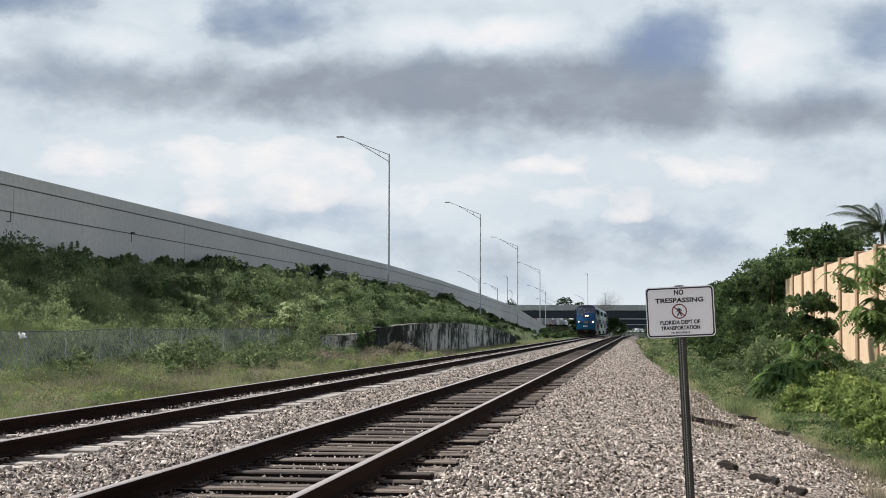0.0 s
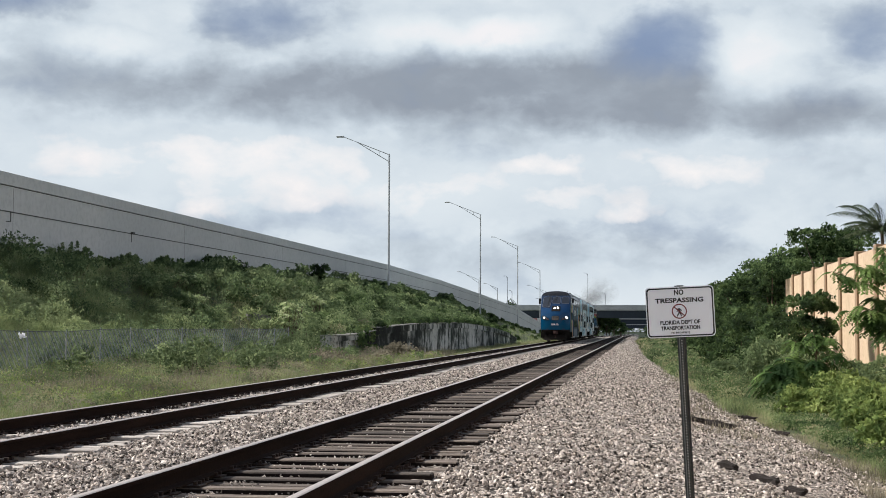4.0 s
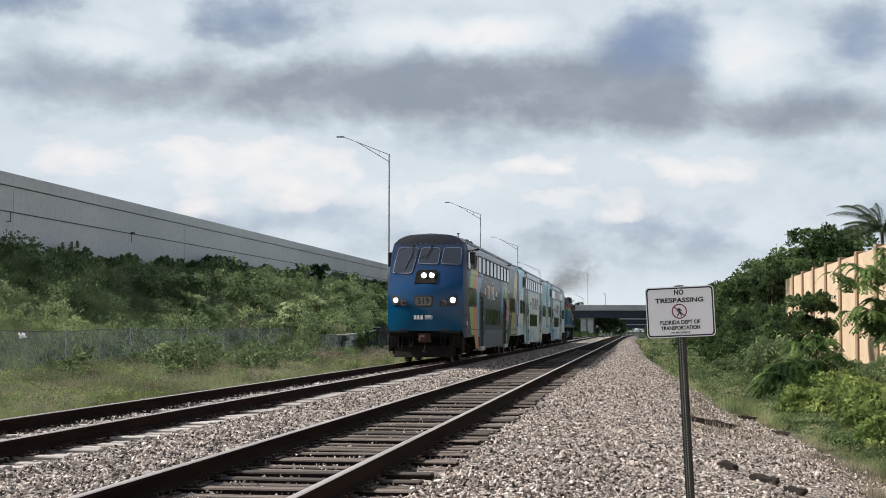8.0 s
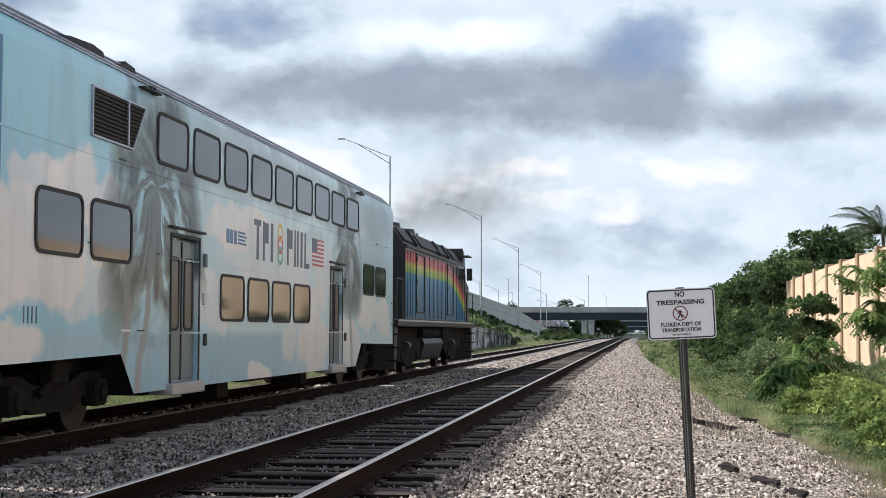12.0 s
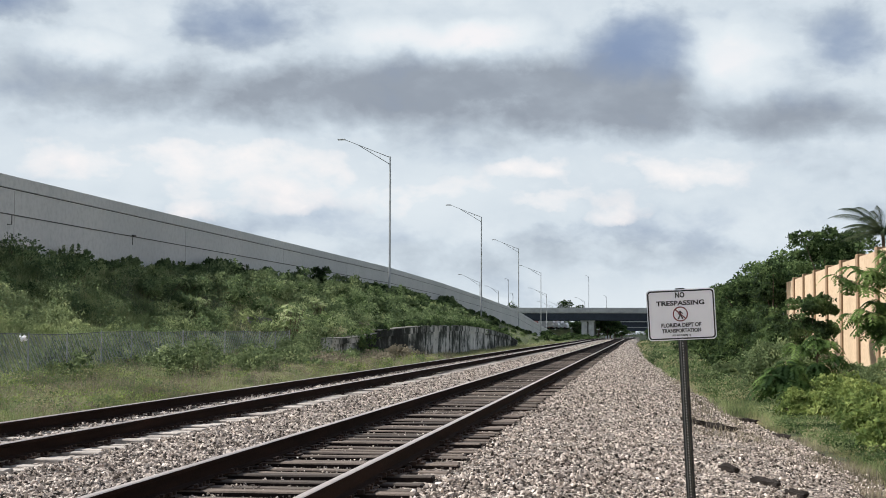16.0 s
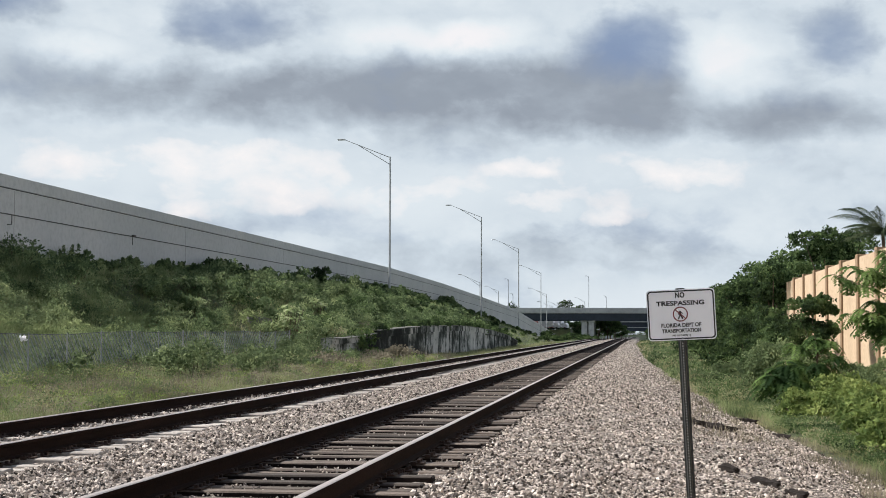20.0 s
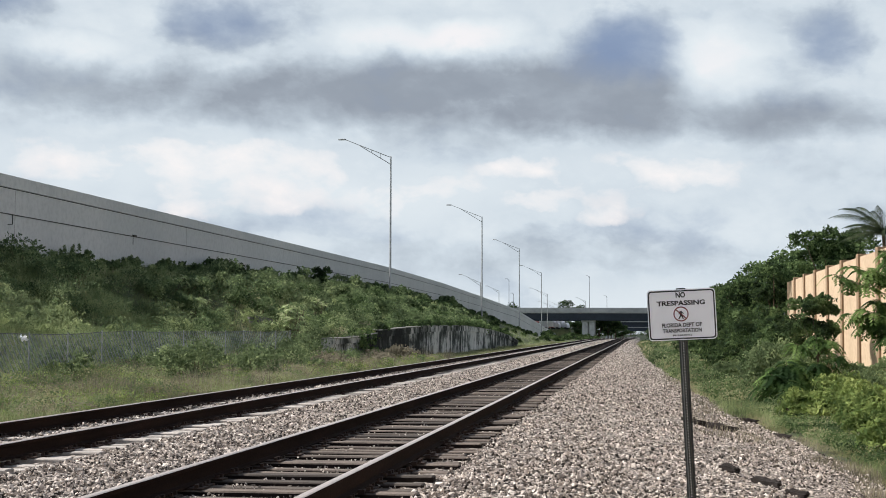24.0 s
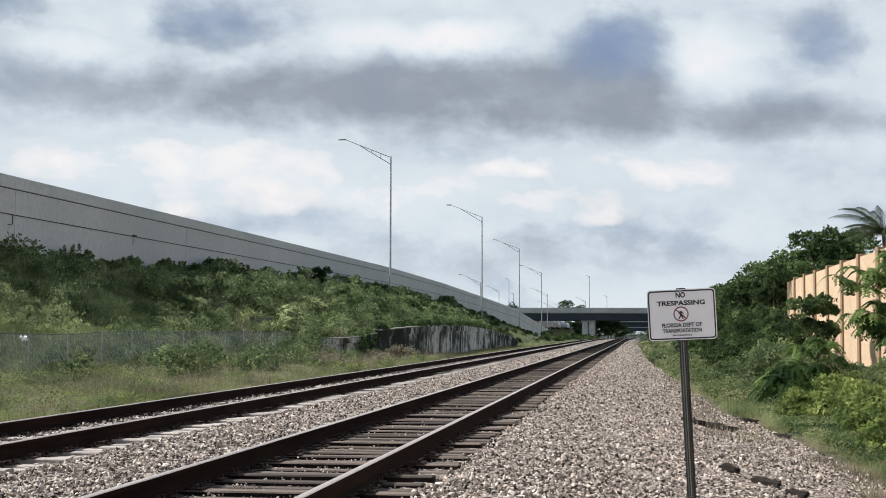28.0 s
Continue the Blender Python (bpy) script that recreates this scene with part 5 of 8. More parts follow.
def make_cab_car():
    base = thing("cab_car", "blue-nosed double-deck cab car with coloured chevrons", "train car", "passenger cars of the train")
    stations = [(2.2, 0.92), (4.42, 0.95), (4.90, 0.44), (19.12, 0.44), (19.80, 0.95), (23.98, 0.90)]
    car_shell(base, stations, M["cab_grey"], M["cab_grey"])
    # nose skin
    bm = bmesh.new()
    cols = [-1 + i / 6 for i in range(13)]
    rows = [[bm.verts.new(on_face(u * w, z)) for u in cols] for z, y0, y, w in FACE]
    for a, b in zip(rows, rows[1:]):
        for i in range(12):
            bm.faces.new((a[i], a[i + 1], b[i + 1], b[i]))
    for f in bm.faces:
        f.smooth = True
    nose = part("nose", bm, M["nose_blue"], base, "glossy blue sloping nose")
    # skins from the nose's edge back to the body
    for s in (-1, 1):
        bm = bmesh.new()
        prev = None
        for z, y0, y, w in FACE:
            a = bm.verts.new(on_face(s * w, z))
            zz = z if z > 1.2 else 0.92
            bw = float(np.interp(z, [0, 4.25, 4.38, 4.50, 4.61, 4.70, 4.78], [SIDE, SIDE, 1.40, 1.34, 1.22, 1.0, 0.6]))
            m = bm.verts.new((s * (w * 0.35 + bw * 0.65), y + (2.2 - y) * 0.25, zz))
            b = bm.verts.new((s * bw, 2.2, zz))
            if prev:
                for p, q, r, t in ((prev[0], a, m, prev[1]), (prev[1], m, b, prev[2])):
                    bm.faces.new((p, q, r, t))
            prev = (a, m, b)
        bmesh.ops.recalc_face_normals(bm, faces=bm.faces[:])
        part("nose_cheek", bm, M["cheek_blue"], base, "dark blue side of the nose fading to grey")
    bm = bmesh.new()
    front = [bm.verts.new(on_face(u * FACE[-1][3], FACE[-1][0])) for u in cols]
    back = [bm.verts.new((u * 1.0, 2.3, 4.72 + 0.12 * (1 - u * u))) for u in cols]
    for i in range(12):
        bm.faces.new((front[i], front[i + 1], back[i + 1], back[i]))
    part("brow", bm, M["brow_dark"], base, "dark roof brow above the windscreens")
    part("rivets", (lambda q: [add_box(q, u - 0.012, u + 0.012, on_face(u, 4.44).y - 0.012, on_face(u, 4.44).y + 0.01, 4.43, 4.454) for u in [-1.1 + 0.2 * i for i in range(12)]] and q)(bmesh.new()), M["chrome"], nose)["kind"] = "stuff"
    # windscreens
    for corners in ([(-1.26, 3.30), (-0.53, 3.29), (-0.34, 4.25), (-1.10, 4.25)], [(-0.33, 3.66), (0.42, 3.64), (0.47, 4.25), (-0.22, 4.25)], [(0.56, 3.65), (1.27, 3.62), (1.27, 4.25), (0.62, 4.25)]):
        outline = round_corners(corners, 0.11)
        w = face_plate("windscreen", outline, M["screen"], base, 0.030, "dark windscreen in a bright rim", flat=True)
        face_rim("windscreen_rim", round_corners(corners, 0.11, 0.020), outline, M["chrome"], w, 0.032)
    for u0, u1, tip in ((-0.58, -0.62, (-0.80, 3.45)), (0.12, -0.10, (-0.26, 3.85))):
        bm = bmesh.new()
        add_rod(bm, on_face(u0, 4.32, 0.05), on_face(u1, 3.86, 0.06), 0.012, 0.010, 6)
        add_rod(bm, on_face(u0 + 0.05, 4.32, 0.05), on_face(u1 + 0.03, 3.86, 0.06), 0.008, 0.008, 6)
        add_rod(bm, on_face(u1 + 0.06, 4.0, 0.04), on_face(*tip, 0.035), 0.012, 0.012, 6)
        c = on_face(u0, 4.34, 0.03)
        add_box(bm, c.x - 0.02, c.x + 0.06, c.y - 0.03, c.y + 0.02, c.z - 0.03, c.z + 0.03)
        part("wiper", bm, M["rubber"], base, "black windscreen wiper")
    hl = face_plate("headlight_housing", [(-0.34, 2.92), (0.38, 2.92), (0.43, 3.0), (0.44, 3.30), (0.38, 3.37), (-0.22, 3.37), (-0.30, 3.30)], M["under"], base, 0.026, "black headlight housing")
    face_rim("housing_rim", [(-0.38, 2.895), (0.395, 2.895), (0.455, 2.98), (0.475, 3.32), (0.40, 3.405), (-0.24, 3.405), (-0.335, 3.32)], [(-0.34, 2.92), (0.38, 2.92), (0.43, 3.0), (0.44, 3.30), (0.38, 3.37), (-0.22, 3.37), (-0.30, 3.30)], M["under"], hl, 0.036)
    for u in (-0.04, 0.25):
        face_lamp("headlight", u, 3.18, 0.095, M["lamp_on"], base, "lit round headlight")
    nb = face_plate("number_board", rounded(-0.30, 0.30, 2.09, 2.41, 0.06), M["board"], base, 0.026, "illuminated train number board")
    face_rim("board_rim", rounded(-0.345, 0.345, 2.045, 2.455, 0.09), rounded(-0.30, 0.30, 2.09, 2.41, 0.06), M["rubber"], nb, 0.040)
    t = part("board_number", text_mesh("519", 0.31, M["sign_black"], 1.0, 0.02), None, nb)
    t.matrix_basis = pose(0.0, on_face(0, 2.25, 0.033).y, 2.25)
    for s in (-1, 1):
        pod = face_plate("light_pod", [(s * u, z) for u, z in ((0.56, 2.04), (1.16, 2.12), (1.25, 2.24), (1.22, 2.48), (1.12, 2.50), (0.62, 2.22))], M["rubber"], base, 0.045, "black ditch light pod")
        face_lamp("ditch_light", s * 1.06, 2.29, 0.095, M["ditch_on"] if s > 0 else M["ditch_dim"], base, "round ditch light")
        face_lamp("marker_light", s * 0.74, 2.19, 0.075, M["lens_red"], base, "unlit red marker light", 0.035)
        part("step_plate", box(s * 0.95 - 0.35, s * 0.95 + 0.35, 0.60, 0.85, 1.10, 1.14), M["rubber"], base)
        face_plate("red_reflector", [(s * 0.78 - 0.16, 1.20), (s * 0.78 + 0.16, 1.20), (s * 0.78 + 0.16, 1.235), (s * 0.78 - 0.16, 1.235)], M["lens_red"], base, 0.012)
        for z in (1.33, 1.75):
            part("ladder_grip", tube([(s * SIDE * 0.985, 1.42, z), (s * (SIDE + 0.07), 1.42, z + 0.005), (s * (SIDE + 0.07), 1.74, z + 0.005), (s * SIDE * 0.985, 1.74, z)], 0.014), M["rubber"], base)
    mk = face_plate("operator_mark", [(-0.36, 1.58), (-0.26, 1.58), (-0.26, 1.74), (-0.36, 1.74)], M["white_print"], base, 0.005, "white emblem as plain bars")
    for u0, u1 in ((-0.24, -0.14), (-0.12, -0.01)):
        face_plate("mark_bar", [(u0, 1.58), (u1, 1.58), (u1 - 0.02, 1.74), (u0 + 0.02, 1.74)], M["white_print"], mk, 0.005)
    for i in range(4):
        face_plate("mark_line", [(0.05, 1.59 + 0.042 * i), (0.34 - 0.05 * (i % 2), 1.59 + 0.042 * i), (0.34 - 0.05 * (i % 2), 1.61 + 0.042 * i), (0.05, 1.61 + 0.042 * i)], M["white_print"], mk, 0.005)
    # below the nose: coupler, hoses, pilot
    part("nose_sill", box(-1.30, 1.30, 0.90, 2.2, 0.95, 1.17), M["under"], base)
    part("end_plate", box(-1.30, 1.30, 1.45, 1.6, 0.30, 1.0), M["under"], base)
    bm = box(-0.22, 0.22, 0.55, 1.3, 0.74, 1.08, 0.04)
    add_box(bm, -0.13, 0.13, 0.20, 0.6, 0.76, 1.0, 0.05)
    add_rod(bm, (0.10, 0.45, 0.76), (0.02, 0.42, 0.40), 0.018, 0.018, 6)
    add_rod(bm, (-0.04, 0.42, 0.42), (0.14, 0.42, 0.38), 0.022, 0.022, 6)
    part("coupler", bm, M["coupler_rust"], base, "rust brown coupler head")
    bm = bmesh.new()
    add_prism(bm, [(0.70, 0.20), (0.95, 0.20), (1.3, 0.72), (0.95, 0.62)], "x", -1.12, 1.12)
    part("pilot", bm, M["under"], base, "black pilot plate")
    for u in (-0.95, -0.55, 0.62, 0.95):
        hose = [(u + 0.16 * (1 - cos(pi * i / 8)) * 0.5, 0.66 - 0.12 * sin(pi * i / 8), 1.0 - 0.62 * sin(pi * i / 8) * (0.7 + 0.3 * (abs(u) > 0.7))) for i in range(9)]
        part("air_hose", tube(hose, 0.022), M["under"], base, "black rubber air hose")
    for s in (-1, 1):
        part("corner_box", box(s * 1.12 - 0.16, s * 1.12 + 0.16, 0.85, 1.5, 0.55, 0.95, 0.02), M["under"], base)
        part("step_iron", box(s * 1.33 - 0.05, s * 1.33 + 0.05, 1.0, 1.5, 0.40, 0.95), M["under"], base)
    # side windows of the cab, mirror, vent
    pane(base, 2.30, 3.12, 3.52, 4.16, M["glass"])
    bm = box(SIDE + 0.06, SIDE + 0.26, 2.42, 2.58, 3.72, 4.16, 0.03)
    add_rod(bm, (SIDE, 2.5, 4.22), (SIDE + 0.2, 2.5, 4.22), 0.014)
    add_rod(bm, (SIDE + 0.16, 2.5, 4.1), (SIDE + 0.16, 2.5, 4.24), 0.014)
    part("mirror", bm, M["rubber"], base, "black rear-view mirror")
    part("mirror", box(-SIDE - 0.26, -SIDE - 0.06, 2.42, 2.58, 3.60, 4.16, 0.03), M["rubber"], base)
    louver(base, 3.50, 5.25, 3.57, 4.14, 0.42)
    pane(base, 2.62, 3.90, 2.13, 2.78, M["glass"])
    pane(base, 4.15, 4.95, 2.13, 2.78, M["glass"])
    # chevrons and stripes of the livery
    def chevron(y, w, mat, top=(4.25, 1.45), low=(0.50, 1.75), apex=2.45, z_low=None):
        rows = [(y + top[1], top[0]), (y, apex), (y + low[1], low[0]), (y + low[1] + w, low[0]), (y + w, apex), (y + top[1] + w, top[0])]
        decal("livery_chevron", rows, mat, base, label="painted chevron stripe")
    chevron(2.45, 1.35, M["stripe_green"], (3.55, 0.85), (1.0, 1.05))
    decal("livery_chevron", [(5.2, 4.2), (3.85, 2.5), (4.35, 0.98), (4.47, 0.98), (4.95, 0.46), (5.9, 0.46), (5.05, 2.5), (6.0, 4.2)], M["stripe_orange"], base, thick=0.0035)
    decal("livery_stripe", [(5.10, 2.6), (5.52, 3.33), (7.4, 3.33), (6.24, 2.70), (6.24, 0.9), (5.72, 0.95)], M["stripe_blue"], base)
    decal("livery_stripe", [(5.62, 3.5), (6.1, 4.26), (7.9, 4.26), (7.5, 3.36)], M["stripe_blue"], base)
    decal("livery_stripe", [(15.2, 2.28), (16.2, 3.5), (17.5, 3.5), (16.38, 2.62), (16.3, 1.9)], M["stripe_blue"], base)
    decal("livery_stripe", [(16.9, 2.70), (17.9, 3.69), (18.6, 3.18), (17.95, 2.38), (17.72, 2.2), (17.72, 2.70)], M["stripe_green"], base)
    decal("livery_stripe", [(17.72, 1.85), (18.43, 1.0), (17.85, 0.46), (17.72, 0.46)], M["stripe_green"], base)
    decal("livery_diamond", [(18.77, 2.96), (19.62, 2.08), (18.02, 2.07)], M["stripe_orange"], base)
    decal("livery_diamond", [(19.62, 2.075), (18.74, 1.26), (18.02, 2.065)], M["stripe_rust"], base)
    decal("livery_stripe", [(22.80, 4.20), (23.60, 4.20), (22.9, 2.9), (21.26, 0.97), (20.23, 0.97), (21.77, 2.87)], M["stripe_green"], base)
    decal("livery_stripe", [(23.62, 4.18), (23.95, 4.18), (23.95, 2.9), (23.60, 2.36), (22.41, 0.97), (21.28, 0.97), (22.92, 2.9)], M["stripe_orange"], base)
    decal("livery_stripe", [(23.95, 2.85), (23.95, 0.97), (22.43, 0.97), (23.62, 2.36)], M["stripe_blue"], base)
    decal("livery_band", [(7.7, 0.46), (15.9, 0.46), (15.9, 1.19), (7.7, 1.19)], M["stripe_dark"], base)
    logo_bars(base, 9.28, 12.3, 2.52, 3.10, M["white_print"])
    flag_print(base, 8.02, 8.68, 2.66, 2.97, M["stripe_dark"])
    mark_bars(base, 12.8, 13.6, 2.70, M["white_print"])
    for y in (2.05, 22.62):
        num = part("car_number", text_mesh("519", 0.26, M["white_print"], 0.8), None, base)
        num.matrix_basis = pose(SIDE + 0.005, y, 1.42, 0, 0, 90)
    for y in (8.45, 11.2, 14.6, 19.2, 20.4):
        part("notice", box(SIDE, SIDE + 0.004, y - 0.15, y + 0.15, 3.22 if y < 18.9 else 3.02 if y < 20 else 1.95, 3.30 if y < 18.9 else 3.12 if y < 20 else 2.02), M["white_print"], base)
    bm = bmesh.new()
    add_rod(bm, (1.05, 2.25, 4.6), (1.05, 2.25, 4.84), 0.02)
    add_rod(bm, (1.05, 2.25, 4.82), (1.05, 2.25, 4.86), 0.05, 0.05)
    part("roof_antenna", bm, M["rubber"], base)
    roof_kit(base, ((2.8, 4.2), (4.5, 5.4)), 2.3)
    return base


# -- locomotive pushing at the rear --
def make_loco():
    base = thing("locomotive", "dark diesel locomotive with rainbow stripes over blue", "locomotive")
    y0, y1 = 1.72, 15.4
    half = [(1.40, 1.56), (1.40, 3.60), (1.36, 3.66), (1.02, 4.12), (0.70, 4.32), (0.0, 4.40)]
    bm = loft([(y0, 1.5), (y1, 1.5)], half)
    part("hood", bm, M["black_paint"], base, "black full-width hood")
    part("underframe", box(-1.45, 1.45, 0.35, 18.05, 1.36, 1.56, 0.02), M["loco_sill"], base, "grey underframe sill")
    part("side_paint", box(1.40, 1.412, y0 + 0.12, y1 - 0.4, 1.58, 3.55), M["loco_side"], base, "blue hood side with rainbow bands")
    yy = y0 + 0.35
    while yy < 15.0:
        skip = 3.5 < yy < 5.25 or 10.1 < yy < 11.9
        if not skip:
            part("hood_rib", box(1.41, 1.436, yy - 0.012, yy + 0.012, 1.62, 3.5), M["loco_side"], base)
        yy += 0.46 if yy < 3.4 or yy > 11.9 else 0.92
    for a, b in ((3.6, 5.16), (10.23, 11.79)):
        d = part("engine_door", ring([(a, 1.75), (b, 1.75), (b, 3.5), (a, 3.5)], [(a + 0.05, 1.80), (b - 0.05, 1.80), (b - 0.05, 3.45), (a + 0.05, 3.45)], "x", 1.41, 1.44), M["black_paint"], base, "engine room door outline")
        for z in (1.95, 2.6, 3.25):
            part("hinge", box(1.41, 1.45, a + 0.02, a + 0.12, z, z + 0.14), M["black_paint"], d)
    part("top_rail", box(1.38, 1.46, y0, 12.4, 3.56, 3.64), M["loco_sill"], base)
    for a, b, m in ((2.0, 3.55, "louver"), (5.15, 8.6, "louver"), (9.1, 10.7, "louver"), (12.6, 13.2, "louver")):
        bm = bmesh.new()
        vs = [(1.30, a, 3.74), (1.30, b, 3.74), (1.03, b, 4.10), (1.03, a, 4.10)]
        lo = [bm.verts.new((x + 0.01, y, z + 0.01)) for x, y, z in vs]
        hi = [bm.verts.new((x + 0.05, y, z + 0.04)) for x, y, z in vs]
        for i in range(4):
            bm.faces.new((lo[i], lo[(i + 1) % 4], hi[(i + 1) % 4], hi[i]))
        bm.faces.new(hi)
        bmesh.ops.recalc_face_normals(bm, faces=bm.faces[:])
        part("radiator_grille", bm, M[m], base, "black air intake grille")
    for a in (3.75, 8.72, 10.85):
        bm = bmesh.new()
        add_prism(bm, [(1.36, 3.68), (1.44, 3.72), (1.16, 4.16), (1.02, 4.13)], "y", a, a + 0.22)
        part("intake_frame", bm, M["loco_sill"], base)
    for a in (4.0, 9.2):
        bm = bmesh.new()
        add_rod(bm, (0.55, a, 4.32), (0.55, a, 4.41), 0.03, 0.03)
        add_rod(bm, (0.55, a - 0.06, 4.42), (0.55, a + 0.06, 4.42), 0.035, 0.035)
        part("lifting_eye", bm, M["black_paint"], base)
    for a in (3.0, 5.6, 8.4):
        part("roof_fan", rod((0, a, 4.36), (0, a, 4.52), 0.62, 0.58, 18), M["black_paint"], base)
    part("exhaust_stack", box(-0.25, 0.25, 9.6, 10.3, 4.36, 4.55, 0.03), M["black_paint"], base)
    # cab at the far end
    part("cab_window", box(1.41, 1.425, 13.4, 14.9, 3.10, 3.54, 0.01), M["glass"], base)
    bm = bmesh.new()
    add_prism(bm, [(15.4, 1.56), (17.2, 1.56), (17.25, 2.9), (16.4, 3.1), (15.9, 4.1), (15.4, 4.30)], "x", -1.3, 1.3)
    part("cab_nose", bm, M["black_paint"], base)
    part("sunshade", box(1.30, 1.62, 14.6, 15.7, 3.96, 4.0), M["black_paint"], base)
    part("mirror", box(1.46, 1.66, 15.3, 15.4, 3.1, 3.55), M["black_paint"], base)
    bm = bmesh.new()
    for a in (0.5, 1.55, 16.0, 17.9):
        add_rod(bm, (1.38, a, 1.5), (1.38, a, 2.65), 0.02)
    add_rod(bm, (1.38, 0.5, 2.65), (1.38, 1.55, 2.65), 0.02)
    add_rod(bm, (1.38, 16.0, 2.65), (1.38, 17.9, 2.65), 0.02)
    part("handrail", bm, M["loco_sill"], base)
    for a in (0.5, 17.75):
        for z in (0.45, 0.8, 1.15):
            part("ladder_step", box(1.15, 1.45, a - 0.25, a + 0.25, z - 0.02, z + 0.02), M["under"], base)
    bm = bmesh.new()
    add_prism(bm, [(1.30, 1.0), (1.36, 0.85), (1.25, 0.42), (1.0, 0.32), (-1.0, 0.32), (-1.25, 0.42), (-1.36, 0.85), (-1.30, 1.0)], "y", 5.6, 9.7)
    part("fuel_tank", bm, M["loco_sill"], base, "grey fuel tank")
    part("air_tank", rod((1.15, 5.8, 1.18), (1.15, 9.5, 1.18), 0.16, 0.16, 12), M["under"], base)
    part("sill_line", box(1.45, 1.458, 0.5, 17.9, 1.50, 1.545), M["step_steel"], base, "pale line along the sill")
    part("equipment_bay", box(-1.1, 1.1, 0.7, 17.4, 0.92, 1.36, 0.03), M["under"], base, "dark machinery under the frame")
    part("battery_box", box(0.7, 1.34, 9.9, 10.9, 0.62, 1.34, 0.03), M["under"], base)
    for cy in (3.4, 13.0):
        bogie(base, cy, 2.74, 0.5, True)
        for s in (-1, 1):
            bm = bmesh.new()
            x0, x1 = (1.02, 1.24) if s > 0 else (-1.24, -1.02)
            add_prism(bm, [(cy - 2.15, 0.66), (cy - 1.75, 0.40), (cy - 1.0, 0.40), (cy - 0.5, 0.24), (cy + 0.5, 0.24), (cy + 1.0, 0.40), (cy + 1.75, 0.40), (cy + 2.15, 0.66), (cy + 2.1, 0.98), (cy - 2.1, 0.98)], "x", x0, x1)
            part("side_frame", bm, M["under"], base, "heavy black bogie side frame")
            part("brake_cylinder", rod((s * 1.30, cy - 1.0, 0.82), (s * 1.30, cy - 0.55, 0.82), 0.12, 0.12, 12), M["loco_sill"], base)
    for a in (0.35, 17.55):
        bm = bmesh.new()
        add_prism(bm, [(a, 0.2), (a + 0.3, 0.2), (a + 0.5, 1.36), (a, 1.36)], "x", -1.35, 1.35)
        part("pilot", bm, M["black_paint"], base)
    return base


def train_materials():
    M["door_glass"] = dark_glass("door_glass", (0.02, 0.024, 0.028, 1), 0.3)
    # door grey is darkened to carry the shade of the doorway recess
    M["coach_door"] = worn("coach_door", lin(108, 122, 126), lin(128, 142, 146), lin(94, 106, 110), 1, 10, 0.35, 0.2, 0.03)
    M["stripe_rust"] = flat_paint("stripe_rust", lin(184, 112, 78), 0.35)
    M["screen"] = dark_glass("screen", (0.035, 0.042, 0.055, 1), 0.05)
    n = Nodes("board")
    n.bsdf.inputs["Emission Color"].default_value = lin(150, 140, 110)
    n.bsdf.inputs["Emission Strength"].default_value = 0.05
    M["board"] = n.done(lin(92, 92, 90), 0.4)
    M["ditch_dim"] = glow("ditch_dim", (1.0, 0.92, 0.85, 1), 1.5)
    M["coupler_rust"] = worn("coupler_rust", lin(50, 34, 30), lin(74, 52, 46), lin(30, 22, 20), 5, 40, 0.85, 0.0, 0.3)
    M["loco_sill"] = worn("loco_sill", lin(28, 31, 35), lin(42, 46, 50), lin(22, 24, 26), 1, 12, 0.5, 0.1, 0.05)


train_materials()
lead = make_cab_car()
coach_a = make_coach("coach", "pale sky-blue double-deck coach printed with clouds and palms")
coach_b = copy_thing(coach_a, pose(0, 0, 0))
pusher = make_loco()
TRAIN = [lead, coach_a, coach_b, pusher]


# ---- no-trespassing sign on its steel post ----
def fit_text(words, width, height, mat):
    me = text_mesh(words, 1.0, mat, 1.0, 0.032)
    co = np.empty(len(me.vertices) * 3)
    me.vertices.foreach_get("co", co)
    co = co.reshape(-1, 3)
    lo, hi = co.min(0), co.max(0)
    mid = (lo + hi) / 2
    me.transform(Matrix.Diagonal((width / (hi[0] - lo[0]), 1, height / (hi[2] - lo[2]), 1)) @ Matrix.Translation((-mid[0], 0, -mid[2])))
    return me


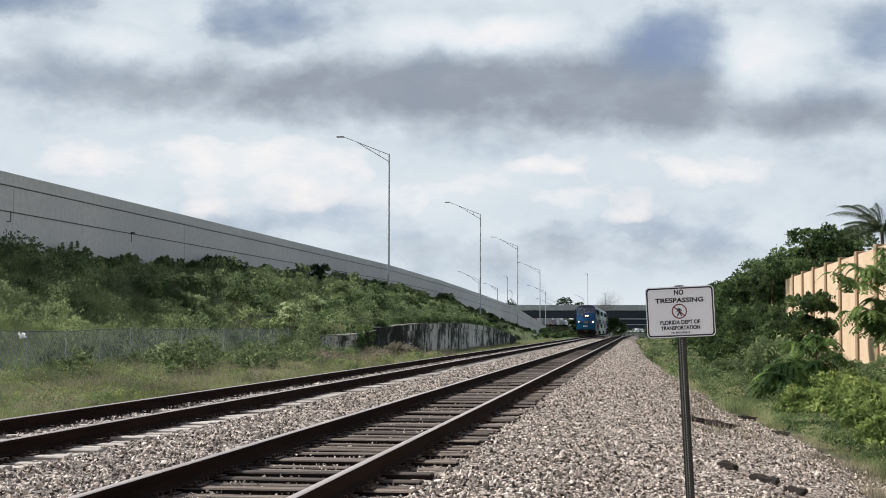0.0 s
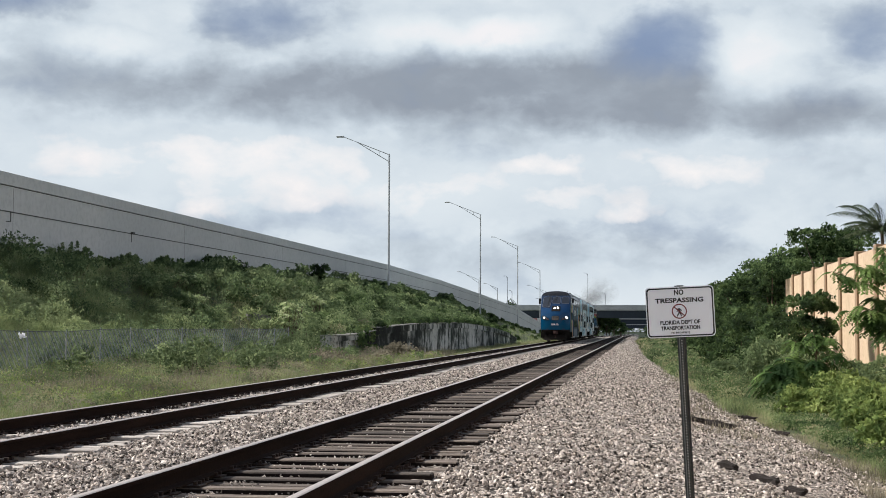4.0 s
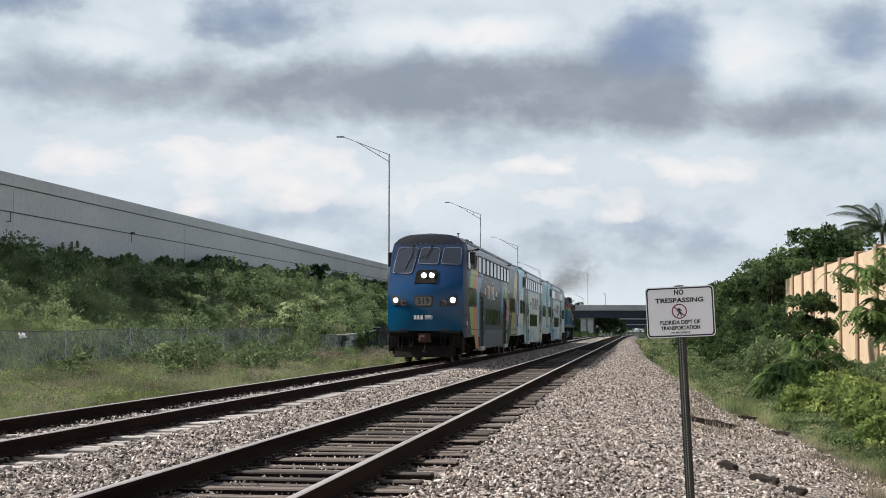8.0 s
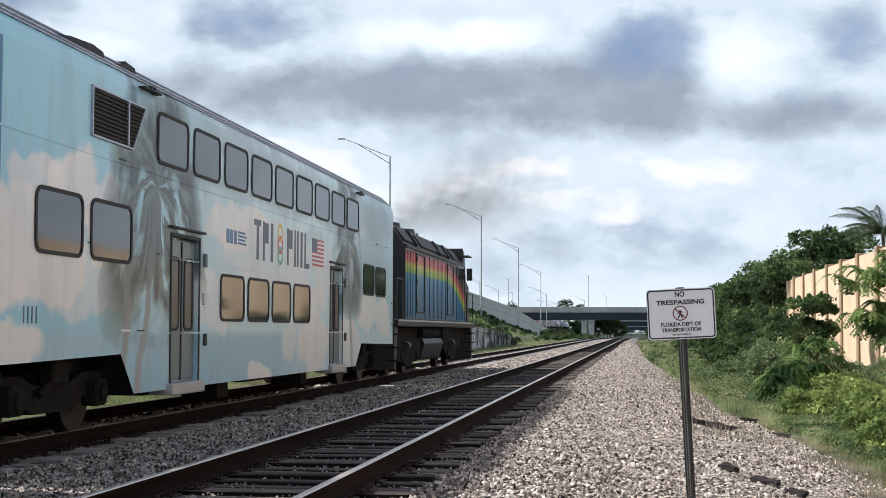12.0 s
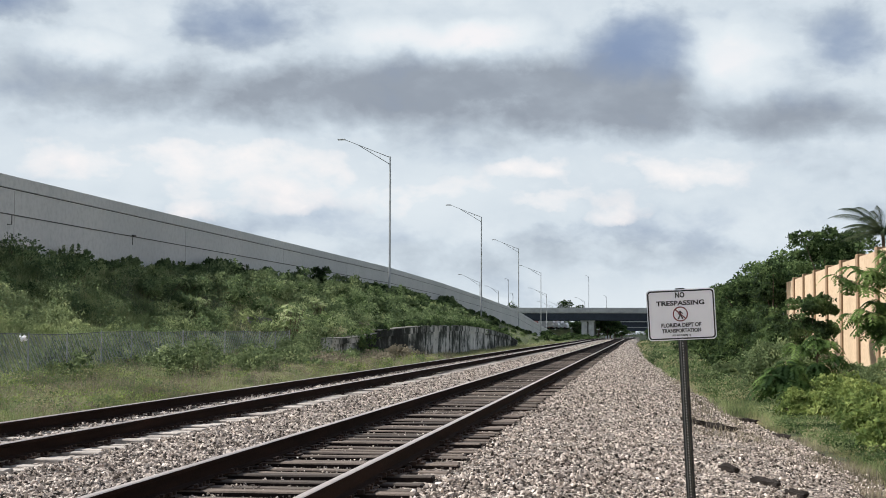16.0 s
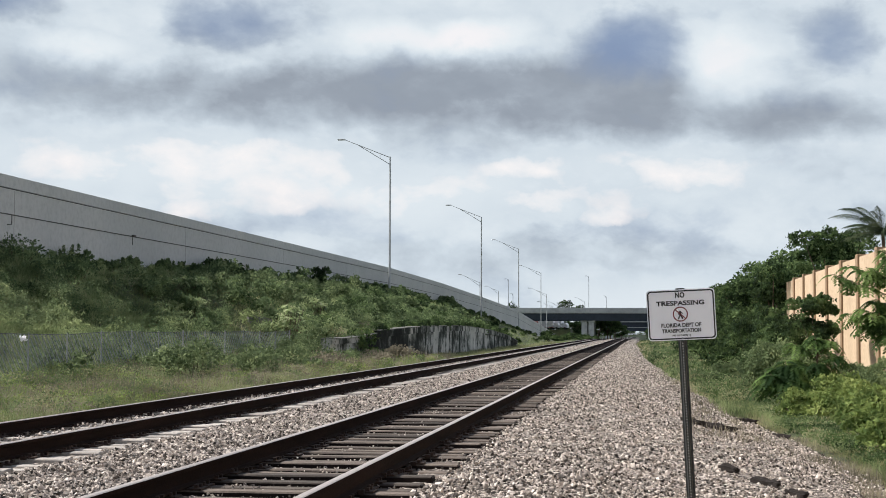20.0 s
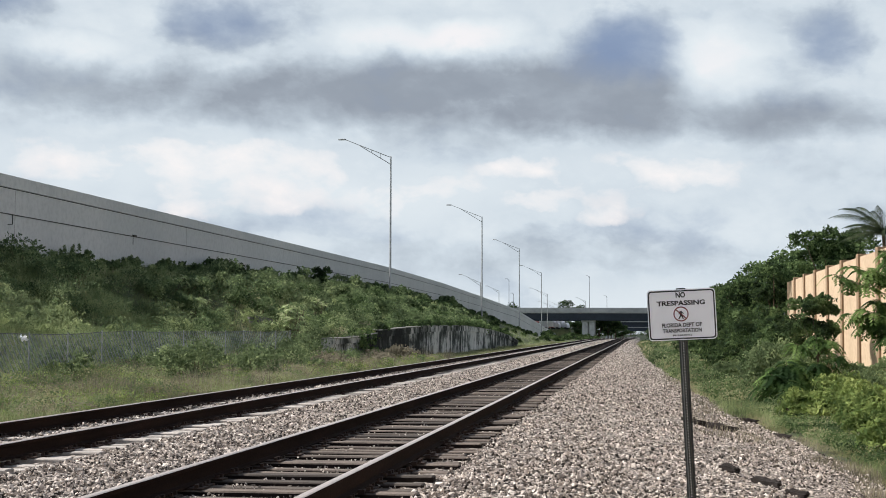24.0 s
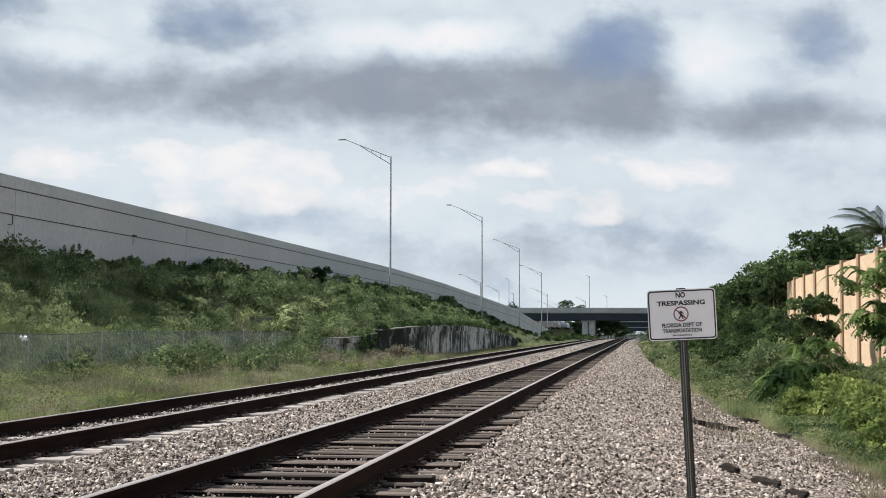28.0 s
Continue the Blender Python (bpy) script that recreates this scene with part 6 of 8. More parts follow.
def warning_sign():
    base = thing("warning_sign", "white metal no-trespassing sign on a perforated steel post", "sign", at=pose(0.470, 13.0, -0.62, 0, -2.7, -2.0))
    zc = 2.035
    W, H = 0.610, 0.457
    plate = part("sign_plate", prism(rounded(-W / 2, W / 2, zc - H / 2, zc + H / 2, 0.035, 5), "y", -0.036, -0.033), M["sign_white"], base, "white sheet with a black border")
    part("border", ring(rounded(-W / 2 + 0.008, W / 2 - 0.008, zc - H / 2 + 0.008, zc + H / 2 - 0.008, 0.030, 5), rounded(-W / 2 + 0.020, W / 2 - 0.020, zc - H / 2 + 0.020, zc + H / 2 - 0.020, 0.022, 5), "y", -0.0372, -0.0358), M["sign_black"], plate)
    for words, dz, w, h in (("NO", 0.178, 0.085, 0.050), ("TRESPASSING", 0.106, 0.430, 0.044), ("FLORIDA DEPT OF", -0.093, 0.356, 0.038), ("TRANSPORTATION", -0.143, 0.348, 0.036), ("FS 810.09(1)", -0.188, 0.165, 0.021)):
        t = part("lettering", fit_text(words, w, h, M["sign_black"]), None, plate)
        t.matrix_basis = pose(-0.005, -0.0375, zc + dz)
    n = 28
    cz = zc + 0.006
    o = [(-0.008 + 0.068 * cos(2 * pi * i / n), cz + 0.068 * sin(2 * pi * i / n)) for i in range(n)]
    i2 = [(-0.008 + 0.058 * cos(2 * pi * i / n), cz + 0.058 * sin(2 * pi * i / n)) for i in range(n)]
    part("prohibition_ring", ring(o, i2, "y", -0.0378, -0.0358), M["sign_red"], plate, "dark red ring with a slash")
    bm = bmesh.new()
    add_prism(bm, [(-0.054, cz + 0.036), (-0.047, cz + 0.043), (0.038, cz - 0.036), (0.031, cz - 0.043)], "y", -0.0382, -0.0360)
    part("slash", bm, M["sign_red"], plate)
    bm = bmesh.new()
    for a, b, w in (((-0.010, cz + 0.028), (-0.008, cz - 0.008), 0.020), ((-0.008, cz - 0.006), (-0.030, cz - 0.046), 0.011), ((-0.006, cz - 0.006), (0.012, cz - 0.046), 0.011), ((-0.012, cz + 0.022), (-0.030, cz - 0.004), 0.008), ((-0.006, cz + 0.022), (0.016, cz + 0.002), 0.008)):
        a, b = Vector(a), Vector(b)
        d = (b - a).normalized() * w / 2
        m2 = Vector((-d.y, d.x))
        add_prism(bm, [tuple(a + m2), tuple(a - m2), tuple(b - m2), tuple(b + m2)], "y", -0.0370, -0.0358)
    part("pictogram", bm, M["sign_black"], plate, "plain black symbol of bars")
    # U-channel post: web in front, two flanges
    bm = bmesh.new()
    add_prism(bm, [(-0.040, 0.0), (-0.026, 0.0), (-0.016, -0.030), (0.016, -0.030), (0.026, 0.0), (0.040, 0.0), (0.040, 0.004), (0.022, 0.004), (0.012, -0.026), (-0.012, -0.026), (-0.022, 0.004), (-0.040, 0.004)], "z", -0.6, zc + H / 2 + 0.012)
    part("post", bm, M["post_steel"], base, "dark steel U-channel post with punched holes")
    z = 0.05
    while z < zc - H / 2 - 0.02:
        part("post_hole", rod((0, -0.0315, z), (0, -0.0295, z), 0.006, 0.006, 8), M["hole_light"], base)
        z += 0.0254
    for dz in (0.212, -0.212):
        part("bolt", rod((0, -0.045, zc + dz), (0, -0.036, zc + dz), 0.008, 0.008, 8), M["galv"], base)


warning_sign()


# ---- loose timber on the shoulder ----
for x, y, ln, turn, sag in ((1.35, 27.6, 0.95, 62, 8), (0.95, 28.6, 0.35, 40, 0), (1.12, 18.4, 0.30, 40, 3), (1.48, 17.4, 0.42, 46, 5), (1.75, 16.6, 0.24, 60, 6), (2.6, 48.2, 0.9, 30, 2), (2.82, 44.0, 1.0, 24, 2), (2.6, 36.0, 0.5, 75, 2), (3.0, 31.5, 0.4, 60, 2)):
    k = min(1.0, 0.45 + ln * 0.45)
    bm = box(-0.085 * k, 0.085 * k, -ln / 2, ln / 2, -0.06, 0.055 * k, 0.02)
    bmesh.ops.subdivide_edges(bm, edges=bm.edges[:], cuts=5, use_grid_fill=True)
    for v in bm.verts:
        v.co.y += 0.12 * k * noise.noise(Vector((v.co.x * 30, v.co.z * 30, x + y))) * (1 if abs(v.co.y) > ln * 0.3 else 0)
        v.co.z += 0.05 * k * noise.noise(Vector((v.co.x * 26, v.co.y * 4, x)))
        v.co += Vector((noise.noise(v.co * 7 + Vector((x, y, 0))), noise.noise(v.co * 5 + Vector((y, 0, x))), noise.noise(v.co * 9 + Vector((0, x, y))))) * 0.075 * k
    z = ground_z(x, y) + 0.08
    me = bpy.data.meshes.new("timber")
    bm.to_mesh(me)
    bm.free()
    me.materials.append(M["old_wood"])
    solid("timber", me, "broken piece of dark rotten railway tie", "timber", "broken ties on the shoulder", at=pose(x, y, z, sag, 6, turn))


# ---- ballast stones ----
def stones(name, regions, count, seed, parent_label):
    rng = np.random.default_rng(seed)
    cx, cz = np.array([c[0] for c in CROSS]), np.array([c[1] for c in CROSS])
    xs, ys = [], []
    for x0, x1, y0, y1, share in regions:
        n = int(count * share)
        u = rng.random(n)
        y = y0 * (y1 / y0) ** u
        xs.append(rng.uniform(x0, x1, n))
        ys.append(y)
    x, y = np.concatenate(xs), np.concatenate(ys)
    z = np.interp(x, cx, cz) + np.interp(y, [a for a, b in LEVEL], [b for a, b in LEVEL])
    z += 0.034 - 0.012 * (np.abs(x - NEAR_X) < 1.35) + 0.035 * (np.abs(x - FAR_X) < 0.66)
    # the shoulder narrows with distance
    edge = np.interp(y, [a for a, b in SHOULDER], [b for a, b in SHOULDER])
    x = np.where(x > -1.4, -1.4 + (x + 1.4) * (edge + 1.4) / 4.6, x)
    keep = (x > -0.52 * y) & (x < 0.20 * y + 0.3)
    x, y, z = x[keep], y[keep], z[keep]
    n = len(x)
    wob = 0.02 * np.sin(x * 5.1 + y * 2.3) * np.sin(y * 3.7 - x * 1.9)
    size = rng.uniform(0.011, 0.024, n) * (1 + 0.6 * (rng.random(n) < 0.05)) * np.clip(0.78 + y / 110, 1, 2.4)
    size *= np.where(np.abs(x - NEAR_X) < 1.35, 0.7, 1.0)
    base = np.array([[1, 0, 0], [0, 1, 0], [-1, 0, 0], [0, -1, 0], [0, 0, 1], [0, 0, -1]], float)
    v = base[None] * rng.uniform(0.75, 1.25, (n, 6, 1)) + rng.uniform(-0.35, 0.35, (n, 6, 3))
    v *= np.stack([rng.uniform(0.75, 1.4, n), rng.uniform(0.75, 1.4, n), rng.uniform(0.6, 1.0, n)], 1)[:, None, :]
    q = rng.normal(size=(n, 4)) * np.array([1, 0.45, 0.45, 1])
    q /= np.linalg.norm(q, axis=1)[:, None]
    a, b, c, d = q.T
    R = np.stack([1 - 2 * (c * c + d * d), 2 * (b * c - a * d), 2 * (b * d + a * c), 2 * (b * c + a * d), 1 - 2 * (b * b + d * d), 2 * (c * d - a * b),
                  2 * (b * d - a * c), 2 * (c * d + a * b), 1 - 2 * (b * b + c * c)], 1).reshape(n, 3, 3)
    v = np.einsum("nij,nkj->nki", R, v) * size[:, None, None]
    v += np.stack([x, y, z + wob + rng.normal(0, 0.007, n) + size * 0.25], 1)[:, None, :]
    f = np.array([[0, 1, 4], [1, 2, 4], [2, 3, 4], [3, 0, 4], [1, 0, 5], [2, 1, 5], [3, 2, 5], [0, 3, 5]])
    faces = (np.arange(n) * 6)[:, None, None] + f[None]
    me = big_mesh(name, v.reshape(-1, 3), faces.reshape(-1, 3), M["stone"])
    return solid(name, me, parent_label, "stones", kind="stuff")


stones("ballast_stones", ((-6.45, -4.72, 11.0, 150.0, 0.27), (-2.0, 0.2, 10.5, 190.0, 0.30), (0.2, 3.4, 10.5, 170.0, 0.33), (-4.7, -2.0, 10.5, 45.0, 0.075), (-8.5, -7.15, 13.0, 90.0, 0.04)), 112000, 3, "loose pale crushed limestone pieces")


# ---- foliage ----
def leaf_cloud(centres, sizes, rng, aspect=1.7, up=0.3):
    """Bent two-face leaves, as arrays of vertices and quads."""
    n = len(centres)
    d = rng.normal(size=(n, 3))
    d[:, 2] += up
    d /= np.linalg.norm(d, axis=1)[:, None]
    s = rng.normal(size=(n, 3))
    s -= d * (s * d).sum(1)[:, None]
    s /= np.linalg.norm(s, axis=1)[:, None]
    nrm = np.cross(d, s)
    L, W = sizes * aspect * 0.5, sizes * 0.5
    c = centres
    droop = nrm * (sizes * 0.18)[:, None]
    v = np.stack([c - d * L[:, None], c - s * W[:, None] * 0.9 + droop, c + d * L[:, None], c + s * W[:, None] * 0.9 + droop], 1)
    f = np.arange(n * 4).reshape(n, 4)
    return v.reshape(-1, 3), f


def merge(groups):
    vs, fs, k = [], [], 0
    for v, f in groups:
        vs.append(v)
        fs.append(f + k)
        k += len(v)
    return np.concatenate(vs), np.concatenate(fs)


def blob_points(rng, c, r, n, hollow=0.55, low=-0.5):
    """Points in a lumpy ellipsoid, thicker near its skin, fewer underneath."""
    d = rng.normal(size=(n, 3))
    d /= np.linalg.norm(d, axis=1)[:, None]
    d[:, 2] = np.where(d[:, 2] < low, -d[:, 2], d[:, 2])
    rad = hollow + (1 - hollow) * rng.random(n) ** 0.6
    lump = 1 + 0.22 * np.sin(d[:, 0] * 5 + c[0] * 3) * np.sin(d[:, 1] * 6 + c[1]) + 0.18 * np.sin(d[:, 2] * 7 + c[0])
    return np.array(c) + d * rad[:, None] * lump[:, None] * np.array(r)


def foliage_mesh(name, blobs, leaf, mat, rng, aspect=1.7):
    groups = []
    for c, r, n in blobs:
        p = blob_points(rng, c, r, n)
        size = leaf if leaf > 0 else -leaf * max(40.0, c[1])
        groups.append(leaf_cloud(p, size * rng.uniform(0.6, 1.35, n), rng, aspect))
    v, f = merge(groups)
    return big_mesh(name, v, f, mat)


def tree(x, y, height, spread, mat, label, seed, leaf=0.22, count=3800, trunk=0.16, low=0.3, sink=0.0):
    """A tapered trunk with limbs and a crown of many leafy clumps with gaps."""
    rng = np.random.default_rng(seed)
    rr = random.Random(seed)
    z0 = ground_z(x, y) - sink
    base = thing("tree", label, "tree", at=pose(x, y, z0))
    bm = bmesh.new()
    top = height * 0.62
    add_rod(bm, (0, 0, -0.3), (0.1 * spread * rr.uniform(-1, 1), 0, top * 0.55), trunk, trunk * 0.7, 8)
    blobs = []
    k = 11
    for i in range(k):
        a = 2 * pi * i / k + rr.uniform(-0.3, 0.3)
        rad = spread * rr.uniform(0.25, 0.75)
        h = height * rr.uniform(low + 0.12, 0.86)
        p = Vector((rad * cos(a), rad * sin(a), h))
        add_rod(bm, (0, 0, top * rr.uniform(0.3, 0.55)), p, trunk * 0.4, trunk * 0.12, 6)
        s = spread * rr.uniform(0.26, 0.46)
        blobs.append((tuple(p), (s, s, s * 0.72), int(count / (k + 3))))
    for i in range(3):
        s = spread * rr.uniform(0.3, 0.42)
        blobs.append(((rr.uniform(-0.25, 0.25) * spread, rr.uniform(-0.25, 0.25) * spread, height * rr.uniform(0.78, 0.92) - s * 0.3), (s, s, s * 0.75), int(count / (k + 3))))
    part("trunk", bm, M["bark"], base)
    part("crown", foliage_mesh("crown", blobs, leaf, mat, rng), None, base)
    return base


def bush(x, y, w, h, mat, label, seed, leaf=0.12, count=900, name="bush", z=None):
    rng = np.random.default_rng(seed)
    rr = random.Random(seed)
    z0 = ground_z(x, y) if z is None else z
    base = thing(name, label, "bush", at=pose(x, y, z0))
    bm = bmesh.new()
    blobs = []
    for i in range(7):
        a = 2 * pi * i / 7
        p = (w * 0.55 * cos(a) * rr.uniform(0.4, 1), w * 0.55 * sin(a) * rr.uniform(0.4, 1), h * rr.uniform(0.12, 0.78))
        add_rod(bm, (p[0] * 0.4, p[1] * 0.4, -0.1), p, 0.012, 0.006, 5)
        s = w * rr.uniform(0.30, 0.48)
        blobs.append((p, (s, s, min(s * 0.9, h * 0.45)), count // 7))
    part("stem", bm, M["bark"], base)
    part("foliage", foliage_mesh("leaves", blobs, leaf, mat, rng), None, base)
    return base


def grass_field(name, label, mat, rows, seed, lean=0.25, wide=1.0):
    """Tufts of narrow blades scattered over strips of ground: (x0, x1, y0, y1, tufts, height)."""
    rng = np.random.default_rng(seed)
    vs = []
    for x0, x1, y0, y1, n, h in rows:
        k = 9
        cx = rng.uniform(x0, x1, n)
        cy = y0 * (y1 / y0) ** rng.random(n)
        cz = np.array([ground_z(float(a), float(b)) for a, b in zip(cx, cy)]) - 0.03
        c = np.repeat(np.stack([cx, cy, cz], 1), k, 0)
        m = len(c)
        c[:, :2] += rng.normal(0, 0.09, (m, 2))
        patch = 0.6 + 0.5 * (np.sin(c[:, 0] * 1.3 + c[:, 1] * 0.37) * np.sin(c[:, 1] * 0.61) + 0.3)
        ht = h * rng.uniform(0.45, 1.15, m) * patch
        az = rng.uniform(0, 2 * pi, m)
        w = (0.006 + 0.008 * rng.random(m)) * wide
        side = np.stack([np.cos(az) * w, np.sin(az) * w, np.zeros(m)], 1)
        off = rng.normal(0, lean, (m, 2)) * ht[:, None]
        tip = c + np.stack([off[:, 0], off[:, 1], ht], 1)
        vs.append(np.stack([c - side, c + side, tip], 1))
    v = np.concatenate(vs).reshape(-1, 3)
    me = big_mesh(name, v, np.arange(len(v)).reshape(-1, 3), mat)
    return solid(name, me, label, "grass", kind="stuff")


grass_field("bank_grass", "long soft green grass on the bank", M["grass_green"], ((-27.8, -17.4, 38, 210, 12000, 0.5), (-27.6, -17.4, 38, 66, 7000, 0.75), (-27.5, -16.2, 75, 260, 4500, 0.55)), 20)
grass_field("bank_dry_grass", "pale seeding grass on the bank", M["grass_dry"], ((-26.8, -17.4, 40, 95, 4000, 0.5),), 26)
grass_field("dry_grass", "tall yellow-green grass beside the far track", M["grass_dry"], ((-16.9, -10.6, 22, 80, 6000, 0.42), (-15.2, -10.6, 78, 240, 4500, 0.30)), 21)
grass_field("green_grass", "green weeds and grass beside the far track", M["grass_green"], ((-17.4, -10.9, 22, 80, 7500, 0.50), (-11.2, -10.3, 20, 80, 2000, 0.3), (-15.2, -10.6, 78, 300, 4000, 0.26)), 22)
grass_field("brown_weeds", "brown dead weed stalks among the grass", M["weed_brown"], ((-16.9, -11.5, 26, 90, 2600, 0.75), (0.9, 2.6, 22, 80, 520, 0.24), (2.9, 4.0, 16, 60, 1300, 0.2)), 23)
grass_field("verge_grass", "bright green grass along the foot of the ballast", M["grass_green"], ((3.95, 5.6, 17, 44, 2200, 0.30), (3.2, 5.4, 36, 130, 3000, 0.36), (2.3, 3.4, 38, 130, 2500, 0.32), (1.4, 2.4, 70, 200, 2500, 0.4), (0.6, 1.6, 115, 330, 2000, 0.5), (4.6, 9.0, 20, 80, 2200, 0.45)), 24, 0.35, 1.6)
grass_field("verge_dry_grass", "thin dry grass at the ballast's edge", M["grass_dry"], ((3.55, 4.5, 17, 40, 1300, 0.20), (2.8, 3.8, 34, 60, 1100, 0.26), (1.9, 3.4, 50, 140, 2600, 0.36), (0.5, 2.4, 110, 330, 2200, 0.5), (5, 9.5, 60, 160, 1500, 0.5)), 25)


def thicket(x, y):
    """Where the bank carries dark scrub (above 0) or open grass and light shrubs (below 0)."""
    return 1.25 * noise.noise(Vector((x * 0.19 + 3.1, y * 0.085, 7.3))) + 0.45 * noise.noise(Vector((x * 0.4, y * 0.2, 2.2))) + (y - 70) * 0.006 - 0.7 * exp(-((x + 23.6) / 2.2) ** 2 - ((y - 67) / 8) ** 2)


def bank_growth():
    rng = np.random.default_rng(31)
    # material, label, mounds, leaf size per metre of distance, leaves, mound size, leaf length over width
    kinds = (("leaf_bank", "dark green scrub covering the bank", 900, -0.00105, 210, 1.0, 1.7), ("leaf_bush", "lighter green shrubs on the bank", 900, -0.0010, 200, 0.9, 1.7),
             ("grass_green", "long green grass on the bank", 420, -0.0013, 130, 0.8, 3.0), ("leaf_tree", "dark scrub in thickets on the bank", 430, -0.0011, 190, 1.05, 1.7))
    for j, (mat, label, n, leaf, per, big, aspect) in enumerate(kinds):
        blobs = []
        for i in range(n):
            y = 38 * (330 / 38) ** (rng.random() ** 0.85)
            f = rng.random()
            if j == 1:
                f = f ** 1.3
            if j == 3:
                y = rng.uniform(165, 340) if i % 9 < 3 else rng.uniform(44, 170) if i % 9 < 5 else rng.uniform(88, 175)
            elif y > 170:
                continue
            if j in (0, 3) and rng.random() < 0.35:
                f = rng.uniform(0.84, 0.985)
            x = -17.3 + (WALL_X + 17.3) * f
            if behind_old_wall(y) > 0.4 and rng.random() < 0.4:
                x = rng.uniform(-19.5, -16.2)
            if j in (0, 3) and 57 < y < 76 and -26.3 < x < -20 and rng.random() < 0.8:      # a grassy clearing on the slope
                continue
            dense = thicket(x, y)
            if y < 170 and f < 0.84 and ((j in (0, 3) and dense < 0.0) or (j in (1, 2) and dense > 0.10)) and rng.random() < 0.85:
                continue
            s = rng.uniform(0.30, 0.95) * big * (0.5 if y > 165 else 1.0 if f < 0.80 else 0.42 if y < 125 else 0.6)
            tall = 1.25 if rng.random() < 0.25 else 0.9
            blobs.append(((x, y, ground_z(x, y) + s * 0.34), (s, s * 1.15, s * tall), per))
            # a smaller head on the mound's shoulder breaks its outline
            blobs.append(((x + rng.normal(0, 0.4) * s, y + rng.normal(0, 0.5) * s, ground_z(x, y) + s * rng.uniform(0.7, 1.15)), (s * 0.42, s * 0.48, s * 0.45), per // 4))
        me = foliage_mesh("bank_scrub", blobs, leaf, M[mat], rng, aspect)
        solid("bank_scrub", me, label, "scrub", kind="stuff")
    # trailing growth over the old wall
    blobs = []
    for i in range(130):
        y = rng.uniform(84, 172) if i % 3 else rng.uniform(77, 81.5)
        hang = rng.uniform(-0.5, -0.32) if y > 83 else rng.uniform(-0.3, 1.1)
        blobs.append(((OLD_X + rng.uniform(-0.6, 0.05 if y > 83 else 0.2), y, lerp(OLD_TOP, y) + 0.2 - hang), (0.30, 0.7, 0.26), 70))
    solid("wall_creeper", foliage_mesh("wall_creeper", blobs, 0.13, M["leaf_tree"], rng), "creepers hanging over the old wall", "creeper", kind="stuff")


bank_growth()


def flat_weeds():
    """Leafy weeds standing in the grass between fence and track."""
    rng = np.random.default_rng(41)
    for mat, label, n, far in (("leaf_bush", "low leafy weeds in the grass", 640, True), ("grass_dry", "dry seed heads over the grass", 300, False), ("weed_brown", "brown withered weeds in the grass", 280, False), ("leaf_bright", "bright green weeds in the grass", 260, False)):
        blobs = []
        for i in range(n):
            y = 24 * (84 / 24) ** rng.random()
            x = rng.uniform(-17.0, -14.2) if far and rng.random() < 0.55 else rng.uniform(-17.0, -11.4)
            s = rng.uniform(0.18, 0.45) * (1.4 if x < -15 else 0.9)
            blobs.append(((x, y, ground_z(x, y) + s * 0.8), (s * 1.2, s * 1.5, s * 0.75), 130))
        solid("flat_weeds", foliage_mesh("flat_weeds", blobs, -0.00065, M[mat], rng, 2.6), label, "weeds", kind="stuff")


flat_weeds()

def verge_weeds():
    """Low scrub between the ballast's foot and the shrubs."""
    rng = np.random.default_rng(43)
    for mat, label, n in (("leaf_tree", "dark low weeds on the verge", 280), ("leaf_bush", "leafy green weeds on the verge", 230), ("grass_dry", "dry weeds on the verge", 150)):
        blobs = []
        for i in range(n):
            y = 44 * (230 / 44) ** rng.random()
            x = narrow(3.45, y) + abs(rng.normal(0, 0.9)) * (1 + y / 160)
            s = rng.uniform(0.16, 0.42) * (1 + y / 200)
            blobs.append(((x, y, ground_z(x, y) + s * 0.6), (s * 1.4, s * 1.9, s * 0.7), 90))
        for i in range(n):
            y = 18 * (46 / 18) ** rng.random()
            x = narrow(4.0, y) + abs(rng.normal(0, 1.0))
            s = rng.uniform(0.10, 0.28)
            blobs.append(((x, y, ground_z(x, y) + s * 0.6), (s * 1.4, s * 1.9, s * 0.7), 110))
        solid("verge_weeds", foliage_mesh("verge_weeds", blobs, -0.00075, M[mat], rng, 2.4), label, "weeds", kind="stuff")


verge_weeds()

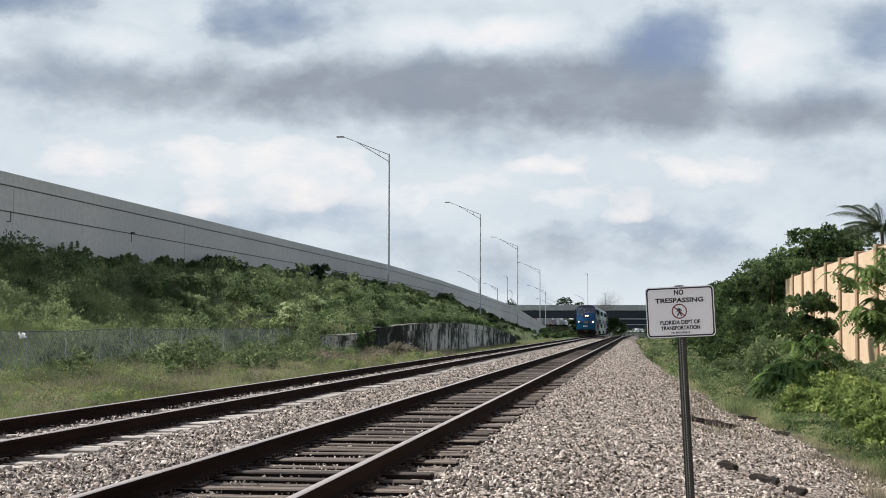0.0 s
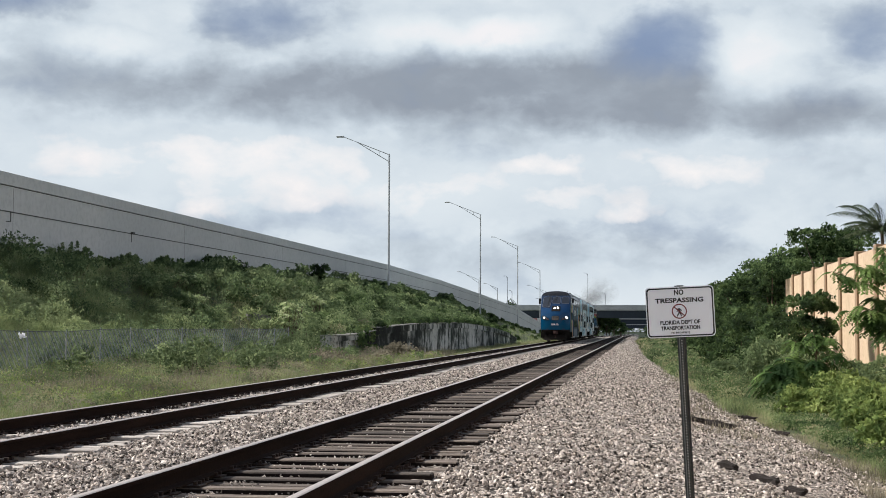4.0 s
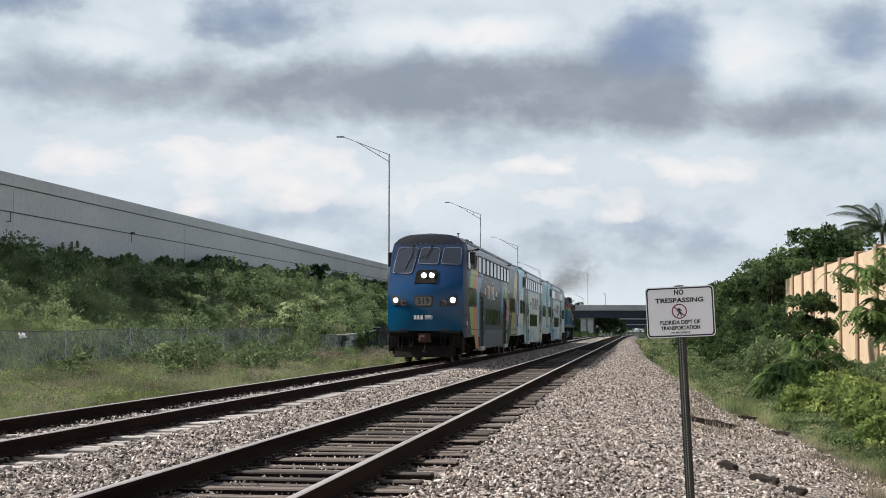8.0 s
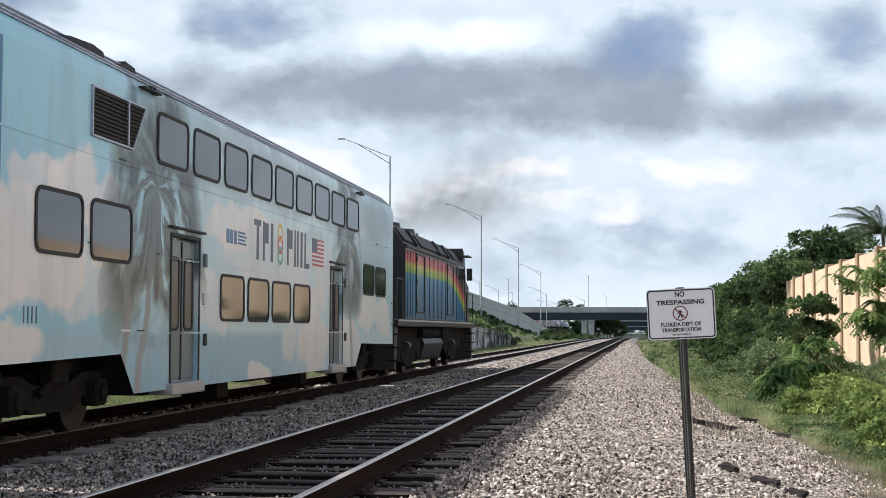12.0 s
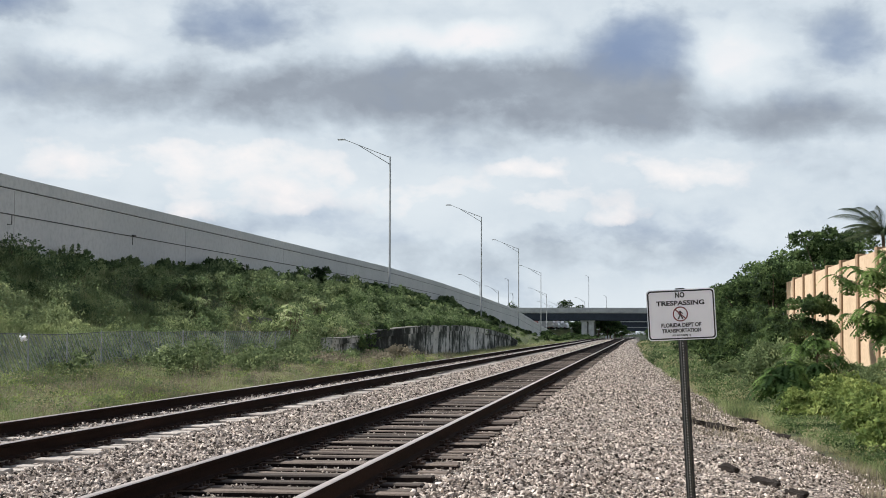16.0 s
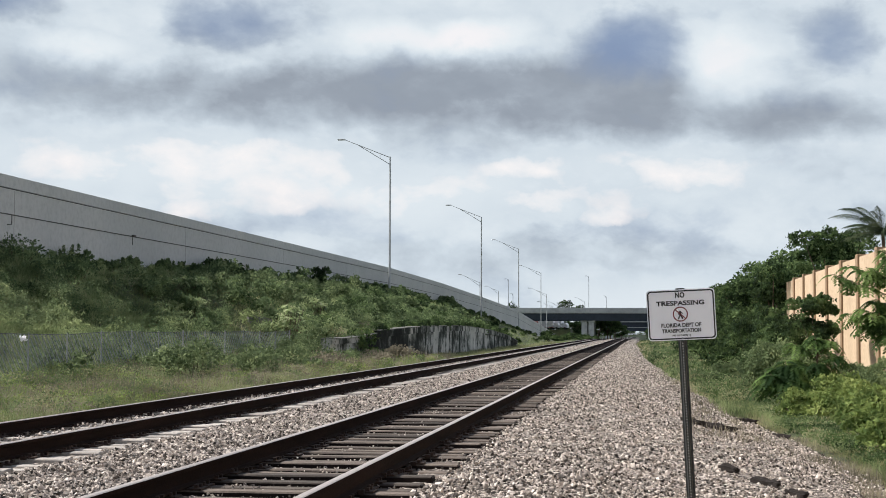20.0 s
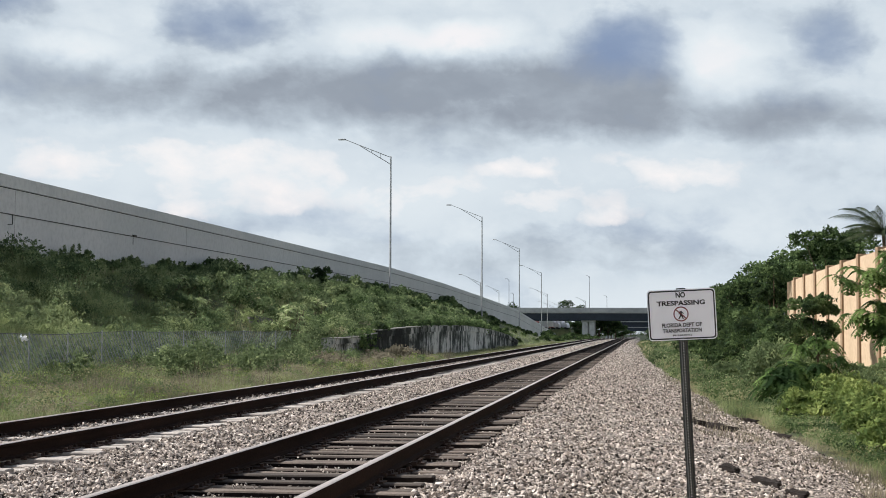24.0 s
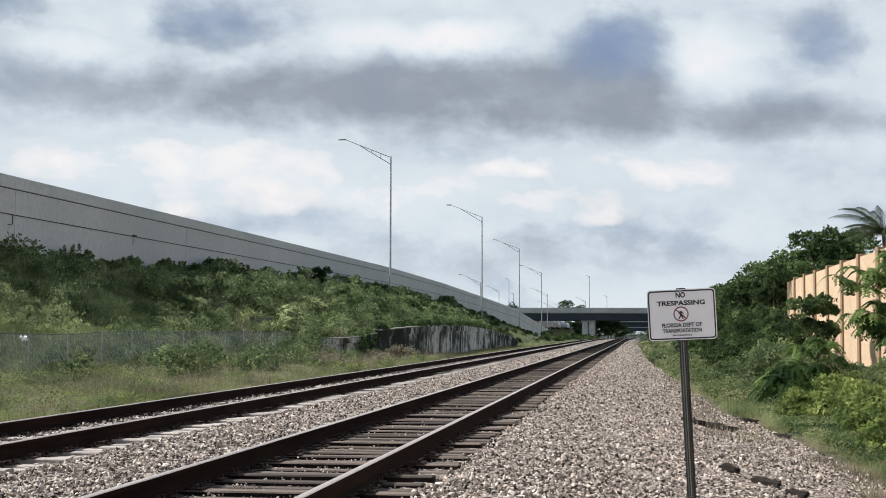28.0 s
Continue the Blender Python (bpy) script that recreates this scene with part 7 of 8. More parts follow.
# shrubs against the retaining wall and on the flat
for i, (x, y, w, h, mat) in enumerate(((-26.8, 65.5, 1.0, 1.5, "leaf_bank"), (-26.8, 69.5, 0.8, 1.2, "leaf_bank"), (-26.8, 77, 0.9, 1.3, "leaf_bank"), (-26.6, 83, 0.9, 1.1, "leaf_bank"), (-26.6, 99, 1.3, 1.5, "leaf_bank"),
                                        (-26.4, 109, 1.2, 1.1, "leaf_bank"), (-25.8, 126, 1.5, 2.1, "leaf_bank"), (-26.0, 133, 1.2, 1.3, "leaf_bank"), (-25.0, 146, 1.1, 1.6, "leaf_bank"), (-26.3, 172, 1.6, 1.5, "leaf_bank"),
                                        (-26.2, 196, 1.8, 1.6, "leaf_bank"), (-25.8, 232, 2.0, 1.7, "leaf_bank"), (-14.2, 43.5, 1.5, 1.5, "leaf_bush"), (-15.4, 46, 1.6, 1.3, "leaf_bush"), (-13.8, 50, 1.3, 1.0, "leaf_bush"),
                                        (-16.4, 39.5, 1.0, 1.2, "leaf_bush"), (-15.0, 60, 1.8, 1.2, "leaf_bush"), (-14.0, 63, 1.7, 1.0, "weed_brown"), (-16.2, 70.5, 2.2, 2.5, "leaf_bush"), (-16.6, 55, 1.3, 1.5, "leaf_bush"),
                                        (-13.2, 78, 1.5, 0.9, "weed_brown"), (-16.0, 49, 1.2, 1.3, "leaf_bush"), (-17.9, 42, 1.4, 1.6, "leaf_bush"), (-18.4, 50, 1.5, 1.7, "leaf_bush"), (-16.4, 43.5, 1.0, 0.9, "leaf_bush"), (-15.6, 52.5, 1.3, 0.9, "leaf_bush"), (-16.7, 58.5, 1.4, 1.2, "leaf_bush"), (-15.8, 63.5, 1.4, 1.1, "leaf_bush"), (-16.5, 66.5, 1.5, 1.5, "leaf_bush"), (-14.9, 56, 1.2, 0.8, "leaf_bush"), (-16.8, 46.5, 1.1, 1.1, "leaf_bush"), (-14.4, 68, 1.4, 0.9, "leaf_bush"), (-13.6, 72, 1.5, 0.8, "weed_brown"), (-13.4, 58, 1.1, 0.6, "leaf_bush"))):
    w, h = (w * 0.7, h * 0.62) if mat == "leaf_bank" else (w, h)
    bush(x, y, w, h, M[mat], {"leaf_bank": "dark green shrub on the highway bank", "leaf_bush": "leafy green shrub in the tall grass", "weed_brown": "brown dry shrub in the tall grass"}[mat], 60 + i, 0.14 if y > 90 else 0.085, 1100)

# the overgrown side right of the path
for i, (x, y, h, s, leaf, cnt, mat) in enumerate(((9.8, 178, 7.0, 4.0, 0.42, 2600, "leaf_tree"), (7.4, 215, 5.2, 4.2, 0.48, 2200, "leaf_tree"), (10.2, 140, 7.0, 4.2, 0.34, 3600, "leaf_tree"), (8.4, 112, 6.2, 3.4, 0.25, 5200, "leaf_tree"),
                                                  (9.2, 101, 7.1, 3.2, 0.24, 5400, "leaf_tree"), (13.6, 104, 10.0, 3.1, 0.25, 6000, "leaf_tree"), (15.4, 98, 7.6, 3.8, 0.24, 5600, "leaf_tree"), (16.2, 114, 10.2, 3.2, 0.27, 4600, "leaf_tree"),
                                                  # this row: tall trees added behind the others to darken the train
                                                  # side's reflections
                                                  (20.0, 160, 11.0, 5.5, 0.5, 1500, "leaf_tree"), (26.0, 190, 14.5, 6.5, 0.6, 1500, "leaf_tree"), (21.0, 215, 13.5, 6.0, 0.6, 1500, "leaf_tree"), (16.0, 240, 11.5, 6.0, 0.7, 1400, "leaf_tree"), (33.0, 230, 17.0, 7.5, 0.7, 1400, "leaf_tree"), (28.0, 265, 16.0, 7.0, 0.8, 1400, "leaf_tree"), (11.5, 260, 9.0, 6.0, 0.8, 1300, "leaf_tree"))):
    tree(x, y, h, s, M[mat], "dense dark green broadleaf tree", 100 + i, leaf * 0.58, int(cnt * 2.0), 0.2, 0.12)
for i, (x, y, w, h, mat, leaf, cnt) in enumerate(((5.6, 78, 2.4, 3.4, "leaf_tree", 0.24, 1900), (6.8, 88, 2.6, 4.2, "leaf_tree", 0.26, 1900), (5.2, 98, 2.4, 3.2, "leaf_tree", 0.28, 1500), (6.4, 68, 2.2, 2.8, "leaf_tree", 0.22, 1900),
                                                  (5.0, 118, 2.6, 3.0, "leaf_tree", 0.32, 1200), (5.6, 145, 3.0, 3.2, "leaf_tree", 0.4, 1000), (7.8, 76, 2.2, 3.4, "leaf_tree", 0.22, 1900), (5.2, 60, 1.7, 1.9, "leaf_bush", 0.18, 1500),
                                                  (6.2, 56, 1.7, 1.9, "leaf_bush", 0.17, 1500), (5.4, 49, 1.5, 1.5, "leaf_bush", 0.15, 1500), (6.6, 45, 1.8, 1.0, "leaf_bright", 0.15, 1800), (5.0, 38.5, 1.2, 0.95, "leaf_bright", 0.12, 1800),
                                                  (5.5, 35.5, 1.2, 0.85, "leaf_bright", 0.17, 1300), (4.25, 38.0, 0.9, 0.8, "leaf_bright", 0.17, 800), (6.6, 40.5, 1.7, 0.95, "leaf_bright", 0.17, 1300), (4.65, 28.0, 0.85, 0.75, "leaf_bright", 0.17, 1000), (5.15, 32.0, 1.0, 0.8, "leaf_bright", 0.18, 1000),
                                                  (8.0, 50, 1.8, 1.0, "leaf_bush", 0.15, 1700), (8.9, 58, 1.6, 0.9, "leaf_bush", 0.16, 1400), (4.3, 70, 1.2, 1.2, "leaf_bush", 0.18, 900))):
    bush(x, y, w, h, M[mat], "dense dark green shrub beside the path" if mat == "leaf_tree" else "leafy green shrub on the verge" if mat == "leaf_bush" else "bright sunlit green shrub on the verge", 140 + i, leaf * 0.50, int(cnt * 2.2))
tree(7.75, 64.0, 4.1, 1.3, M["leaf_tree"], "small tree with bare lower trunks before the tan wall", 181, 0.12, 3600, 0.05, 0.28)


M["leaf_feather"] = leafy("leaf_feather", (0.020, 0.046, 0.016, 1), (0.070, 0.125, 0.036, 1), (0.18, 0.27, 0.085, 1), passing=0.4)


def feather_tree(x, y, boughs, label, seed):
    """A thin tree whose boughs carry sprays of drooping pinnate leaves; a bough is (reach x, reach y, height above the rails)."""
    rr = random.Random(seed)
    base = thing("tree", label, "tree", at=pose(x, y, ground_z(x, y)))
    bm = bmesh.new()
    boughs = [(bx, by, h - ground_z(x, y)) for bx, by, h in boughs]
    top = max(b[2] for b in boughs) * 0.8
    add_rod(bm, (0, 0, -0.2), (0.1, 0.1, top), 0.07, 0.03, 8)
    verts, faces = [], []
    for bx, by, h in boughs:
        root, tip = Vector((0.1, 0.1, min(top, h * 0.75))), Vector((bx, by, h))
        add_rod(bm, root, tip, 0.022, 0.008, 5)
        for k in range(22 if top > 2.5 else 15):
            p = root.lerp(tip, 0.5 + 0.5 * rr.random() ** 0.7)
            a = rr.uniform(0, 2 * pi)
            out = Vector((cos(a), sin(a), 0))
            ln = rr.uniform(0.35, 0.6)
            cross = Vector((-sin(a), cos(a), 0))
            lift = rr.uniform(-0.1, 0.5)
            stem = [p + out * ln * f + Vector((0, 0, ln * (lift * f - (0.7 + lift * 0.5) * f * f))) for f in [j / 7 for j in range(8)]]
            for j in range(1, 8):
                d = (stem[j] - stem[j - 1]).normalized()
                for s in (-1, 1):
                    wl = 0.24 * (1.15 - 0.07 * j) * rr.uniform(0.85, 1.15)
                    q = stem[j] + (cross * s + d * 0.45 - Vector((0, 0, 0.35))).normalized() * wl
                    m = (stem[j] + q) / 2 + d * 0.05
                    m2 = (stem[j] + q) / 2 - d * 0.05
                    i0 = len(verts)
                    verts += [stem[j], m, q, m2]
                    faces.append((i0, i0 + 1, i0 + 2, i0 + 3))
    part("trunk", bm, M["bark"], base)
    part("crown", mesh_from("crown", verts, faces, M["leaf_feather"]), None, base)


feather_tree(8.5, 46.0, [(-2.45, 0.1, 3.1), (-1.95, 0.3, 3.4), (-1.45, -0.2, 3.3), (-0.9, 0.2, 3.9), (-0.8, 0.0, 3.5), (-1.9, 0.2, 1.85), (-1.6, -0.3, 2.0), (-1.2, 0.3, 2.3), (-1.0, -0.2, 1.7),
                          (-0.8, 0.2, 2.2), (-1.5, 0.1, 1.5), (-0.9, -0.3, 1.2), (-0.6, 0.2, 1.6)], "feathery-leaved tree overhanging the tan wall", 182)
feather_tree(3.95, 40.0, [(-0.25, 0.2, 0.3), (0.3, 0.2, 0.35), (-0.4, -0.2, 0.1), (0.45, -0.1, 0.05), (0.05, 0.3, 0.45), (0.0, -0.3, -0.05), (-0.55, 0.1, -0.15), (0.5, 0.2, -0.15)], "young feathery-leaved tree on the verge", 183)
feather_tree(5.6, 47.0, [(-0.6, 0.3, 0.9), (0.5, 0.3, 1.0), (-0.8, -0.2, 0.4), (0.7, -0.1, 0.5), (0.05, 0.4, 1.15), (0.0, -0.4, 0.3), (-0.4, 0.1, 0.1), (0.4, 0.2, 0.2)], "feathery-leaved sapling on the verge", 184)


def palm_tree(x, y, crown_z, seed):
    rr = random.Random(seed)
    z0 = ground_z(x, y)
    base = thing("palm_tree", "grey-green coconut palm with drooping fronds", "palm tree", at=pose(x, y, 0))
    part("trunk", rod((0.3, 0, z0 - 0.2), (0, 0, crown_z), 0.16, 0.10, 10), M["bark"], base)
    for i in range(27):
        az = 2 * pi * i / 27 + rr.uniform(-0.15, 0.15)
        lift = (0.1, 0.4, 0.7, 1.0, 1.4)[i % 5] + rr.uniform(0, 0.3)
        ln = rr.uniform(2.5, 3.4)
        pts = [Vector((cos(az) * ln * f, sin(az) * ln * f, crown_z + ln * (lift * f - (0.35 + 0.40 * lift) * f * f))) for f in [k / 12 for k in range(13)]]
        bm = bmesh.new()
        for a, b in zip(pts, pts[1:]):
            add_rod(bm, a, b, 0.02, 0.014, 4)
        side = Vector((-sin(az), cos(az), 0))
        for k in range(1, 40):
            f = k / 40 * 12
            j = min(11, int(f))
            p = pts[j].lerp(pts[j + 1], f - j)
            d = (pts[j + 1] - pts[j]).normalized()
            wl = 0.62 * sin(pi * min(1, 0.12 + k / 42)) ** 0.6
            for s in (-1, 1):
                q = p + (side * s * 0.75 + d * 0.5 - Vector((0, 0, 0.75))).normalized() * wl * rr.uniform(0.8, 1.15)
                w = d * 0.028
                vs = [bm.verts.new(c) for c in (p - w, p + w, q)]
                bm.faces.new(vs)
        part("frond", bm, M["leaf_palm"], base)


palm_tree(14.9, 90.0, 7.4, 9)

# distance: trees beyond the bridge and at the far end of the line
for i, (x, y, h, sp) in enumerate(((-54, 600, 16.5, 7), (-60, 610, 15.8, 7), (-31, 600, 18.2, 5.5), (-26, 606, 15.5, 5), (-22.5, 500, 7.5, 3.0), (-19.5, 505, 8.0, 3.4), (-13.5, 478, 8.0, 3.6), (-10.8, 482, 8.4, 3.6), (-8.3, 486, 7.4, 3.0), (-6.6, 520, 5.4, 2.4),
                                   (12, 420, 8.0, 6), (13, 350, 7.5, 6), (10.5, 300, 6.5, 5.0), (7.0, 250, 4.6, 3.6), (9.5, 470, 6, 4), (20, 520, 9, 7), (-9.5, 800, 6.5, 4), (7, 820, 7, 4), (-44, 585, 8.0, 5), (-21.5, 572, 8.0, 4), (-34, 640, 9.0, 5), (-27, 645, 9.5, 5), (-40, 650, 9.0, 5), (-22, 1150, 8.0, 8), (-8, 1160, 7.0, 7), (5, 1150, 7.5, 8), (18, 1160, 8.0, 8), (-18, 578, 8.6, 5), (-12, 585, 7.5, 4), (8.2, 205, 4.4, 3.4), (6.4, 180, 3.4, 2.4), (5.2, 330, 3.8, 2.6), (5.0, 400, 4.2, 3.0))):
    tree(x, y, h, sp, M["leaf_tree"], "distant dark green tree near the bridge", 200 + i, 0.34 if y > 440 else 0.3, 3000, 0.22, 0.05)
for i, (x, y, w, h) in enumerate(((-16, 400, 3.0, 2.2), (-19, 380, 2.6, 2.4), (-21, 415, 3.0, 2.6), (-14, 430, 2.5, 1.8), (-23, 350, 2.4, 2.2), (-20, 330, 2.0, 1.2), (-17, 300, 2.0, 1.3), (-13.5, 350, 2.0, 1.2), (5.4, 165, 2.2, 2.2), (4.8, 205, 2.2, 2.0), (4.8, 250, 2.5, 2.2))):
    bush(x, y, w * 0.9, h * 0.7, M["leaf_tree" if x < 0 else "leaf_bush"], "low green scrub at the far end of the wall", 230 + i, 0.26, 900)


M["truck_pink"] = flat_paint("truck_pink", lin(206, 150, 146), 0.5)


def parked_truck(at, paint, label, group):
    base = thing("parked_truck", label, "truck", group, at=at)
    part("cargo_box", box(-1.2, 1.2, 0, 5.2, 0.9, 3.3, 0.05), paint, base)
    part("cab", prism([(-0.1, 0.6), (-1.9, 0.6), (-1.9, 1.5), (-1.4, 2.3), (-0.1, 2.3)], "x", -1.05, 1.05), paint, base)
    part("windscreen", prism([(-1.86, 1.55), (-1.46, 2.2), (-1.44, 2.2), (-1.84, 1.55)], "x", -0.9, 0.9), M["glass"], base)
    for y in (-1.2, 3.8):
        for s in (-1, 1):
            bm = bmesh.new()
            disc(bm, s * 1.0 - 0.12, s * 1.0 + 0.12, y, 0.45, 0.45, 14)
            part("wheel", bm, M["rubber"], base)


yard = bmesh.new()
add_prism(yard, [(470.0, -4.0), (500.0, -4.0), (500.0, 1.9), (476.0, 1.9)], "x", -60.0, -23.0)
yard_me = bpy.data.meshes.new("yard")
yard.to_mesh(yard_me)
yard.free()
yard_me.materials.append(M["bank_soil"])
solid("ground_yard", yard_me, "raised grassy yard behind the end of the wall", "ground", kind="structure")
for k, (x, y, turn, m, label) in enumerate(((-25.8, 480, 70, "sign_white", "white box truck parked beyond the wall"), (-28.6, 478, 75, "sign_white", "white box truck parked beyond the wall"), (-32.5, 486, 80, "sign_white", "white box truck parked beyond the wall"), (-30.4, 481, 70, "truck_pink", "pale pink box truck parked beyond the wall"))):
    parked_truck(pose(x, y, 1.9, 0, 0, turn), M[m], label, "parked trucks")

# larger shrubs scattered over the bank
rb = random.Random(88)
for i in range(64):
    y = 44 * (200 / 44) ** rb.random()
    f = rb.random()
    x = -18.2 - 8.6 * f
    light = rb.random() < 0.5 - 0.25 * f
    bush(x, y, rb.uniform(0.8, 2.0), rb.uniform(0.6, 1.5), M["leaf_bush" if light else "leaf_bank"], "pale leafy shrub on the highway bank" if light else "deep green shrub on the highway bank", 300 + i, 0.00125 * max(55, y), 900)

# slender upright weeds along the foot of the retaining wall
def tall_weed(x, y, h, seed):
    rng, rr = np.random.default_rng(seed), random.Random(seed)
    base = thing("tall_weed", "slender upright dark green weed below the wall", "weed", "tall weeds along the wall", at=pose(x, y, ground_z(x, y)))
    blobs = []
    for i in range(rr.choice((2, 3, 3, 4))):
        tip = Vector((rr.uniform(-0.3, 0.3), rr.uniform(-0.7, 0.7), h * rr.uniform(0.7, 1.1)))
        foot = Vector((tip.x * 0.5, tip.y * 0.7, -0.1))
        part("stem", rod(foot, tip, 0.012, 0.005, 4), M["bark"], base)
        for k in (0.45, 0.62, 0.78, 0.92, 1.02):
            w = 0.12 * (1.3 - k) * rr.uniform(0.5, 1.3)
            blobs.append((tuple(foot.lerp(tip, k + rr.uniform(-0.08, 0.08))), (w + 0.05, w + 0.09, h * 0.12), 20))
    part("foliage", foliage_mesh("leaves", blobs, 0.06, M["leaf_bush"], rng, 2.4), None, base)


rw = random.Random(71)
for i in range(14):
    y = 78 * (160 / 78) ** rw.random()
    tall_weed(WALL_X + rw.uniform(0.4, 1.6), y, rw.uniform(0.35, 0.85), 500 + i)

# broad-leaved plants with pale lobed leaves among the scrub
M["leaf_broad"] = leafy("leaf_broad", (0.16, 0.22, 0.08, 1), (0.26, 0.34, 0.14, 1), (0.46, 0.52, 0.30, 1), passing=0.35)


def broad_leaf(name, r):
    """One lobed leaf, cupped, on a short stalk."""
    verts, faces = [(0, 0, 0)], []
    k = 18
    for i in range(k + 1):
        a = -2.6 + 5.2 * i / k
        rad = r * (1.0 if i % 2 == 0 else 0.62)
        verts.append((rad * cos(a), rad * sin(a), -0.22 * rad * (1 if i % 2 == 0 else 0.4)))
    faces = [(0, i + 1, i + 2) for i in range(k)]
    return mesh_from(name, verts, faces, M["leaf_broad"])


LEAF_A, LEAF_B = broad_leaf("leaf", 0.24), broad_leaf("leaf", 0.16)


def broad_leaved_plant(x, y, h, spread, count, seed):
    rr = random.Random(seed)
    base = thing("broad_leaved_plant", "shrub with large pale green lobed leaves on the bank", "plant", "broad-leaved plants on the bank", at=pose(x, y, ground_z(x, y)))
    bm = bmesh.new()
    spots = []
    for i in range(count):
        a, f = rr.uniform(0, 2 * pi), rr.uniform(0.45, 1.0)
        tip = Vector((spread * cos(a) * rr.uniform(0.2, 1), spread * sin(a) * rr.uniform(0.2, 1), h * f))
        add_rod(bm, (tip.x * 0.25, tip.y * 0.25, -0.1), tip, 0.016, 0.008, 4)
        spots.append((tip, a))
    part("stem", bm, M["bark"], base)
    for tip, a in spots:
        leaf = part("leaf", LEAF_A if rr.random() < 0.5 else LEAF_B, None, base)
        leaf.matrix_basis = pose(tip.x, tip.y, tip.z, rr.uniform(-35, 35), rr.uniform(5, 50), math.degrees(a)) @ Matrix.Diagonal((rr.uniform(0.8, 1.3),) * 3 + (1,))


for i, (x, y, h, spread, count) in enumerate(((-24.6, 72.2, 0.9, 1.1, 26), (-24.3, 74.5, 0.8, 0.8, 14), (-22.6, 70.2, 0.9, 0.8, 18), (-22.8, 89.0, 1.1, 1.0, 20), (-19.8, 86.3, 1.2, 0.7, 14), (-18.4, 73.6, 2.0, 1.1, 40), (-18.9, 75.4, 1.6, 0.8, 22),
                                              (-16.6, 47.6, 1.3, 0.6, 14), (-16.4, 50.5, 1.2, 0.5, 10), (-16.3, 73.5, 1.3, 0.7, 18), (-21.3, 68.0, 0.8, 0.6, 10), (-23.0, 80.0, 0.8, 0.7, 12))):
    broad_leaved_plant(x, y, h, spread, count, 700 + i)


# a dark rounded shrub and tall stalks standing up before the retaining wall
bush(-27.0, 118.3, 1.0, 1.9, M["leaf_tree"], "dark rounded shrub standing against the retaining wall", 720, 0.13, 1700)
bush(-27.0, 87.8, 1.1, 1.2, M["leaf_tree"], "dark mounded shrub at the foot of the retaining wall", 721, 0.10, 1500)
for i, (y, h) in enumerate(((60.6, 0.8), (64.3, 0.8), (65.1, 0.9), (67.0, 0.8), (71.0, 0.6), (72.6, 0.7), (73.4, 0.7), (80.0, 0.7), (96.5, 0.9))):
    tall_weed(WALL_X + 0.9, y, h, 560 + i)


def headwall():
    """A short concrete apron that curves down the bank towards the fence."""
    base = thing("drain_apron", "weathered grey concrete drain edge curving down the bank", "drain")
    pts = [(-20.7 + 0.95 * t, 73.6 + 1.2 * t, t) for t in (0, 0.25, 0.5, 0.75, 1.0)]
    for (x0, y0, _), (x1, y1, _) in zip(pts, pts[1:]):
        bm = bmesh.new()
        z0, z1 = ground_z(x0, y0) + 0.55, ground_z(x1, y1) + 0.55
        lo = [bm.verts.new(v) for v in ((x0, y0, z0 - 0.7), (x1, y1, z1 - 0.7), (x1 - 0.2, y1 + 0.25, z1 - 0.7), (x0 - 0.2, y0 + 0.25, z0 - 0.7))]
        hi = [bm.verts.new(v) for v in ((x0, y0, z0), (x1, y1, z1), (x1 - 0.2, y1 + 0.25, z1), (x0 - 0.2, y0 + 0.25, z0))]
        for i in range(4):
            bm.faces.new((lo[i], lo[(i + 1) % 4], hi[(i + 1) % 4], hi[i]))
        bm.faces.new(hi)
        bmesh.ops.recalc_face_normals(bm, faces=bm.faces[:])
        part("slab", bm, M["stained_cap"], base)


headwall()


def plastic_bag():
    """A torn white bag caught on the fence wire."""
    rr = random.Random(17)
    bm = bmesh.new()
    rows = []
    for j in range(7):
        rows.append([bm.verts.new((FENCE_X + 0.10 + 0.10 * rr.random(), 37.35 + 0.058 * i + 0.03 * rr.uniform(-1, 1), 0.95 + 0.030 * j * (0.7 + 0.3 * sin(i * 1.7)) + 0.03 * rr.uniform(-1, 1))) for i in range(8)])
    for a, b in zip(rows, rows[1:]):
        for i in range(7):
            if (i, rows.index(a)) not in ((3, 4), (4, 5), (0, 5), (6, 0), (3, 5)):
                bm.faces.new((a[i], a[i + 1], b[i + 1], b[i]))
    bmesh.ops.solidify(bm, geom=bm.faces[:], thickness=0.004)
    me = bpy.data.meshes.new("plastic_bag")
    bm.to_mesh(me)
    bm.free()
    me.materials.append(M["sign_white"])
    solid("plastic_bag", me, "torn white plastic bag caught on the fence", "plastic bag")


plastic_bag()

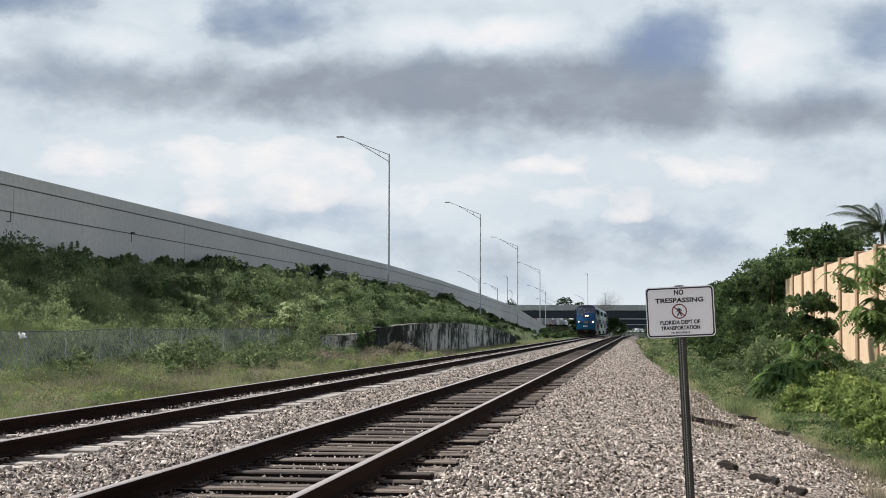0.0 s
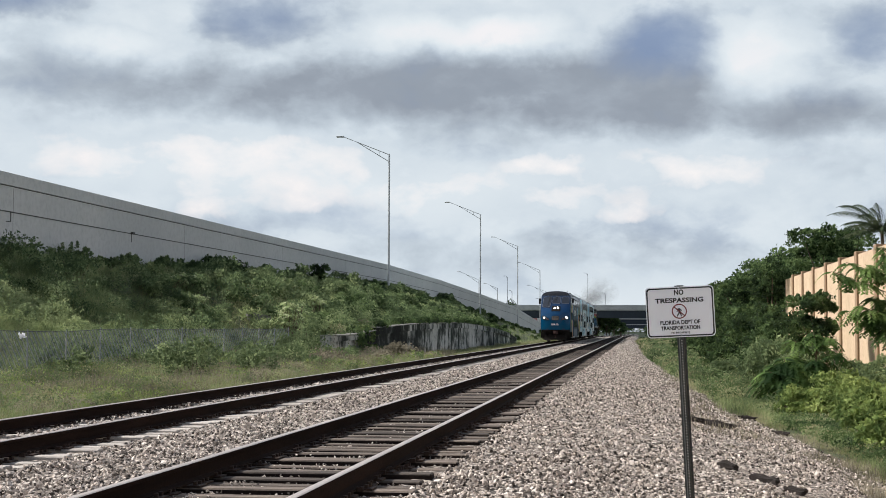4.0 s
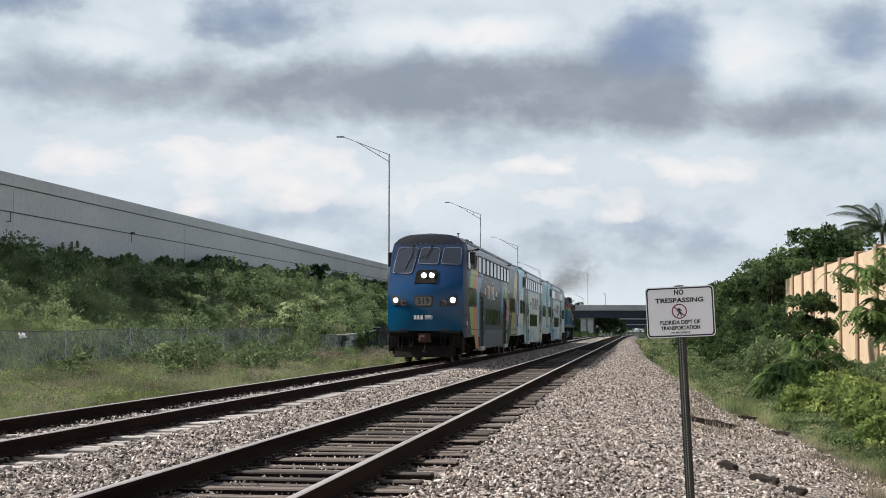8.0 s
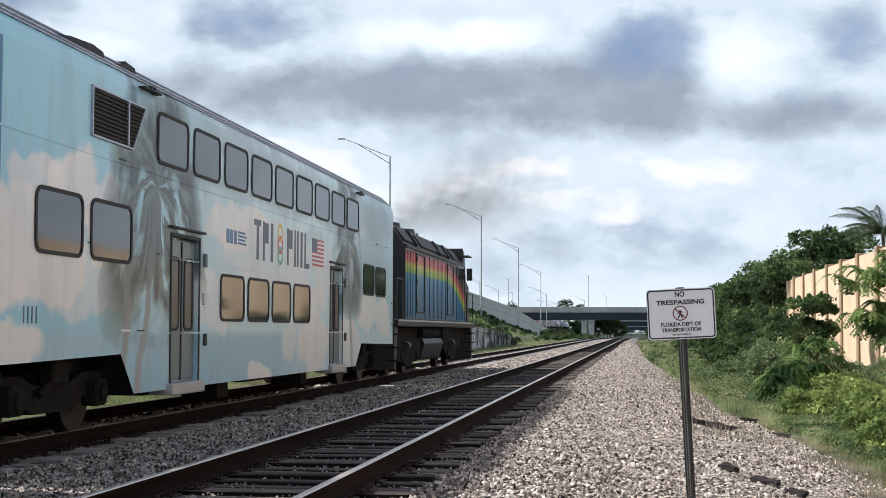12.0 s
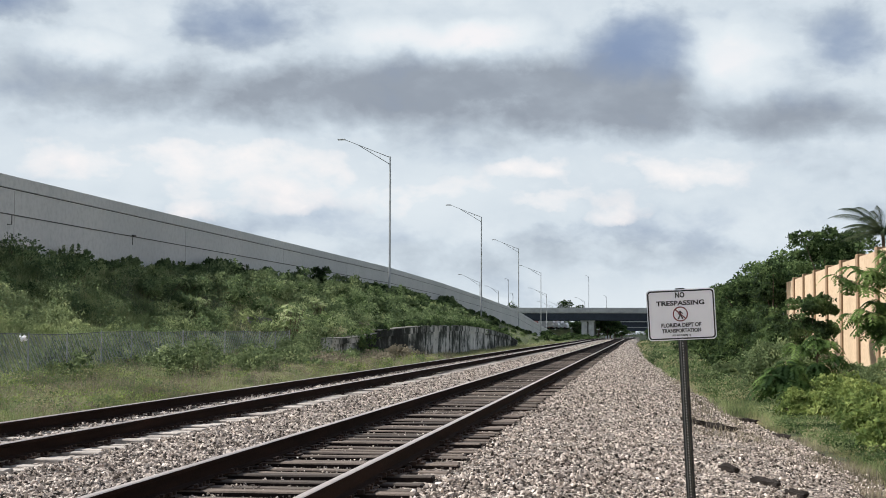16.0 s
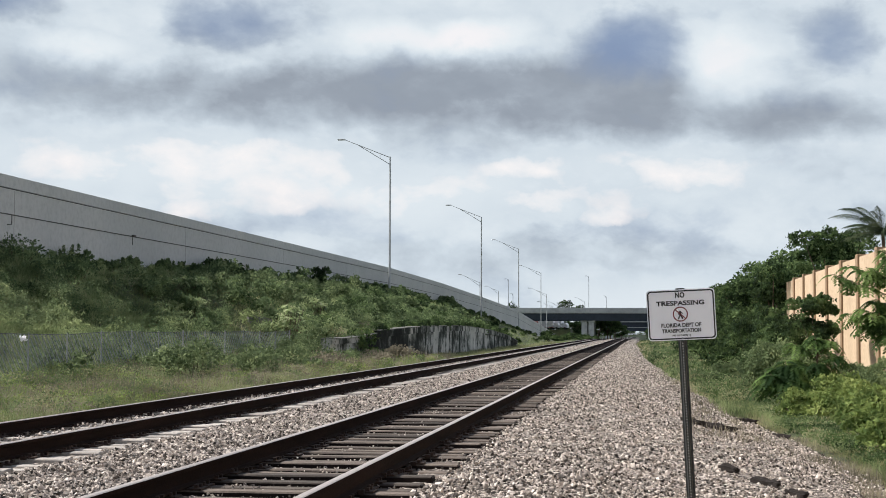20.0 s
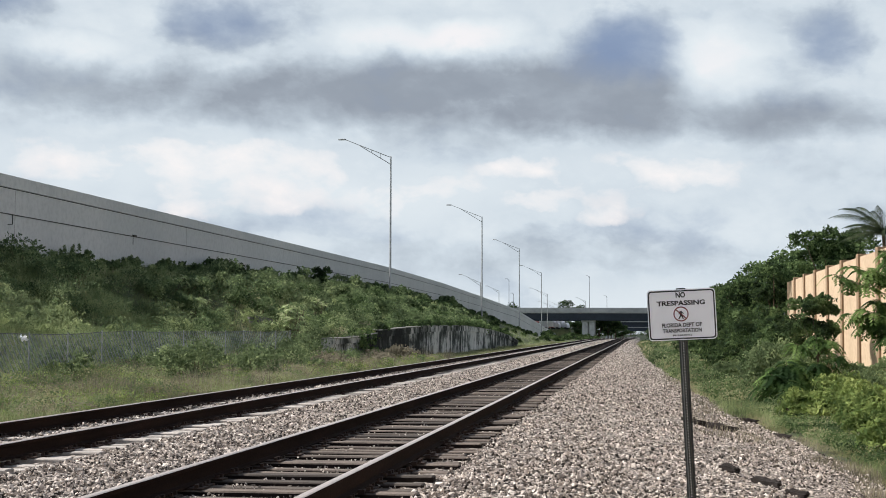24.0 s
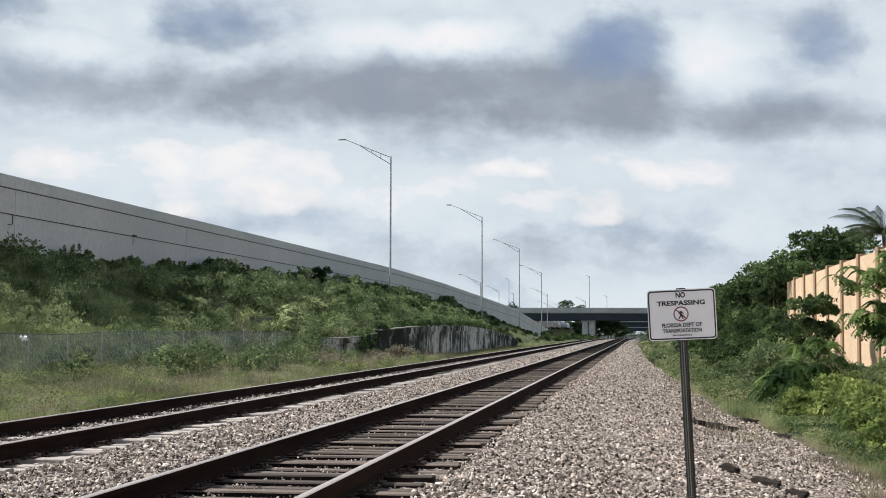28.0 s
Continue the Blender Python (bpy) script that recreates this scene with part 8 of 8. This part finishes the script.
# ---- exhaust haze over the locomotive ----
def smoke():
    """A few thin bowed veils that fade towards their rims."""
    n = Nodes("smoke")
    n.done(grey(0.16, 0.12), 1.0, 0, 0.0)
    g = n.add("ShaderNodeTexGradient")
    g.gradient_type = "SPHERICAL"
    n.link(n.coords(), g.inputs["Vector"])
    cloud = n.ramp(n.noise(1.6, 5, 0.6), [(0.30, grey(0.0)), (0.75, grey(1.0))])
    tr = n.add("ShaderNodeBsdfTransparent")
    mx = n.add("ShaderNodeMixShader")
    n.link(n.math("MULTIPLY", n.math("MULTIPLY", g.outputs["Fac"], 0.60), cloud, clamp=True), mx.inputs[0])
    n.link(tr.outputs[0], mx.inputs[1])
    n.link(n.bsdf.outputs[0], mx.inputs[2])
    n.link(mx.outputs[0], n.out.inputs["Surface"])
    base = thing("exhaust_smoke", "thin brown-grey exhaust smoke trailing from the stack", "smoke")
    rng = random.Random(4)
    verts, faces = [], []
    k = 12
    for j in range(k + 1):
        for i in range(k + 1):
            u, v = 2 * i / k - 1, 2 * j / k - 1
            verts.append((u, 0.25 * (u * u + v * v) + 0.05 * rng.uniform(-1, 1), v))
    faces = [(j * (k + 1) + i, j * (k + 1) + i + 1, (j + 1) * (k + 1) + i + 1, (j + 1) * (k + 1) + i) for j in range(k) for i in range(k)]
    me = mesh_from("puff", verts, faces, n.m)
    for y, z, w, h in ((9.9, 5.0, 0.9, 0.8), (11.4, 5.5, 1.6, 1.2), (14.0, 6.0, 2.2, 1.6), (17.5, 6.6, 2.8, 2.2), (22.0, 7.2, 3.3, 2.8)):
        p = part("puff", me, None, base)
        p.matrix_basis = pose(0.15 * (y - 10), y, z, 0, 0, rng.uniform(-20, 20)) @ Matrix.Diagonal((w, 1, h, 1))
    return base


haze = smoke()


# ---- what moves ----
def train_y(t):
    """Where the joint behind the leading car is, at t seconds."""
    return 32.18 - 21.73 * (t - 10) - 0.134 * (t - 10) ** 2


CAR = 24.3


def motions():
    times = [0, 0.5, 1, 1.5, 2, 2.5, 3, 3.5, 4, 4.5, 5, 5.5, 6, 6.5, 7, 7.5, 8, 8.5, 9, 9.5, 10, 10.5, 11, 11.5, 12, 12.5, 13, 14, 15, 17, 19, 22, 25, 28]
    for i, ob in enumerate(TRAIN):
        walk(ob, [(t, pose(FAR_X, train_y(t) + CAR * (i - 1), 0)) for t in times])
    # wheels roll on their rails, less than a right angle from key to key
    turns = [k / 30 for k in range(391)] + [28.0]
    for i, ob in enumerate(TRAIN):
        for bogie_part in ob.children:
            for w in bogie_part.children:
                if w.name.startswith("wheelset"):
                    spot = w.matrix_basis.translation.copy()
                    r = spot.z
                    walk(w, [(t, pose(spot.x, spot.y, spot.z, math.degrees(-train_y(min(t, 13.0)) / r) % 360)) for t in turns])
    walk(haze, [(t, pose(FAR_X, train_y(t) + CAR * 2, 0)) for t in times])
    walk(backdrop, [(0, pose(0, 0, 0)), (14, pose(-21, 0, 0)), (28, pose(-42, 0, 0))])


motions()
